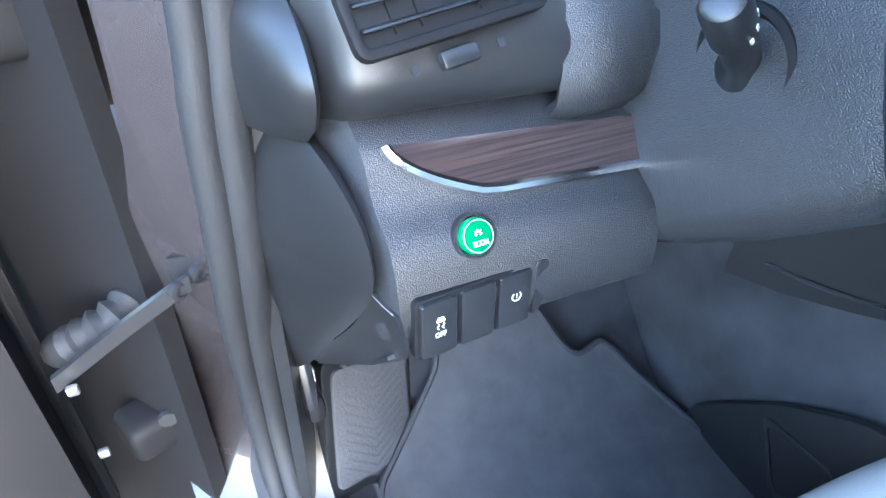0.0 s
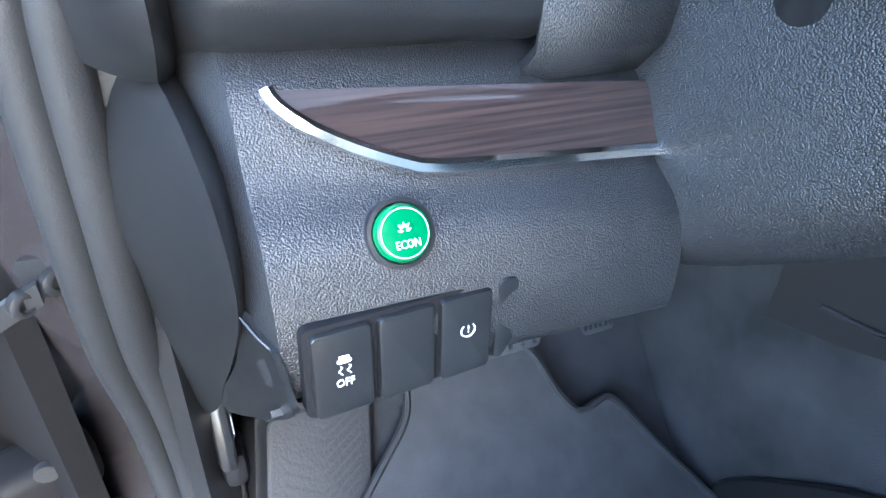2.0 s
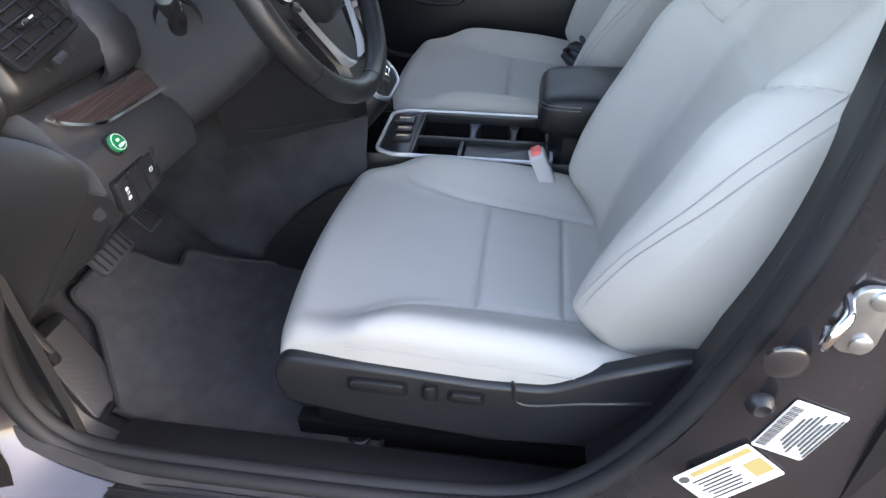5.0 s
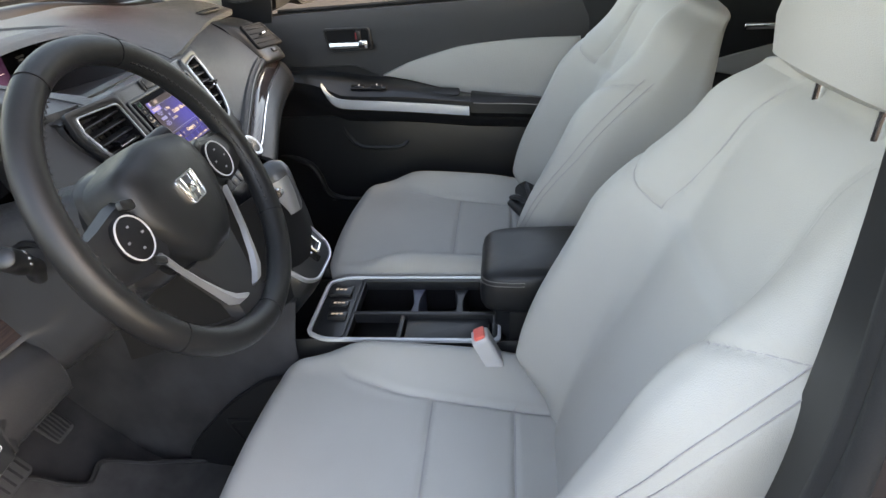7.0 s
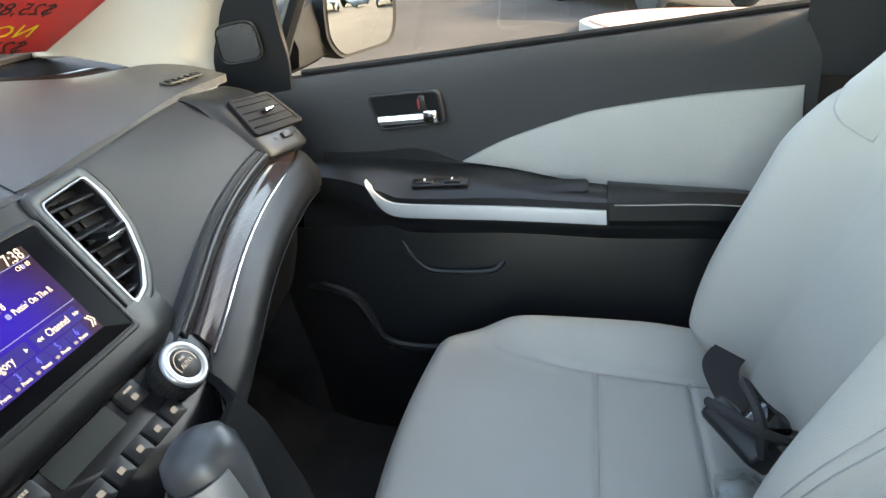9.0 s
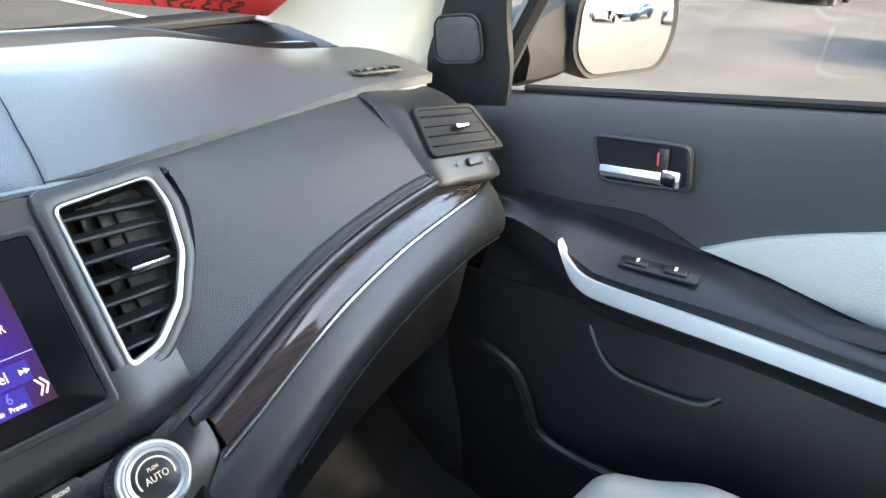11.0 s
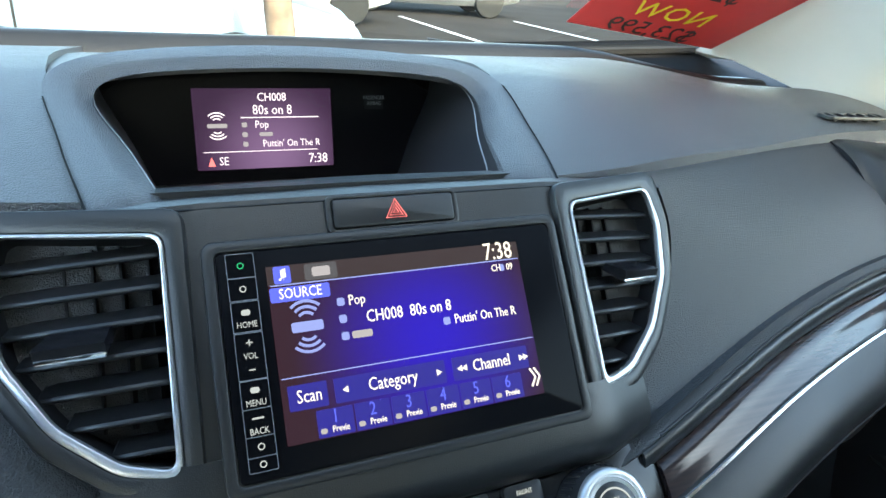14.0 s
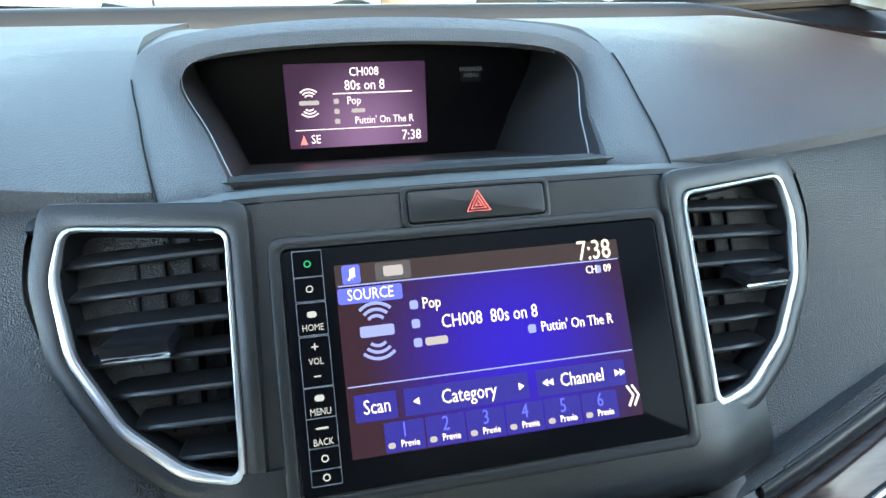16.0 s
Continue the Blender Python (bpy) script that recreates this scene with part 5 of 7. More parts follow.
    for s in (-1, 1):
        part("post", tube([H @ Vector((s * .062, -.125, -.038)), H @ Vector((s * .062, -.06, -.015))], .0062, 12), CHROME, hr)
        part("post_socket", lathe([(.016, -.004), (.017, .004), (.012, .010), (.007, .010)], 20, axes(B @ Vector((s * .062, .617, -.045)), B.to_3x3() @ Vector((1, 0, 0)), B.to_3x3() @ Vector((0, 0, 1))) @ pose(0, 0, 0, 0, 0, 0) @ pose(0, 0, 0, 180 if flip is ID else 0)), BUCKLE, hr)
    # plastic side valances
    for s in (-1, 1):
        pr = [(-.178, .455), (-.165, .485), (-.165, .515), (-.185, .545), (-.30, .543), (-.46, .532), (-.55, .535), (-.62, .575), (-.70, .610), (-.755, .615), (-.765, .56), (-.73, .47), (-.62, .425), (-.48, .415), (-.30, .432)]
        YZs = Matrix(((0, 0, s, cx + s * .232), (1, 0, 0, 0), (0, 1, 0, 0), (0, 0, 0, 1)))
        val = part("valance", prism(fillet(pr, .018, 4), .024, YZs, .009, 3), SATIN, t, "black plastic seat side trim")
        if s == out:
            part("valance_crease", tube(cr([(cx + s * .2565, -.50, .545), (cx + s * .2565, -.515, .505), (cx + s * .2565, -.60, .52), (cx + s * .2565, -.70, .535)], 6), .003, 6), SATIN, val)
        if s == out and power:
            for y, z, w, h in ((-.317, .510, .078, .020), (-.390, .508, .016, .026), (-.440, .506, .044, .017)):
                SMx = axes((cx + s * .2555, y, z), (0, -1 * -s, 0), (0, 0, 1))
                sk = part("seat_switch", prism(rrect(w, h, min(w, h) * .35), .009, at(SMx, 0, 0, -.002), .003), HARD, val, "power seat switch")
                part("switch_well", prism(rrect(w + .008, h + .008, min(w, h) * .4), .0008, at(SMx, 0, 0, .0002)), DEEP, sk)
    part("front_valance", box(.46, .03, .07, pose(cx, -.185, .455), .012), SATIN, t)
    part("seat_base", box(.42, .46, .10, pose(cx, -.43, .40), .01), DEEP, t)
    for s in (-1, 1):
        part("seat_rail", box(.03, .56, .045, pose(cx + s * .19, -.44, .325), .005), DEEP, t)
    return t


driver_seat = seat("driver_seat", -.357, "pale grey leather driver seat with power switches", True)
CAR_FLAT = CAR.copy()
CAR = CAR_FLAT @ Matrix.Translation((0, 0, .012))
passenger_seat = seat("passenger_seat", .362, "pale grey leather front passenger seat", False)
CAR = CAR_FLAT

# ---- centre console ----
con = thing("centre_console", (0, -.4, .34), "black plastic centre console with cup holders and silver rim", "console")
CZ = .588
for s in (-1, 1):
    part("side_panel", loft([[(s * x, y, z) for x, z in ((.112, .31), (.110, .45), (.106, .57), (.100, CZ))] for y in (-.17, -.20, -.40, -.62, -.86)], thick=.006), HARD, con)
CM = axes((0, -.36, CZ), (1, 0, 0), (0, 1, 0))
outer_ = fillet([(-.105, -.185), (.105, -.185), (.105, .13), (.085, .165), (-.085, .165), (-.105, .13)], .016, 4)
inner_ = fillet([(-.098, -.179), (.098, -.179), (.098, .126), (.081, .158), (-.081, .158), (-.098, .126)], .014, 4)
part("silver_rim", ring(outer_, inner_, .006, at(CM, 0, 0, -.001), .0018), SILVER, con, "satin silver rim")
part("switch_plinth", prism(fillet([(-.097, .095), (.097, .095), (.097, .126), (.081, .157), (-.081, .157), (-.097, .126)], .012, 4), .012, at(CM, 0, 0, -.010), .002), SATIN, con)
for x, y, w, h, lab in ((.048, .128, .044, .034, "grey seat heater legend switch"), (.002, .122, .036, .020, ""), (-.034, .118, .036, .020, "")):
    b_ = part("console_switch", prism(rrect(h, w, .003), .007, at(CM, x, y, .002), .0015), HARD, con, lab)
    for q in (-.008, 0, .008):
        part("switch_legend", box(.005, .005, .0006, at(CM, x, y + q, .0093)), DIMTEXT, b_)
# wells: front bin, sliding lid and cup holders
part("divider_rail", prism(rrect(.010, .275, .002), .02, at(CM, -.0205, -.045, -.017), .0015), SATIN, con)
part("edge_rail", prism(rrect(.011, .275, .002), .02, at(CM, .092, -.045, -.017), .0015), SATIN, con)
part("edge_rail", prism(rrect(.006, .275, .002), .02, at(CM, -.095, -.045, -.019), .0015), SATIN, con)
part("rear_rail", prism(rrect(.195, .012, .002), .02, at(CM, 0, -.176, -.018), .0015), SATIN, con)
part("front_rail", prism(rrect(.195, .008, .002), .02, at(CM, 0, .091, -.017), .0015), SATIN, con)
part("well_floor", box(.205, .30, .006, at(CM, 0, -.045, -.075)), DEEP, con)
part("well_wall", ring(rrect(.206, .302, .004), rrect(.196, .29, .004), .07, at(CM, 0, -.042, -.078)), DEEP, con)
part("bin_divider", prism(rrect(.072, .008, .002), .06, at(CM, -.058, -.004, -.060), .0012), SATIN, con)
part("sliding_lid", prism(rrect(.068, .150, .004), .006, at(CM, -.0585, -.088, -.012), .0015), SATIN, con, "ribbed sliding lid")
BLUEGREY = material("blue_grey_plastic", (.055, .06, .085), .4, mottle=.08)
for y in (-.020, -.105):
    pts = []
    for sg in (1, -1):
        a_ = [(.013 * sg * (1 - .62 * math.sin(math.pi * k / 10)), -.048 + .096 * k / 10) for k in range(11)]
        pts += a_ if sg > 0 else list(reversed(a_))
    part("cup_divider", prism([(q + .036, p + y) for p, q in pts], .052, at(CM, 0, 0, -.066), .001), BLUEGREY if y > -.05 else SATIN, con)
arm = thing("armrest", (0, -.67, .60), "black leather centre armrest lid with stitching", "armrest")
AO = fillet([(-.092, -.160), (.092, -.160), (.097, .10), (.088, .158), (-.088, .158), (-.097, .10)], .03, 5)
AM = axes((0, -.668, .640), (1, 0, 0), (0, 1, -.02))
part("armrest_lid", loft([[AM @ Vector((p[0] * k, p[1] * k, z)) for p in AO] for k, z in ((.90, .0), (.965, .006), (.995, .018), (1.0, .034), (.99, .050), (.965, .063), (.925, .071), (.86, .0755), (.7, .078), (.5, .080), (.25, .081), (.02, .081))], closed=True, caps=True), DARKLEATHER, arm, "padded leather lid")
part("armrest_box", loft([[(sx * .085, y, z) for sx, y in ((-1, -.82), (-1, -.56), (-.6, -.535), (.6, -.535), (1, -.56), (1, -.82))] for z in (.34, .58, .645)], closed=True, caps=True), HARD, arm)
for k, z in ((.982, .0565), (.968, .0632)):
    row_ = cr([AM @ Vector((p[0] * k, p[1] * k, z)) for p in AO], 8, True)
    for a_, b_ in zip(row_[::3], row_[1::3]):
        if (a_ - b_).length < .004:
            part("stitch", tube([a_, b_], .0007, 4), THREAD, arm)
buck = thing("belt_buckle", (-.150, -.53, .56), "grey seat belt buckle with a red release button", "belt buckle")
BK = axes((-.146, -.528, .600), (.99, .1, .0), (-.2, .38, .90))
part("buckle_body", prism(rrect(.037, .086, .009), .028, at(BK, 0, 0, -.014), .006, 3), BUCKLE, buck)
part("release_button", box(.028, .016, .019, at(BK, 0, .039, 0), .003), PINKRED, buck, "red release button")
part("buckle_stalk", tube([BK @ Vector((0, -.03, 0)), BK @ Vector((0, -.10, -.01))], .010, 8), DEEP, buck)

# ---- gear selector ----
gear = thing("gear_selector", (0, -.13, .68), "gear lever with silver and black knob on its panel", "gear lever")
GM = axes((.000, -.160, .737), (1, 0, 0), (0, .72, .69))
go = fillet([(-.080, .085), (.080, .085), (.082, -.02), (.072, -.070), (.045, -.088), (-.045, -.088), (-.072, -.070), (-.082, -.02)], .018, 4)
gi = fillet([(-.075, .081), (.075, .081), (.077, -.02), (.067, -.067), (.042, -.083), (-.042, -.083), (-.067, -.067), (-.077, -.02)], .016, 4)
part("panel_rim", ring(go, gi, .008, at(GM, 0, 0, -.003), .002), RINGSILVER, gear, "satin silver panel rim")
part("gear_housing", loft([[GM @ Vector((p[0] * k, p[1] * k, z)) for p in go] for k, z in ((.98, -.001), (1.04, -.008), (1.08, -.03), (1.12, -.09))], closed=True), HARD, gear)
part("gear_panel", prism(gi, .02, at(GM, 0, 0, -.018), .002), SATIN, gear)
part("gate_frame", ring(fillet([(-.002, .070), (.052, .062), (.052, -.060), (.018, -.064), (.018, -.02), (-.002, -.01)], .006, 3), fillet([(.003, .065), (.047, .057), (.047, -.055), (.022, -.058), (.022, -.015), (.003, -.005)], .004, 3), .004, at(GM, 0, 0, .002), .001), CHROME, gear)
part("gate_window", prism(rrect(.020, .10, .003), .001, at(GM, .006, -.02, .0025)), GLOSSY, gear)
part("gate_slot", prism(rrect(.024, .10, .004), .001, at(GM, .034, .0, .0025)), DEEP, gear)
for k in range(5):
    part("gate_letter", box(.004, .006, .0006, at(GM, .006, .015 - .016 * k, .0042)), WHITE if k else RED, gear)
part("lever", tube(cr([GM @ Vector((.034, .035, -.01)), GM @ Vector((.030, .032, .05)), (.012, -.150, .80)], 6), .008, 12), STEEL, gear)
KN = axes((.012, -.160, .838), (1, 0, 0), (0, .35, .94))
kb = part("knob", loft([[KN @ Vector((w * math.cos(u) * 1.0, y, d * math.sin(u))) for u in span(0, 2 * math.pi, 28)[:-1]] for y, w, d in
     ((-.055, .015, .016), (-.045, .020, .021), (-.02, .024, .026), (.005, .029, .030), (.022, .030, .031), (.034, .026, .026), (.041, .015, .015), (.043, .003, .003))], closed=True, caps=True), material("smoked_knob_plastic", (.055, .057, .062), .30, spec=.5, mottle=.05), gear, "rounded dark grey knob")
part("knob_face", loft([[KN @ Vector((-.004 + w * math.cos(u), y, d * math.sin(u))) for u in span(radians(105), radians(285), 16)] for y, w, d in
     ((-.052, .018, .019), (-.04, .0215, .0225), (-.02, .0255, .0275), (.004, .0305, .0315), (.014, .0310, .0320))], thick=.002), KNOBSILVER, kb, "satin silver knob face")
part("shift_button", lathe([(.010, -.004), (.010, .006), (.008, .009), (.0002, .0095)], 20, axes(KN @ Vector((-.029, -.004, .008)), (0, 1, 0), (.1, 0, 1)) @ pose(0, 0, 0, 180)), CHROME, kb, "chrome release button")

# ---- passenger door ----
def sill_z(y):
    return 1.001 + (.085 - y) * .031


pd = thing("passenger_door", (.72, -.3, .45), "closed front passenger door with black trim and pale insert", "car door", "doors")
part("upper_trim", loft([[(x, y, sill_z(y) + z) for x, z in ((.785, -.004), (.765, .006), (.748, .002), (.738, -.016), (.732, -.05), (.732, -.10), (.736, -.16), (.738, -.20))] for y in span(.14, -.765, 20)], thick=.008), SOFT, pd, "grained black upper trim")
DX = Matrix(((0, 0, -1, .740), (1, 0, 0, 0), (0, 1, 0, 0), (0, 0, 0, 1)))
ins = [(p.x, p.y) for p in cr([(-.222, .842, 0), (-.27, .864, 0), (-.314, .880, 0), (-.39, .901, 0), (-.454, .914, 0), (-.60, .925, 0), (-.745, .926, 0)], 4)] + \
      [(p.x, p.y) for p in cr([(-.752, .735, 0), (-.664, .752, 0), (-.52, .776, 0), (-.407, .797, 0), (-.30, .826, 0)], 4)]
part("insert", prism(ins, .014, DX, .005), FABRIC, pd, "pale grey perforated insert")
part("shadow_gap", loft([[(.7355, y, lerp(.868, .842, (.03 - y) / .25) + dz) for dz in (.008 + .018 * smooth01((-y) / .2) * (1 - smooth01((-y - .13) / .11)) - .013 * smooth01((-y - .13) / .11), -.006)] for y in span(.03, -.24, 12)], thick=.004), MATTE, pd)
arm_a = curve1([-.75, -.664, -.407, -.30, -.2, -.05, .10], [.745, .760, .798, .826, .842, .862, .862])
arm_c = curve1([-.76, -.62, -.47, -.30, -.12, -.085, -.03, .10], [.752, .775, .785, .803, .812, .828, .842, .84])
arm_x = curve1([-.76, -.5, -.3, -.12, -.05, .02, .10], [.668, .652, .650, .652, .660, .690, .715])
part("armrest", loft([[(.742, y, arm_a(y)), (.72, y, arm_a(y) - .002), (lerp(arm_x(y), .735, .45), y, lerp(arm_c(y), arm_a(y), .55) + .004), (arm_x(y) + .012, y, arm_c(y) + .008), (arm_x(y), y, arm_c(y)), (arm_x(y) - .001, y, arm_c(y) - .030),
     (arm_x(y) + .012, y, arm_c(y) - .055), (.694, y, arm_c(y) - .085), (.700, y, arm_c(y) - .14)] for y in span(.08, -.765, 34)], thick=.006), HARD, pd, "black moulded armrest")
part("arm_pad", loft([[(.735, y, arm_a(y) + .004), (.70, y, lerp(arm_c(y), arm_a(y), .6) + .014), (arm_x(y) + .010, y, arm_c(y) + .014), (arm_x(y) - .006, y, arm_c(y) + .002), (arm_x(y) - .008, y, arm_c(y) - .026), (arm_x(y) + .004, y, arm_c(y) - .040)] for y in span(-.462, -.765, 12)], thick=.008), DARKLEATHER, pd, "padded armrest with stitching")
part("pad_stitch", tube([(arm_x(y) - .0075, y, arm_c(y) + .000) for y in span(-.47, -.76, 16)], .0010, 4), THREAD, pd)
tr = [(-.070, .838, -.004), (-.076, .826, .0), (-.088, .808, .002), (-.105, .795, .002), (-.13, .789, .002), (-.20, .784, .002), (-.30, .777, .002), (-.40, .768, .002), (-.458, .762, .002)]
part("silver_trim", loft([[(arm_x(y) - o - .001, y, z + h) for h, o in ((.014 * k, -.006), (.012 * k, .003), (-.003 * k, .0050), (-.012 * k, .002), (-.014 * k, -.006))] for (y, z, o_), k in zip([tuple(p) for p in cr(tr, 4)], [.5 + .5 * min(1, q / 9) for q in range(33)])], thick=.003), SILVER, pd, "bright silver armrest trim")
part("switch_plate", prism(rrect(.020, .096, .003), .003, axes((.676, -.192, .8255), (1, 0, .35), (0, 1, .02)), .001), SATIN, pd)
for y in (-.166, -.213):
    part("window_switch", box(.013, .028, .006, axes((.676, y, .829), (1, 0, .35), (0, 1, .02)), .002), HARD, pd)
    part("switch_mark", box(.006, .003, .0008, axes((.676, y, .8325), (1, 0, .35), (0, 1, .02))), WHITE, pd)
part("pull_cup", prism(rrect(.030, .120, .008), .003, axes((.682, -.372, .8065), (1, 0, .42), (0, 1, .06)), .001), MATTE, pd, "recessed door pull")
part("lower_panel", loft([[(.700, y, .745), (.694, y, .70), (.690, y, .64), (.692, y, .56), (.698, y, .46), (.70, y, .36), (.705, y, .25)] for y in (.16, .08, 0, -.2, -.4, -.6, -.765)], thick=.01), HARD, pd)
# flat black sheet on the panel, painted shade of the grip's hollow
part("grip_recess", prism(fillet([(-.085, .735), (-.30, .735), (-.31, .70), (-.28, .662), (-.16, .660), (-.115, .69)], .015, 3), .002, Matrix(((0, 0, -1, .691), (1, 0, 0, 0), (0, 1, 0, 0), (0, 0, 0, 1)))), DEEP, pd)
part("grip_lip", tube(cr([(.690, -.105, .715), (.684, -.118, .692), (.676, -.150, .664), (.674, -.21, .658), (.676, -.262, .659), (.686, -.285, .672)], 6), .0055, 8), SATIN, pd, "satin grip lip")
part("pocket_ridge", tube(cr([(.695, .11, .628), (.672, .05, .632), (.665, .0, .616), (.662, -.025, .58), (.662, -.042, .53), (.662, -.09, .508), (.662, -.19, .503), (.668, -.40, .50), (.68, -.62, .50)], 6), .009, 8), HARD, pd)
part("pocket_face", loft([[(.664, y, .505), (.660, y, .45), (.672, y, .36)] for y in (-.05, -.3, -.65)], thick=.006), HARD, pd)
# another flat black sheet, drawn for the shade inside the door pocket
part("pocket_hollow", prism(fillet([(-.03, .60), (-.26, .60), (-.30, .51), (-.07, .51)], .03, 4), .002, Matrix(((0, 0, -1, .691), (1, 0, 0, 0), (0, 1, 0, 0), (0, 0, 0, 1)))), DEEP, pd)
HB = Matrix(((0, 0, -1, .7225), (-1, 0, 0, -.140), (0, 1, 0, .941), (0, 0, 0, 1)))
hb_o, hb_i = fillet([(-.066, .030), (.060, .030), (.066, -.028), (-.052, -.032)], .012, 4), fillet([(-.060, .025), (.055, .025), (.060, -.023), (-.047, -.027)], .010, 4)
hd = part("door_handle", ring(hb_o, hb_i, .008, at(HB, 0, 0, -.002), .002), SATIN, pd, "inside door handle in a black bezel")
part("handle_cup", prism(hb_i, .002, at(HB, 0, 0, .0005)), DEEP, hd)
part("handle_lever", loft([[HB @ Vector((x, y, z)) for y, z in ((-.004, .004), (-.006, .012), (-.014, .014), (-.021, .010), (-.022, .004))] for x in span(-.048, .030, 6)], thick=.003), CHROME, hd, "chrome lever")
part("handle_root", box(.024, .022, .012, at(HB, .042, -.012, .008), .004), CHROME, hd)
part("lock_tab", box(.012, .030, .010, at(HB, .030, .008, .006), .002), SATIN, hd)
part("lock_flag", box(.0032, .016, .002, at(HB, .0245, .010, .0115), .0005), DARKRED, hd, "red lock flag")
part("door_pane", loft([[(.770 - .10 * k - .02 * k * k, y, lerp(sill_z(y) - .03, 1.42, k)) for k in (0, .33, .66, 1)] for y in span(.10, -.75, 6)]), WINDOW, pd, "clear side window")
part("belt_seal", tube([(.762, y, sill_z(y) + .010) for y in span(.05, -.76, 12)], .0055, 6), RUBBER, pd)
part("window_frame", tube(cr([(.757, .10, 1.01), (.742, .03, 1.12), (.725, -.05, 1.22), (.69, -.25, 1.36), (.665, -.45, 1.43), (.66, -.75, 1.44)], 6), .016, 8), RUBBER, pd)
part("rear_frame", loft([[(.76, -.745, .94), (.74, -.75, 1.1), (.66, -.76, 1.44)], [(.728, -.80, .94), (.708, -.80, 1.1), (.632, -.80, 1.44)], [(.712, -.87, .94), (.690, -.87, 1.1), (.622, -.86, 1.44)]], thick=.012), RUBBER, pd)
sail = part("sail_panel", loft([[tuple(p.lerp(q, t)) for p, q in zip(cr([(.715, .188, .99), (.702, .172, 1.036), (.693, .156, 1.110), (.684, .105, 1.168), (.676, .030, 1.204), (.665, -.06, 1.255)], 4), cr([(.735, .060, .995), (.724, .048, 1.045), (.708, .042, 1.094), (.694, .034, 1.15), (.680, .014, 1.198), (.667, -.07, 1.248)], 4))] for t in (0, .25, .5, .75, 1)], thick=.014), HARD, pd, "black corner panel with tweeter grille")
TW = axes((.684, .112, 1.080), (.12, -.98, 0), (-.22, 0, .97))
part("tweeter_grille", prism(fillet([(-.028, .030), (.036, .034), (.036, -.026), (-.034, -.030)], .020, 5), .006, at(TW, 0, 0, .0), .003), material("tweeter_mesh", (.045, .046, .05), .5, grain=1.0, grain_scale=500, kind="pebble"), sail, "dark mesh tweeter grille")
part("tweeter_rim", tube([at(TW, 0, 0, .004) @ Vector((x, y, 0)) for x, y in fillet([(-.030, .032), (.038, .036), (.038, -.028), (-.036, -.032)], .020, 5)], .0016, 6, True), SATIN, sail)

# rear passenger door and rear bench, seen between the seats
rd = thing("rear_door", (.74, -1.3, .5), "closed rear door with black trim and grey insert", "car door", "doors")
part("rear_trim", loft([[(x, y, sill_z(y) + z) for x, z in ((.785, -.004), (.76, .006), (.738, -.016), (.734, -.10), (.738, -.20), (.735, -.27), (.70, -.29), (.695, -.33), (.71, -.5), (.71, -.66))] for y in span(-.83, -1.75, 10)], thick=.01), HARD, rd)
part("rear_insert", prism([(p.x, p.y) for p in cr([(-1.02, .835, 0), (-1.15, .87, 0), (-1.3, .90, 0), (-1.6, .92, 0)], 4)] + [(-1.6, .80), (-1.15, .81)], .012, at(DX, 0, 0, -.002), .004), FABRIC, rd)
part("rear_silver", tube([(.692, y, .752 + (y + 1.15) * -.02) for y in span(-1.0, -1.45, 8)], .008, 8), SILVER, rd)
part("rear_handle", box(.012, .10, .018, pose(.722, -1.19, .935), .005), CHROME, rd)
part("rear_pane", loft([[(.770 - .10 * k, y, lerp(sill_z(y) - .03, 1.42, k)) for k in (0, .5, 1)] for y in (-.84, -2.0)]), PRIVACY, rd)
bench = thing("rear_bench", (0, -1.45, .4), "grey leather rear bench seat", "bench seat")
part("bench_cushion", box(1.30, .52, .16, pose(0, -1.42, .52, 6), .05, 4), LEATHER, bench)
part("bench_back", box(1.30, .14, .60, pose(0, -1.72, .85, -16), .05, 4), LEATHER, bench)
for x in (-.4, 0, .4):
    part("rear_head_restraint", box(.25, .10, .16, pose(x, -1.83, 1.20, -14), .045, 4), LEATHER, bench)

# ---- pillars, roof, windscreen ----
def F(s, t):
    return Vector((s * lerp(.600, .555, t), lerp(.43, -.48, t), lerp(1.106, 1.487, t) + .03 * math.sin(math.pi * t)))


RE = [Vector(p) for p in cr([(.676, .178, 1.022), (.675, .168, 1.06), (.670, .148, 1.10), (.655, .10, 1.165), (.630, -.08, 1.305), (.60, -.42, 1.462)], 5)]
for s, nm in ((1, "pillar_right"), (-1, "pillar_left")):
    secs = []
    for i, r in enumerate(RE):
        t = i / (len(RE) - 1)
        f = F(1, t)
        mid = (f + r) / 2 + Vector((-.012, .0, .012))
        secs.append([Vector((s * p.x, p.y, p.z)) for p in (f + Vector((.012, .012, -.004)), f, f.lerp(mid, .5) + Vector((-.004, 0, .006)), mid, mid.lerp(r, .5) + Vector((-.006, 0, .003)), r, r + Vector((.014, -.004, -.004)))])
    tagged(part(nm, loft(secs, thick=.012), BEIGE, None), "pale grey windscreen pillar trim", "pillar", kind="structure")
glass_ob = part("windscreen", loft([[((f := F(1, t)).x * k, f.y + .17 * (1 - k * k) * (1 - .5 * t), f.z + .005 - .02 * (1 - k * k) * (1 - t)) for k in span(-1, 1, 16)] for t in span(0, 1, 10)]), WINDSCREEN, None)
glass_ob.visible_shadow = False
tagged(glass_ob, "clear curved windscreen over the dash", "windscreen", kind="structure")
tagged(part("screen_seal", tube([(F(1, 0).x * k, F(1, 0).y + .175 * (1 - k * k), F(1, 0).z - .024 * (1 - k * k) + .003) for k in span(-1, 1, 20)] , .007, 6), RUBBER, None), "black windscreen edge seal", "seal", kind="structure")
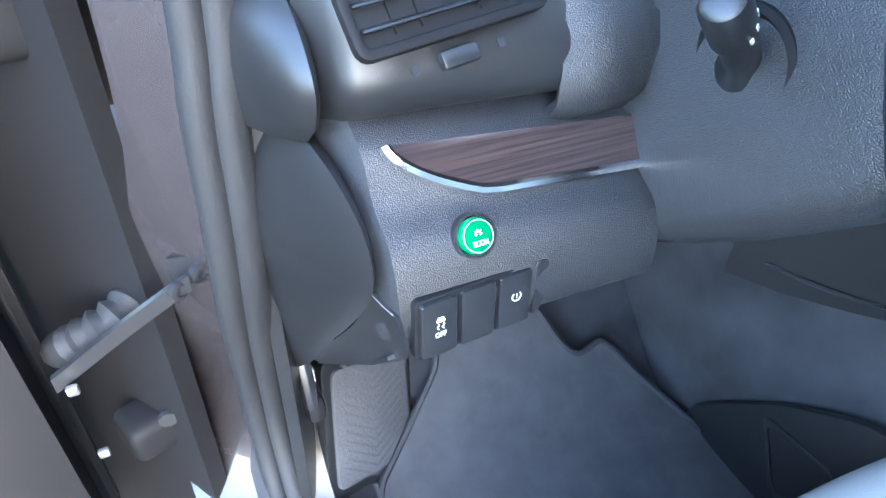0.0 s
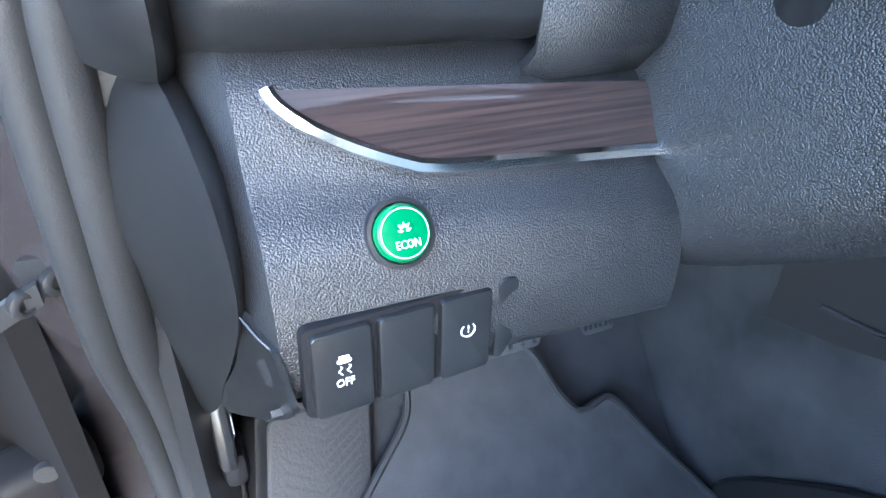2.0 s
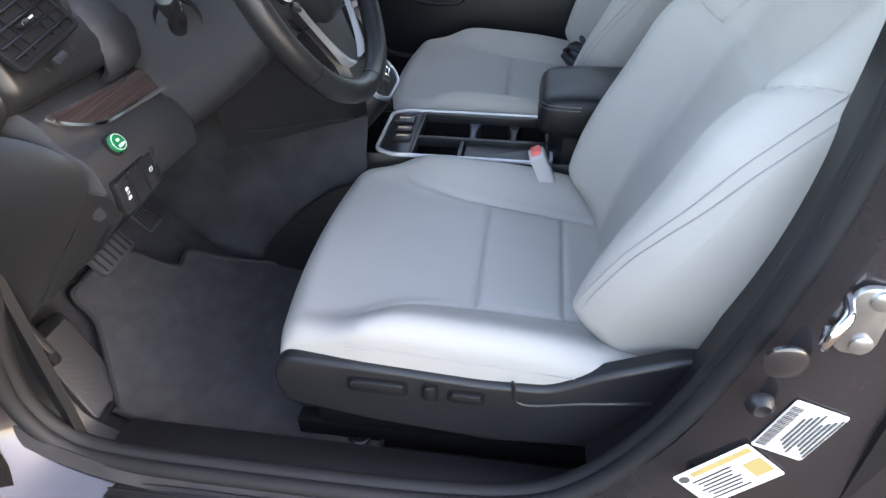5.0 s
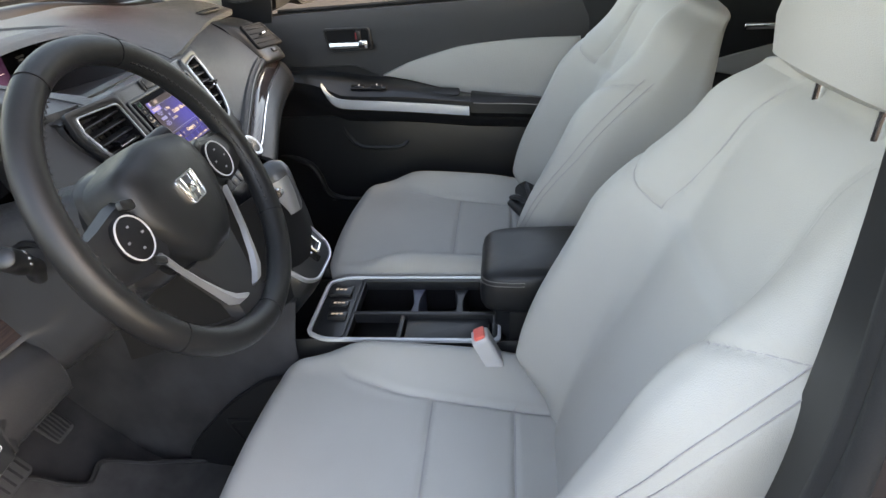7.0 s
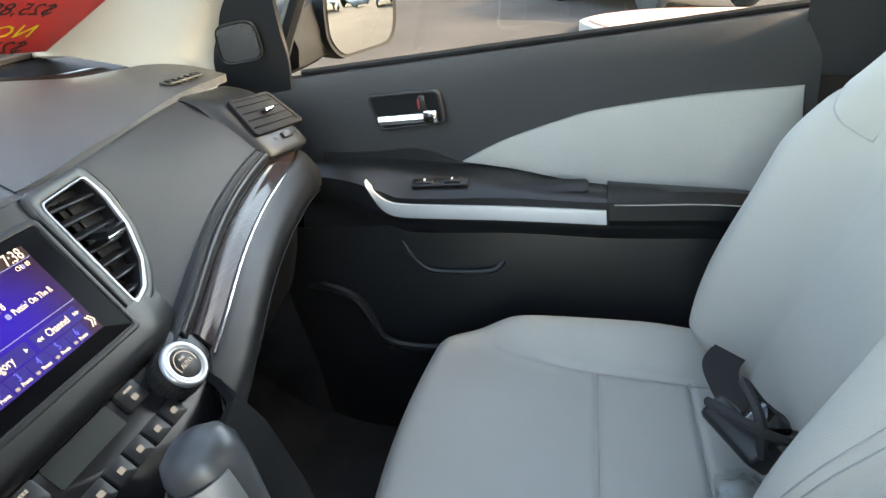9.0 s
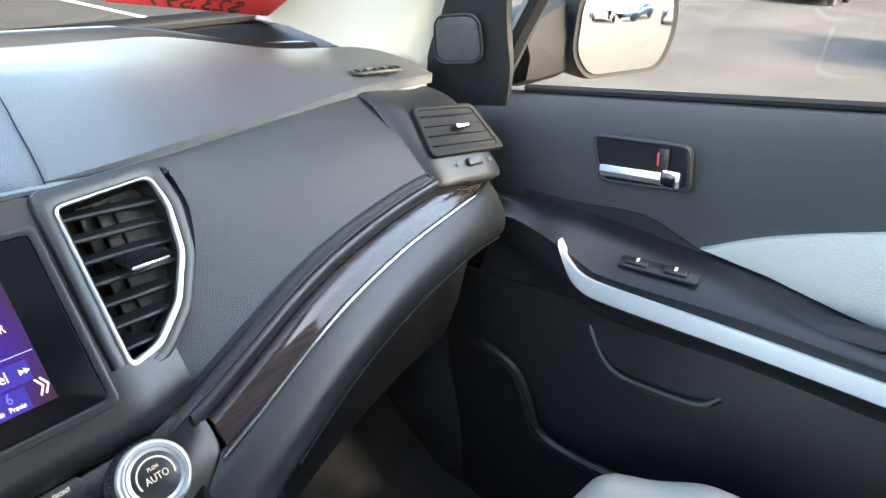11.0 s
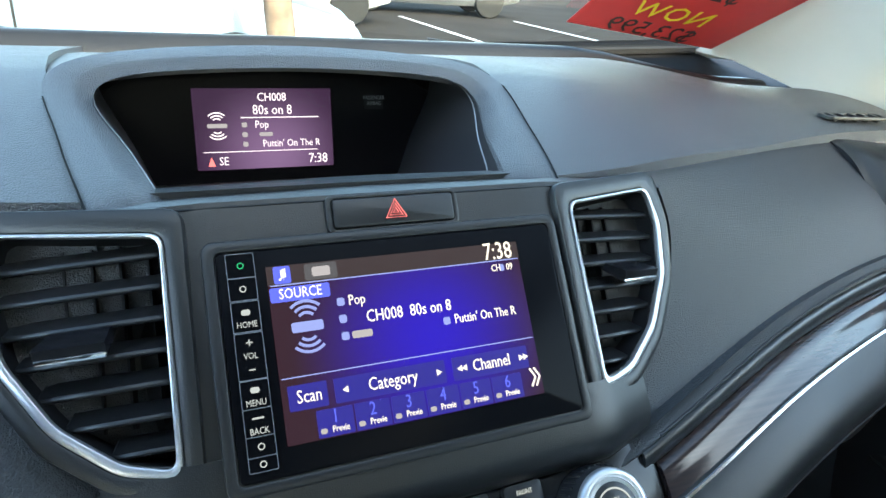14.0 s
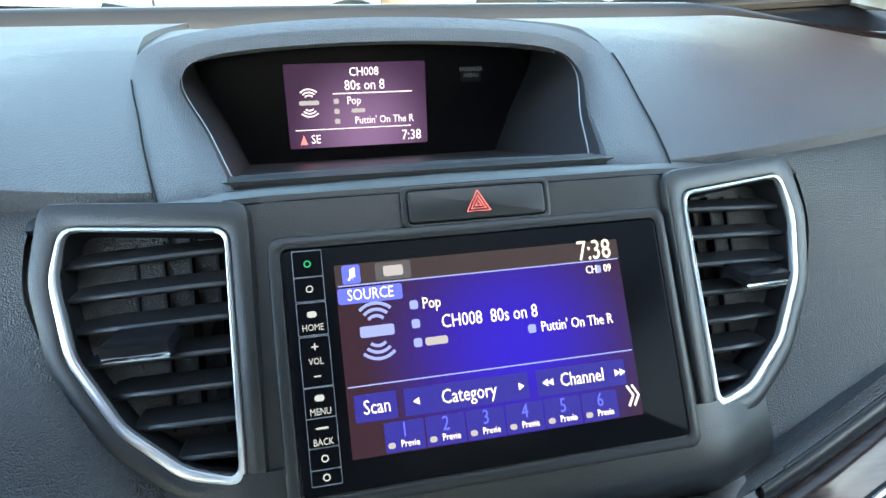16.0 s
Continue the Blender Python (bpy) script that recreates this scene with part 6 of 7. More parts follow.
for ob in bpy.data.objects:
    if ob.name.startswith("door_pane"):
        ob.visible_shadow = True
tagged(part("ceiling", loft([[(x, y, 1.495 - .05 * (abs(x) / .62) ** 3 - .04 * max(0, (-1.2 - y)) ** 2) for x in span(-.64, .64, 10)] for y in span(-.46, -2.1, 8)], thick=.01), BEIGE, None), "pale fabric roof lining", "ceiling", kind="structure")
tagged(part("roof", loft([[(x, y, 1.530 - .05 * (abs(x) / .66) ** 3 - .04 * max(0, (-1.2 - y)) ** 2) for x in span(-.70, .70, 10)] for y in span(-.44, -2.2, 8)], thick=.015), PAINT, None), "dark metallic painted roof", "roof", kind="structure")
tagged(part("tail_wall", loft([[(x, -2.05 + .0 * z, z) for z in (.3, .7, 1.05)] for x in (-.75, 0, .75)], thick=.03), HARD, None), "closed tail of the car", "panel", kind="structure")
tagged(part("quarter_wall", loft([[(s_, y, z) for z in (.30, .7, 1.02)] for y in (-.86, -1.4, -2.1)] if (s_ := -.735) else [], thick=.02), HARD, None), "closed rear door panel on the driver's side", "panel", kind="structure")
for s in (-1, 1):
    tagged(part("rear_pillar", loft([[(s * .735, -2.1, 1.0), (s * .65, -2.05, 1.45)], [(s * .735, -1.80, 1.02), (s * .65, -1.80, 1.45)]], thick=.02), BEIGE, None), "rear roof pillar", "pillar", kind="structure")
    tagged(part("centre_pillar", loft([[(s * .735, -.80, sill_z(-.8) - (.02 if s > 0 else .0)), (s * .70, -.81, 1.2), (s * .64, -.82, 1.46)], [(s * .735, -.90, sill_z(-.9) - .02), (s * .70, -.90, 1.2), (s * .64, -.90, 1.46)]], thick=.012), BEIGE, None), "pale centre pillar trim", "pillar", kind="structure")
tagged(part("wall_right", loft([[(.79, y, z) for z in (.2, .6, .98)] for y in (.5, -.8, -2.1)], thick=.02), PAINT, None), "dark painted outer side of the car", "car body", kind="structure")

for nm, rows in (("rear_window", [[(x, -2.05, 1.04), (x, -1.98, 1.26), (x, -1.90, 1.46)] for x in (-.72, 0, .72)]), ("quarter_window", [[(-.735, y, 1.0), (-.70, y, 1.22), (-.645, y, 1.47)] for y in (-.88, -1.4, -2.06)])):
    tagged(part(nm, loft(rows), PRIVACY, None), "dark tinted rear glass of the car", "window", kind="structure")

for s in (-1, 1):
    tagged(part("roof_rail", loft([[(s * x, y, z - .04 * max(0, -1.2 - y) ** 2) for x, z in ((.705, 1.405), (.70, 1.47), (.66, 1.50), (.60, 1.485), (.615, 1.455), (.665, 1.43))] for y in span(-.40, -2.10, 8)], closed=True), BEIGE, None), "pale roof side rail over the doors", "roof rail", kind="structure")

# nose of the car, beyond the windscreen
nose = thing("bonnet", (0, 1.0, .6), "dark metallic bonnet with black cowl and wipers", "bonnet")
part("cowl", loft([[(x, .44 + .175 * (1 - (x / .6) ** 2), 1.075 - .024 * (1 - (x / .6) ** 2)), (x, .56 + .17 * (1 - (x / .6) ** 2), 1.020), (x, .70 + .12 * (1 - (x / .6) ** 2), .985)] for x in span(-.62, .62, 14)], thick=.01), DEEP, nose)
part("hood_skin", loft([[(x, y, 0.985 - .18 * ((y - .70) / .95) - .10 * (abs(x) / .8) ** 3) for x in span(-.80, .80, 12)] for y in span(.72, 1.6, 8)], thick=.01), PAINT, nose)
part("nose_front", loft([[(x, 1.62 - .1 * (x / .8) ** 2, z) for z in (.78, .6, .3)] for x in span(-.8, .8, 8)], thick=.02), PAINT, nose)
for s in (-1, 1):
    part("wing", loft([[(s * .82, y, z) for z in (.90 - .15 * max(0, y - .6), .7, .3)] for y in span(.42, 1.6, 8)], thick=.02), PAINT, nose)
for x0, x1 in ((.56, .02), (-.06, -.56)):
    wp = part("wiper", tube(cr([(x0, .53 + .1 * (1 - (x0 / .6) ** 2), 1.088), ((x0 + x1) / 2, .545 + .14 * (1 - ((x0 + x1) / 1.2) ** 2), 1.092), (x1, .515 + .15 * (1 - (x1 / .6) ** 2), 1.092)], 8), .007, 8), RUBBER, nose, "black wiper blade")
    part("wiper_arm", tube([(x0, .60, 1.06), ((x0 + x1) / 2, .585 + .14 * (1 - ((x0 + x1) / 1.2) ** 2), 1.100)], .008, 8), SATIN, wp)

# price sticker inside the windscreen
STK = axes((.489, .330, 1.162), (.195, -.028, -.024), (-.036, -.914, .403))
sk = thing("price_sticker", tuple(STK.translation), "red paper price sticker on the windscreen", "sticker")
sp = part("sticker_sheet", prism(rrect(.235, .190, .001), .0006, STK), material("red_paper", (.62, .045, .05), .55, mottle=.06, mottle_scale=30), sk)
PRICEINK = material("black_marker", (.03, .02, .02), .5)
YEL = material("yellow_print", (.80, .68, .04), .5)
lettering("now_text", "NOW", .050, at(STK, -.005, -.030, 0.0004), YEL, sp, True, spread=1.1)
lettering("price_text", "$23,599", .050, at(STK, -.005, -.076, 0.0004), PRICEINK, sp, True)
lettering("was_text", "WAS", .040, at(STK, .0, .075, 0.0004), WHITE, sp, True, spread=1.1)
lettering("price_text", "$25,898", .044, at(STK, -.01, .030, 0.0004), PRICEINK, sp, True)

# ---- driver's door opening ----
body = thing("door_opening", (-.72, -.3, .38), "dark metallic painted door opening of the driver's side", "car body")
part("sill_outer", loft([[(x, y, z) for x, z in ((-.700, .372), (-.715, .378), (-.745, .372), (-.78, .352), (-.815, .325), (-.83, .27), (-.83, .2))] for y in span(.34, -.62, 12)], thick=.01), PAINT, body)
scuff = part("scuff_plate", loft([[(x, y, z + .004) for x, z in ((-.722, .378), (-.748, .373), (-.772, .360))] for y in (.06, -.2, -.56)], thick=.003), SATIN, body, "ribbed black scuff plate")
for k in range(4):
    part("scuff_rib", tube([(-.728 - .011 * k, y, .386 - .004 * k) for y in (.05, -.55)], .0018, 5), SATIN, scuff)
part("sill_trim", loft([[(x, y, z) for x, z in ((-.605, .315), (-.612, .36), (-.622, .385), (-.65, .396), (-.685, .398), (-.703, .392), (-.708, .372))] for y in span(.075, -.60, 10)], thick=.006), HARD, body, "black plastic sill trim")
# front post, curving down into the sill
post = [(.115, 1.15), (.108, 1.0), (.105, .85), (.122, .705), (.158, .60), (.168, .50), (.135, .43), (.06, .392), (.0, .376), (-.05, .362)]
fp = cr([(y, z, 0) for y, z in post], 6)
post_w = curve1([.38, .5, .75, .88, 1.1], [1.0, 1.15, .82, .56, .5])
part("front_post", loft([[(-.712 - d * .85 * post_w(p.y), p.x + d * .85 * post_w(p.y) * smooth01((p.y - .38) / .15), p.y - d * .30 * (1 - smooth01((p.y - .38) / .25))) for d in (0.0, .012, .024, .040, .058, .075, .085)] for p in fp], thick=.008), PAINT, body, "painted front door post")
part("post_trim", loft([[(-.655 - .05 * k, p.x - .02 + .016 * k, p.y - .010 + .0 * k) for k in (0, .5, 1)] for p in fp], thick=.006), HARD, body)
seal_pts = cr([(-.690, .105, 1.2), (-.702, .098, .957), (-.708, .096, .89), (-.711, .098, .807), (-.714, .115, .705), (-.712, .150, .60), (-.711, .160, .50), (-.711, .125, .43), (-.711, .05, .403), (-.709, -.15, .396),
               (-.707, -.38, .398), (-.703, -.52, .412), (-.697, -.60, .455), (-.690, -.67, .55), (-.688, -.722, .68), (-.690, -.750, .80), (-.690, -.765, .90), (-.685, -.775, 1.0), (-.67, -.78, 1.2)], 8)
part("door_seal", tube(seal_pts + [], .0115, 10), RUBBER, body, "black rubber door seal")
part("seal_lip", tube([p + Vector((.0170, -.001, .002)) for p in seal_pts], .0130, 10), RUBBER, body, "soft inner lip of the seal")
# centre post with labels, striker and cap
bp = [(-.600, .430), (-.655, .50), (-.705, .60), (-.735, .72), (-.755, .82), (-.768, .92), (-.775, 1.05), (-.775, 1.20)]
bq = cr([(y, z, 0) for y, z in bp], 5)
part("centre_post", loft([[(-.695 - x_, p.x - d, p.y - e) for x_, d, e in ((0, 0, 0), (.010, .010, .004), (.022, .020, .010), (.030, .035, .022), (.031, .07, .05), (.031, .12, .09), (.045, .16, .12), (.075, .20, .16), (.08, .26, .22))] for p in bq], thick=.008), PAINT, body, "painted centre door post")
part("sill_end", loft([[(x, y, z) for x, z in ((-.70, .385), (-.73, .375), (-.78, .345), (-.82, .31), (-.83, .22))] for y in (-.60, -.80, -1.1)], thick=.01), PAINT, body)
part("post_inner", loft([[(-.60 - .095 * k, p.x - .012 + .0 * k, p.y - .0) for k in (0, .5, 1)] for p in bq], thick=.006), HARD, body)


def sticker(name, a, b, c, w, h, lab):
    st_ = thing(name, a, lab, "label")
    m = axes(a, b, c)
    part("paper", prism(rrect(w, h, .003), .0008, m, 0), PAPER, st_)
    return st_, m


LX = -.7285
l1, m1 = sticker("tyre_label", (LX, -.742, .560), (0, -.640, .768), (0, .768, .640), .096, .066, "white tyre label with ochre header on the post")
m1 = m1 if (m1.to_3x3() @ Vector((0, 0, 1))).x < 0 else m1 @ Matrix.Diagonal((1, 1, -1, 1))
l2, m2 = sticker("certification_label", (LX, -.7905, .645), (0, -.31, .95), (0, -.90, -.43), .078, .058, "white certification label with bar code on the post")
m2 = m2 if (m2.to_3x3() @ Vector((0, 0, 1))).x < 0 else m2 @ Matrix.Diagonal((1, 1, -1, 1))
plate("header", .074, .008, m1, YELLOWINK, l1, .008, .024, .001)
plate("side_block", .022, .026, m1, YELLOWINK, l1, .034, -.006, .001)
part("round_mark", lathe([(.006, .0), (.006, .0012), (.004, .0013)], 20, at(m1, -.040, .022)), INK, l1)
for k in range(7):
    plate("print_bar", .050 - .006 * (k % 3), .0026, m1, INK, l1, -.012, .012 - .006 * k, .001, .0005)
for k in range(8):
    plate("print_bar", .066 - .009 * (k * 5 % 4), .0022, m2, INK, l2, 0, .026 - .0048 * k, .001, .0005)
for k in range(26):
    plate("code_bar", .0011 if k % 3 else .0018, .012, m2, INK, l2, -.032 + .0025 * k, -.022, .001, .0003)
strk = thing("door_striker", (-.74, -.79, .80), "bare metal door striker loop on its plate", "striker")
part("striker_plate", prism(rrect(.036, .075, .014), .006, axes((-.727, -.796, .80), (0, -1, 0), (0, -.25, 1)) @ Matrix.Diagonal((1, 1, 1, 1)), .002), STEEL, strk)
part("striker_loop", tube(cr([(-.728, -.776, .822), (-.752, -.768, .822), (-.762, -.758, .812), (-.762, -.754, .798), (-.752, -.760, .787), (-.728, -.772, .784)], 5), .0048, 10), CHROME, strk)
for z in (.826, .775):
    part("striker_bolt", lathe([(.010, 0), (.010, .004), (.006, .006), (.0002, .006)], 16, axes((-.732, -.80, z), (0, 1, 0), (0, 0, 1)) @ pose(0, 0, 0, 180)), STEEL, strk)
part("post_cap", lathe([(.020, 0), (.020, .004), (.017, .006), (.0002, .007)], 28, axes((-.728, -.748, .742), (0, 0, 1), (0, 1, 0))), PAINT, body, "round painted plug")
part("post_plug", lathe([(.014, 0), (.013, .007), (.008, .012), (.004, .010), (.0002, .010)], 24, axes((-.728, -.742, .682), (0, 0, 1), (0, 1, 0))), SATIN, body, "black rubber stop")
# door check strap on the front post
chk = thing("door_check", (-.735, .15, .75), "black steel door check strap bolted to the post", "door check")
part("check_bracket", prism(rrect(.046, .026, .008), .005, axes((-.733, .134, .750), (-.75, .5, -.25), (0, 0, 1)), .002), SATIN, chk)
part("check_strap", loft([[Vector(p) + Vector((0, 0, h)) + Vector((.0, o, 0)) for h, o in ((-.0075, 0), (-.0075, -.005), (.0075, -.005), (.0075, 0))] for p in cr([(-.738, .126, .748), (-.762, .126, .736), (-.800, .130, .712), (-.850, .13, .682)], 5)], closed=True, caps=True), SATIN, chk)
for bx, by, bz in ((-.7315, .130, .751), (-.749, .124, .744)):
    part("check_bolt", lathe([(.0085, 0), (.0085, .005), (.0062, .0065), (.0045, .0065), (.004, .004), (.0002, .004)], 16, axes((bx, by, bz), (.8, .6, 0), (0, 0, 1))), SATIN, chk)
# opened driver's door
dd = thing("driver_door", (-.84, .20, .5), "opened driver door, dark inner shell with black seal", "car door", "doors")
DM = axes((-.880, .20, .35), (-.985, -.17, 0), (0, 0, 1))
# shell of body-coloured metal; its shade is put into the deep black
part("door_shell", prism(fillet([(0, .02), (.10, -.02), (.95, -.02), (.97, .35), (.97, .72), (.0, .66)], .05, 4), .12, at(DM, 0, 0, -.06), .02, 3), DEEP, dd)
part("door_trim", prism(fillet([(.03, .05), (.93, .03), (.94, .68), (.03, .63)], .05, 4), .05, at(DM, 0, 0, .055), .02, 3), MATTE, dd)
part("door_edge_seal", tube([at(DM, -.004, 0, .03) @ Vector((0, v, 0)) for v in span(.04, .66, 8)], .012, 8), RUBBER, dd)
part("window_sash", loft([[DM @ Vector((u, v, z)) for z in (-.01, .02)] for u, v in ((.03, .66), (.10, .82), (.30, .98), (.60, 1.06), (.92, 1.06), (.95, .70))], thick=.02), RUBBER, dd)
pane_ = part("door_glass", prism([(.03, .66), (.11, .81), (.31, .97), (.60, 1.05), (.91, 1.05), (.94, .70)], .004, at(DM, 0, 0, .0)), WINDOW, dd)
pane_.visible_shadow = False
for z in (.52, .93):
    part("hinge", box(.075, .05, .05, pose(-.80, .205, z, 0, 0, 20), .012, 3), DEEP, dd, "dark door hinge")
    part("hinge_bolt", lathe([(.009, 0), (.009, .006), (.0002, .006)], 12, axes((-.79, .178, z + .03), (1, 0, 0), (0, 0, 1))), RUBBER, dd)
part("wiring_boot", tube(cr([(-.77, .20, .70), (-.80, .17, .695), (-.835, .17, .68), (-.85, .19, .66)], 6), .016, 12, taper=lambda t: 1 + .14 * math.sin(t * 60)), RUBBER, dd, "ribbed rubber wiring boot")
for z in (.60, .68):
    part("grease_nut", box(.009, .006, .009, pose(-.838, .118, z), .002), STEEL, dd)
# added black sheet that stands in for the shade in the hinge gap
tagged(part("hinge_pillar", loft([[(-.772, .155, z), (-.83, .24, z), (-.90, .30, z)] for z in (.25, .6, 1.05)], thick=.02), DEEP, None), "added black sheet for the shaded hinge gap behind the front post", "panel", kind="structure")

# ---- outside mirror ----
mir = thing("door_mirror", (.88, .08, 1.05), "dark painted door mirror on the passenger door", "mirror")
MM = axes((.958, -.004, 1.078), (.905, -.42, 0), (0, -.076, 1))
if (MM.to_3x3() @ Vector((0, 0, 1))).y > 0:
    MM = MM @ Matrix.Diagonal((-1, 1, -1, 1))
mo = fillet([(-.092, .062), (.092, .066), (.106, .0), (.084, -.064), (-.068, -.068), (-.098, -.03)], .034, 5)
part("mirror_pane", loft([[MM @ Vector((p[0] * k, p[1] * k, .009 - ((p[0] * k) ** 2 + (p[1] * k) ** 2) / 2.8)) for p in mo] for k in (.93, .8, .65, .5, .35, .2, .1, .01)], closed=True, caps=True), MIRROR, mir, "convex mirror glass")
part("mirror_housing", loft([[MM @ Vector((p[0] * k, p[1] * k, z)) for p in mo] for k, z in ((.95, .004), (1.03, .006), (1.07, -.01), (1.06, -.05), (.95, -.085), (.65, -.105), (.1, -.112))], closed=True, caps=True), DEEP, mir, "near-black mirror housing")
part("mirror_arm", loft([[Vector(c) + Vector((0, y, z * k)) for y, z in ((-.028, -.040), (.0, -.052), (.045, -.045), (.055, .0), (.045, .045), (.0, .054), (-.026, .042), (-.034, .0))] for c, k in (((.772, .085, 1.050), .75), ((.80, .085, 1.056), .95), ((.84, .082, 1.064), 1.1), ((.89, .075, 1.072), 1.2), ((.93, .068, 1.076), 1.1))], closed=True, caps=True), DEEP, mir, "black mirror body")

# ---- loose things on the passenger seat ----
camt = thing("compact_camera", (.318, -.60, .60), "black camera with its strap lying on the seat", "camera")
C0 = axes((.318, -.598, .628), (.8, .5, .2), (-.4, .5, .75))
part("camera_body", box(.085, .055, .035, C0, .008, 3), SATIN, camt)
part("camera_lens", lathe([(.026, 0), (.026, .02), (.023, .028), (.018, .028), (.016, .024), (.0002, .024)], 24, at(C0, -.008, 0, .016)), GLOSSY, camt)
part("camera_strap", tube(cr([C0 @ Vector((-.04, .02, 0)), C0 @ Vector((-.02, .05, .03)), C0 @ Vector((.03, .03, .045)), C0 @ Vector((.02, -.03, .04)), C0 @ Vector((-.03, -.02, .045)), C0 @ Vector((-.045, .03, .03)), C0 @ Vector((.0, .055, .01)), C0 @ Vector((.045, .02, 0))], 6), .006, 6), BINDING, camt)
belt = thing("seat_belt", (.45, -.60, .62), "black seat belt webbing with its tongue on the passenger seat", "seat belt")
part("webbing", loft([[Vector(p) + Vector((w * .3, w, w * .2)) for w in (-.022, .022)] for p in cr([(.565, -.70, .60), (.52, -.64, .615), (.46, -.60, .622), (.39, -.60, .625), (.345, -.61, .63)], 6)], thick=.0015), BINDING, belt)
bag = bmesh.new()
bmesh.ops.create_icosphere(bag, subdivisions=4, radius=.05)
for v in bag.verts:
    q = noise.noise(v.co * 45) * .35 + noise.noise(v.co * 110) * .22
    v.co = Vector((v.co.x * 1.2, v.co.y * .9, max(v.co.z * .5, -.012))) * (1 + q)
bag.transform(Matrix.Translation((.235, -.600, .585)))
PLASTIC = glass("clear_plastic_film", (.93, .94, .95))
solid_ = part("plastic_wrap", bag, PLASTIC, None, "", 60)
tagged(solid_, "crumpled clear plastic wrap on the seat", "wrapper")

# ---- outside: the car park, in the ground's own frame ----
part, thing = _part, _thing
ASPHALT = material("asphalt", (.046, .041, .037), .95, grain=.9, grain_scale=60, mottle=.25, mottle_scale=.6, spec=.04)
KERB = material("concrete_kerb", (.20, .185, .17), .85, grain=.6, grain_scale=80, mottle=.2, mottle_scale=3)
GRAVEL = material("reddish_gravel", (.40, .23, .18), .9, grain=1.0, grain_scale=40, mottle=.4, mottle_scale=25)
BARK = material("tree_bark", (.24, .17, .12), .9, grain=1.0, grain_scale=30, mottle=.4, mottle_scale=12)
LEAF = material("foliage", (.06, .09, .03), .7, mottle=.4, mottle_scale=3)
TYRE = material("tyre_rubber", (.02, .02, .02), .8, mottle=.2)
RIMM = material("alloy_rim", (.45, .45, .46), .3, metal=.8)
CARGLASS = material("dark_car_glass", (.02, .025, .03), .06, coat=.4, mottle=.02, rough_var=.02)
LAMPRED = material("tail_lamp", (.45, .02, .02), .2, coat=.5)
STUCCO = material("pale_stucco", (.62, .52, .42), .9, grain=.4, grain_scale=20, mottle=.1, mottle_scale=1)

tagged(part("ground", loft([[(x, y, 0) for x in (-2500, -40, 40, 2500)] for y in (-2500, -40, 40, 2500)]), ASPHALT, None, "", 0), "dark asphalt of a car park", "ground", kind="structure")
for k in range(9):
    tagged(part("parking_line", box(.10, 5.0, .006, pose(-9 + 2.7 * k, 10.4, .003)), WHITE, None, "", 0), "white painted parking line", "parking line", "parking lines", kind="structure")


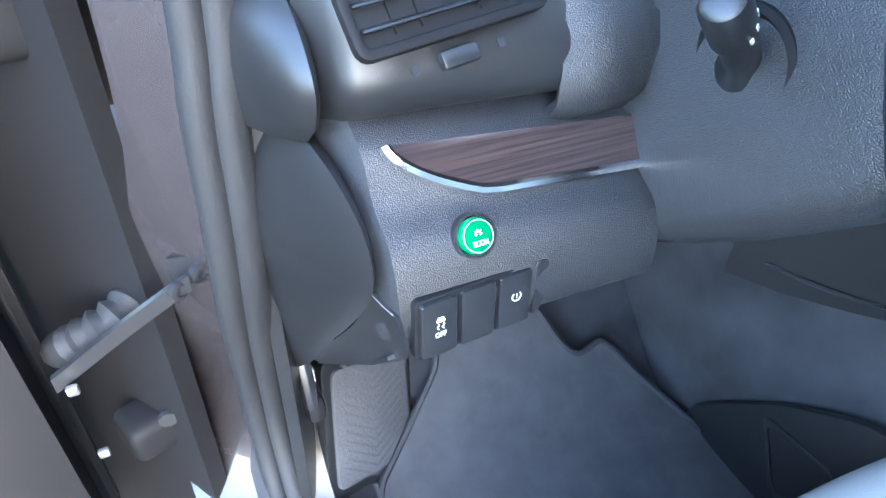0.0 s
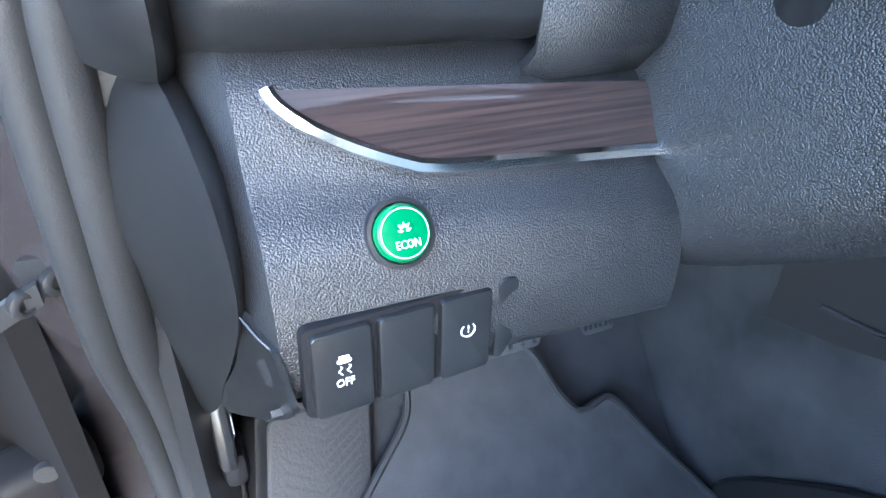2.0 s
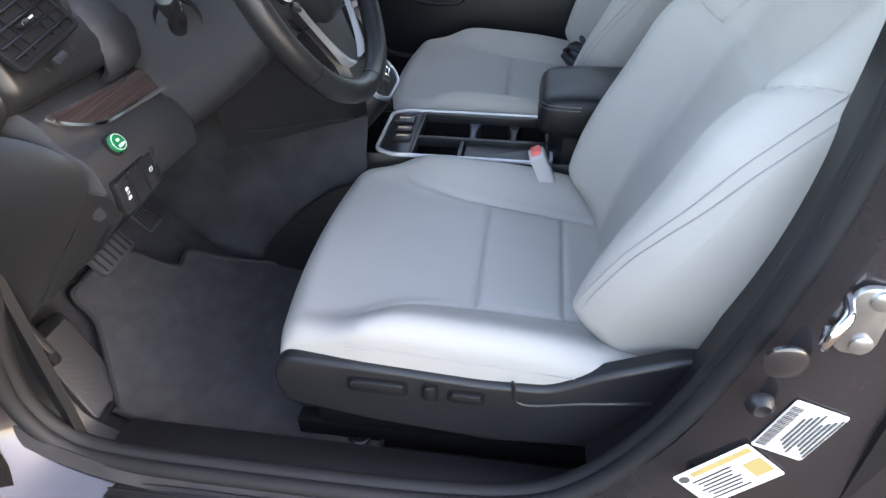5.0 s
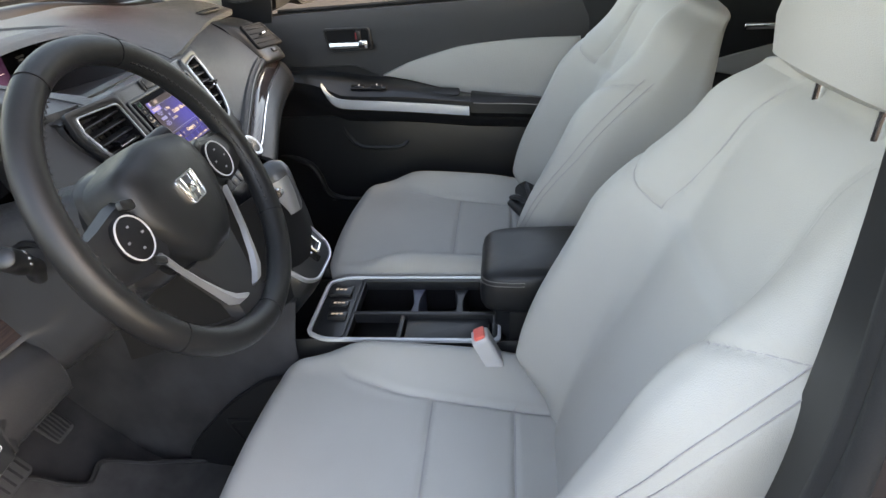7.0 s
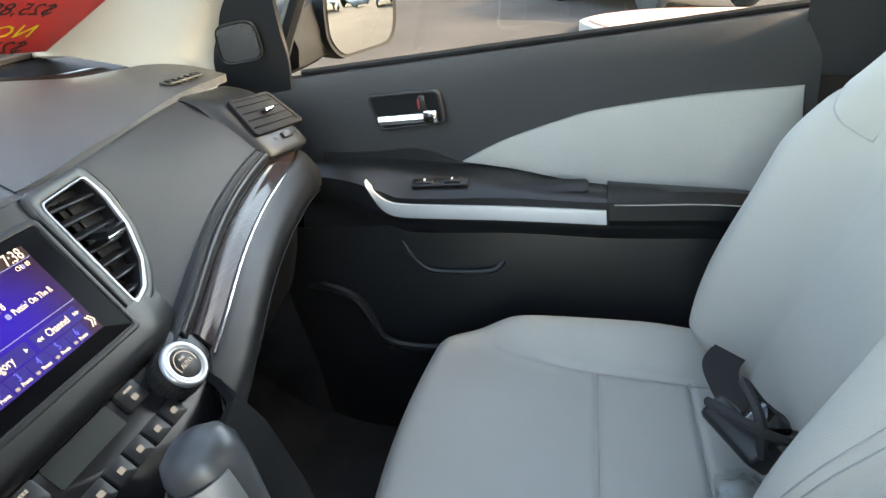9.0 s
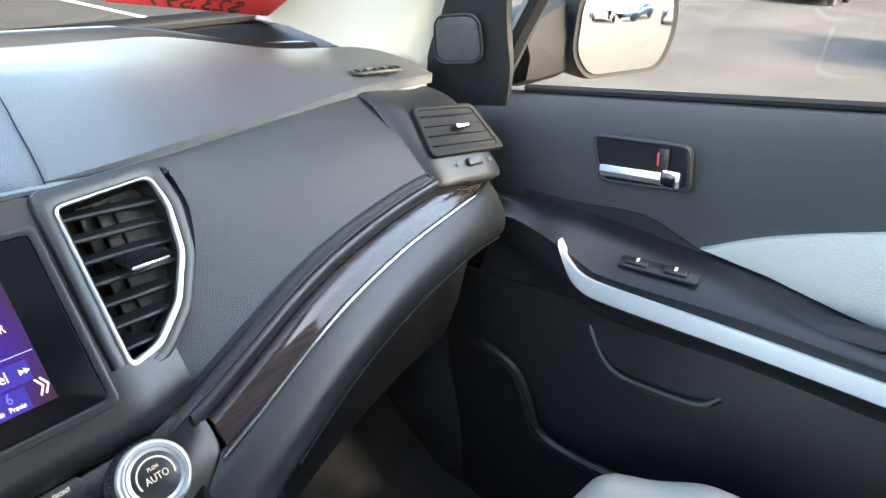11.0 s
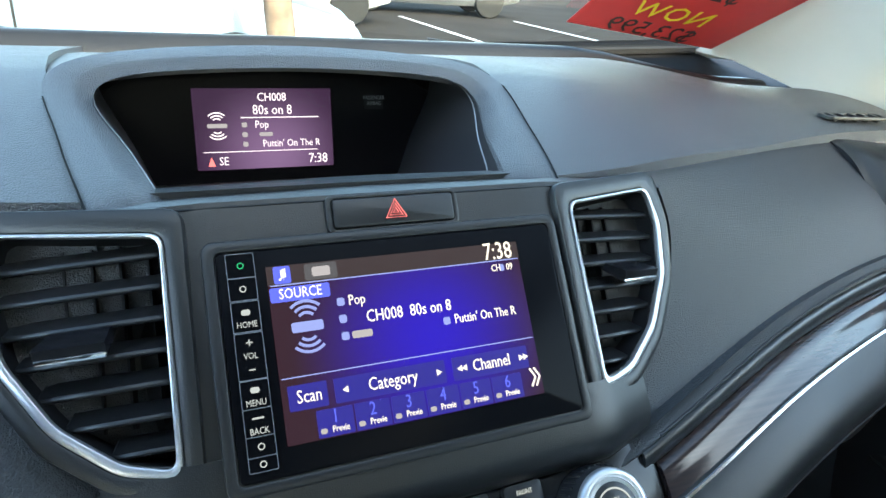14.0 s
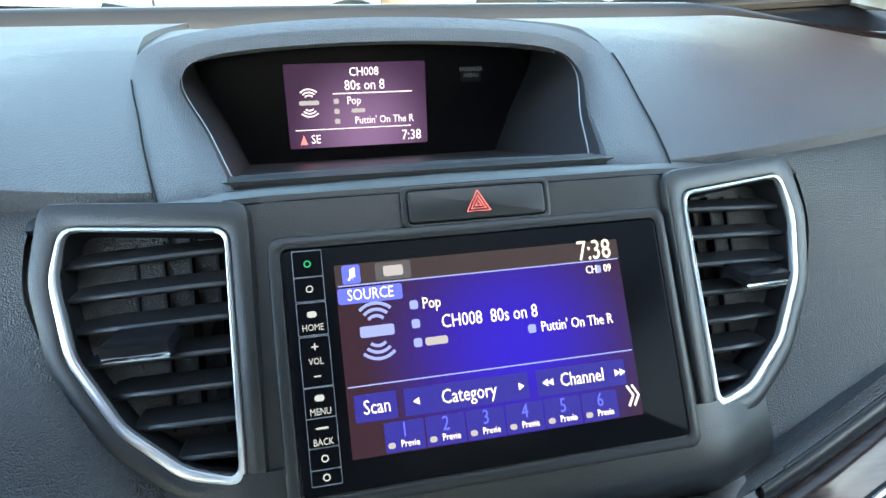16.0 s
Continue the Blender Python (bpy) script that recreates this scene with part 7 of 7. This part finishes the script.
def parked(name, at_, turn, colour, label, tall=0.0, group="parked cars"):
    """A parked car, its nose along its own +y."""
    m = pose(at_[0], at_[1], 0, 0, 0, turn)
    t = thing(name, at_, label, "car", group)
    h = tall
    st_ = [(-2.2, .55, .80, .62), (-2.1, .38, .98 + h * .3, .80), (-1.6, .25, 1.02 + h * .3, .88), (-.6, .22, 1.0 + h * .3, .90), (.6, .22, .98 + h * .3, .90), (1.5, .24, .92 + h * .25, .88), (2.05, .32, .78 + h * .2, .80), (2.2, .48, .66, .62)]
    b = loft([[m @ Vector((x, y, z)) for x, z in ((-w * .9, lo), (-w, lo + .15), (-w, lerp(lo, hi, .6)), (-w * .93, hi - .04), (-w * .75, hi), (0, hi + .03), (w * .75, hi), (w * .93, hi - .04), (w, lerp(lo, hi, .6)), (w, lo + .15), (w * .9, lo))] for y, lo, hi, w in
              st_], caps=False)
    part("body", b, colour, t)
    gh = [(-1.95 - h * .15, 1.0, .70), (-1.3 - h * .5, 1.36 + h, .62), (-.2, 1.46 + h, .62), (.35, 1.42 + h, .62), (1.15, .96 + h * .25, .74)]
    part("glasshouse", loft([[m @ Vector((x, y, z)) for x, z in ((-.80, .97 + h * .3), (-w, lerp(.97, hi, .92)), (-w * .7, hi), (w * .7, hi), (w, lerp(.97, hi, .92)), (.80, .97 + h * .3))] for y, hi, w in gh], caps=False), CARGLASS, t)
    part("roof", loft([[m @ Vector((x * w, y, hi + .012 + .02 * (1 - x * x))) for x in (-1, -.5, 0, .5, 1)] for y, hi, w in gh[1:4]], thick=.02), colour, t)
    for s in (-1, 1):
        for y in (-1.35, 1.38):
            wm = m @ Matrix.Translation((s * .80, y, .33)) @ pose(0, 0, 0, 0, 90 * s, 0)
            tp = part("wheel", lathe([(.22, -.06), (.31, -.06), (.335, -.03), (.335, .08), (.31, .115), (.22, .115)], 28, wm), TYRE, t)
            part("rim", lathe([(.225, .09), (.21, .112), (.16, .100), (.06, .105), (.0002, .108)], 20, wm), RIMM, tp)
            for k in range(5):
                part("rim_gap", box(.10, .035, .01, wm @ Matrix.Rotation(radians(72 * k + 36), 4, 'Z') @ Matrix.Translation((.135, 0, .105))), TYRE, tp)
        part("tail_lamp", box(.10, .10, .18, m @ Matrix.Translation((s * .74, -2.08, .86 + h * .3)), .03), LAMPRED, t)
        part("head_lamp", box(.22, .18, .12, m @ Matrix.Translation((s * .66, 2.02, .68 + h * .2)), .04), SILVER, t)
        part("wing_mirror", box(.16, .10, .12, m @ Matrix.Translation((s * .98, .75, 1.02 + h * .3)), .04), colour, t)
        for y in (-.05, -.95):
            part("door_gap", box(.004, .012, .5, m @ Matrix.Translation((s * .902, y + .4, .7))), TYRE, t)
    part("plate_bar", box(.30, .01, .12, m @ Matrix.Translation((0, -2.20, .72))), PAPER, t)
    return t


C_WHITE = material("white_car_paint", (.5, .5, .5), .3, coat=.6, mottle=.03)
C_SILVER = material("silver_blue_car_paint", (.20, .27, .36), .3, metal=.3, coat=.4, mottle=.03)
C_DARK = material("near_black_car_paint", (.025, .028, .035), .2, coat=.7, mottle=.03)
C_GREY = material("grey_car_paint", (.22, .23, .24), .25, metal=.5, coat=.6, mottle=.03)
C_BLUE = material("dark_blue_car_paint", (.03, .05, .10), .22, coat=.7, mottle=.03)
C_RED = material("dark_red_car_paint", (.25, .03, .03), .25, coat=.6, mottle=.03)
parked("car", (-1.1, 4.5, 0), -90, C_SILVER, "silver-blue saloon parked across the aisle")
parked("car", (1.5, 11.6, 0), 90, C_WHITE, "white saloon parked beyond the aisle")
parked("car", (5.6, 14.5, 0), 80, C_GREY, "grey saloon parked in the next row")
parked("suv", (11.5, -1.35, 0), -60, C_DARK, "near-black SUV parked beside a gravel island", .22)
for k, (x, y, c, lab) in enumerate(((14, 30, C_WHITE, "white car in a far row"), (17, 30, C_SILVER, "silver car in a far row"), (11, 30.5, C_WHITE, "white car in a far row"), (20, 30, C_BLUE, "dark blue car in a far row"), (8, 30, C_GREY, "grey car in a far row"),
                                    (23, 8, C_WHITE, "white van-like car in a far row"), (23.5, 3.5, C_GREY, "grey car in a far row"), (23, -2, C_WHITE, "white car in a far row"), (17, 14, C_DARK, "dark car in a far row"))):
    parked("car", (x, y, 0), 178 if y > 20 else 90, c, lab)
for x, y, c, lab, a in ((9.4, -23.5, C_GREY, "silver-grey saloon parked behind", 62), (10.2, -16.5, C_BLUE, "dark blue car parked behind", 25), (15, -16.5, C_SILVER, "silver car parked behind", 10), (5, -20, C_WHITE, "white car parked behind", 5), (20, -22, C_RED, "dark red car parked behind", 0), (24, -23, C_WHITE, "white car parked behind", 0)):
    parked("car", (x, y, 0), a, c, lab)
isl = thing("gravel_island", (8.2, -3.0, 0), "raised island of reddish gravel inside a concrete kerb", "island")
part("kerb", prism(fillet([(5.6, -1.2), (8.6, -.2), (9.6, -1.2), (9.0, -7), (6.0, -7)], .5, 5), .12, ID, .03), KERB, isl)
part("gravel_bed", prism(fillet([(5.72, -1.31), (8.55, -.33), (9.47, -1.27), (8.9, -6.9), (6.1, -6.9)], .45, 5), .03, pose(0, 0, .115)), GRAVEL, isl)


def tree(name, at_, r, h, seed, lab):
    t = thing(name, at_, lab, "tree", "trees")
    rnd = random.Random(seed)
    p = [Vector(at_) + Vector((rnd.uniform(-.06, .06) * k, rnd.uniform(-.06, .06) * k, h * k / 6)) for k in range(7)]
    part("trunk", tube(cr(p, 4), r, 12, taper=lambda q: 1.15 - .55 * q), BARK, t)
    limbs, leaves = bmesh.new(), []
    for k in range(7):
        a = rnd.uniform(0, 6.28)
        e = p[-1] + Vector((math.cos(a) * rnd.uniform(.8, 1.7), math.sin(a) * rnd.uniform(.8, 1.7), rnd.uniform(.3, 1.4)))
        limbs = join(limbs, tube(cr([p[-1] - Vector((0, 0, rnd.uniform(0, .6))), (p[-1] + e) / 2 + Vector((0, 0, .2)), e], 3), r * .35, 6, taper=lambda q: 1 - .7 * q))
        leaves.append(e)
    part("limb", limbs, BARK, t)
    vs, fs = [], []
    for e in leaves:
        for _ in range(160):
            c = e + Vector((rnd.gauss(0, .55), rnd.gauss(0, .55), rnd.gauss(0, .4)))
            u, v = Vector((rnd.uniform(-1, 1), rnd.uniform(-1, 1), rnd.uniform(-1, 1))).normalized() * .11, Vector((rnd.uniform(-1, 1), rnd.uniform(-1, 1), rnd.uniform(-1, 1))).normalized() * .05
            i = len(vs)
            vs += [c - u, c + v, c + u, c - v]
            fs.append((i, i + 1, i + 2, i + 3))
    me = bpy.data.meshes.new("crown")
    me.from_pydata(vs, [], fs)
    b = bmesh.new()
    b.from_mesh(me)
    part("crown", b, LEAF, t, "", 0)


tree("tree", (.42, 3.1, 0), .068, 3.4, 1, "slim tree with a pale brown trunk")
tree("tree", (27, 6, 0), .2, 4.5, 2, "tree beyond the car park")
tree("tree", (26, -8, 0), .2, 4.2, 3, "tree beyond the car park")
tree("tree", (16, -34, 0), .2, 4.8, 4, "tree beyond the car park")
bld = thing("building", (34, 6, 0), "low pale stucco building beyond the car park", "building")
part("wall", box(6, 46, 5.5, pose(36, 4, 2.75)), STUCCO, bld, "", 0)
part("roof", box(6.8, 47, .4, pose(36, 4, 5.7)), KERB, bld, "", 0)
for k in range(7):
    w_ = part("window", box(.12, 3.2, 2.4, pose(32.98, -14 + 6 * k, 1.9)), CARGLASS, bld, "", 0)
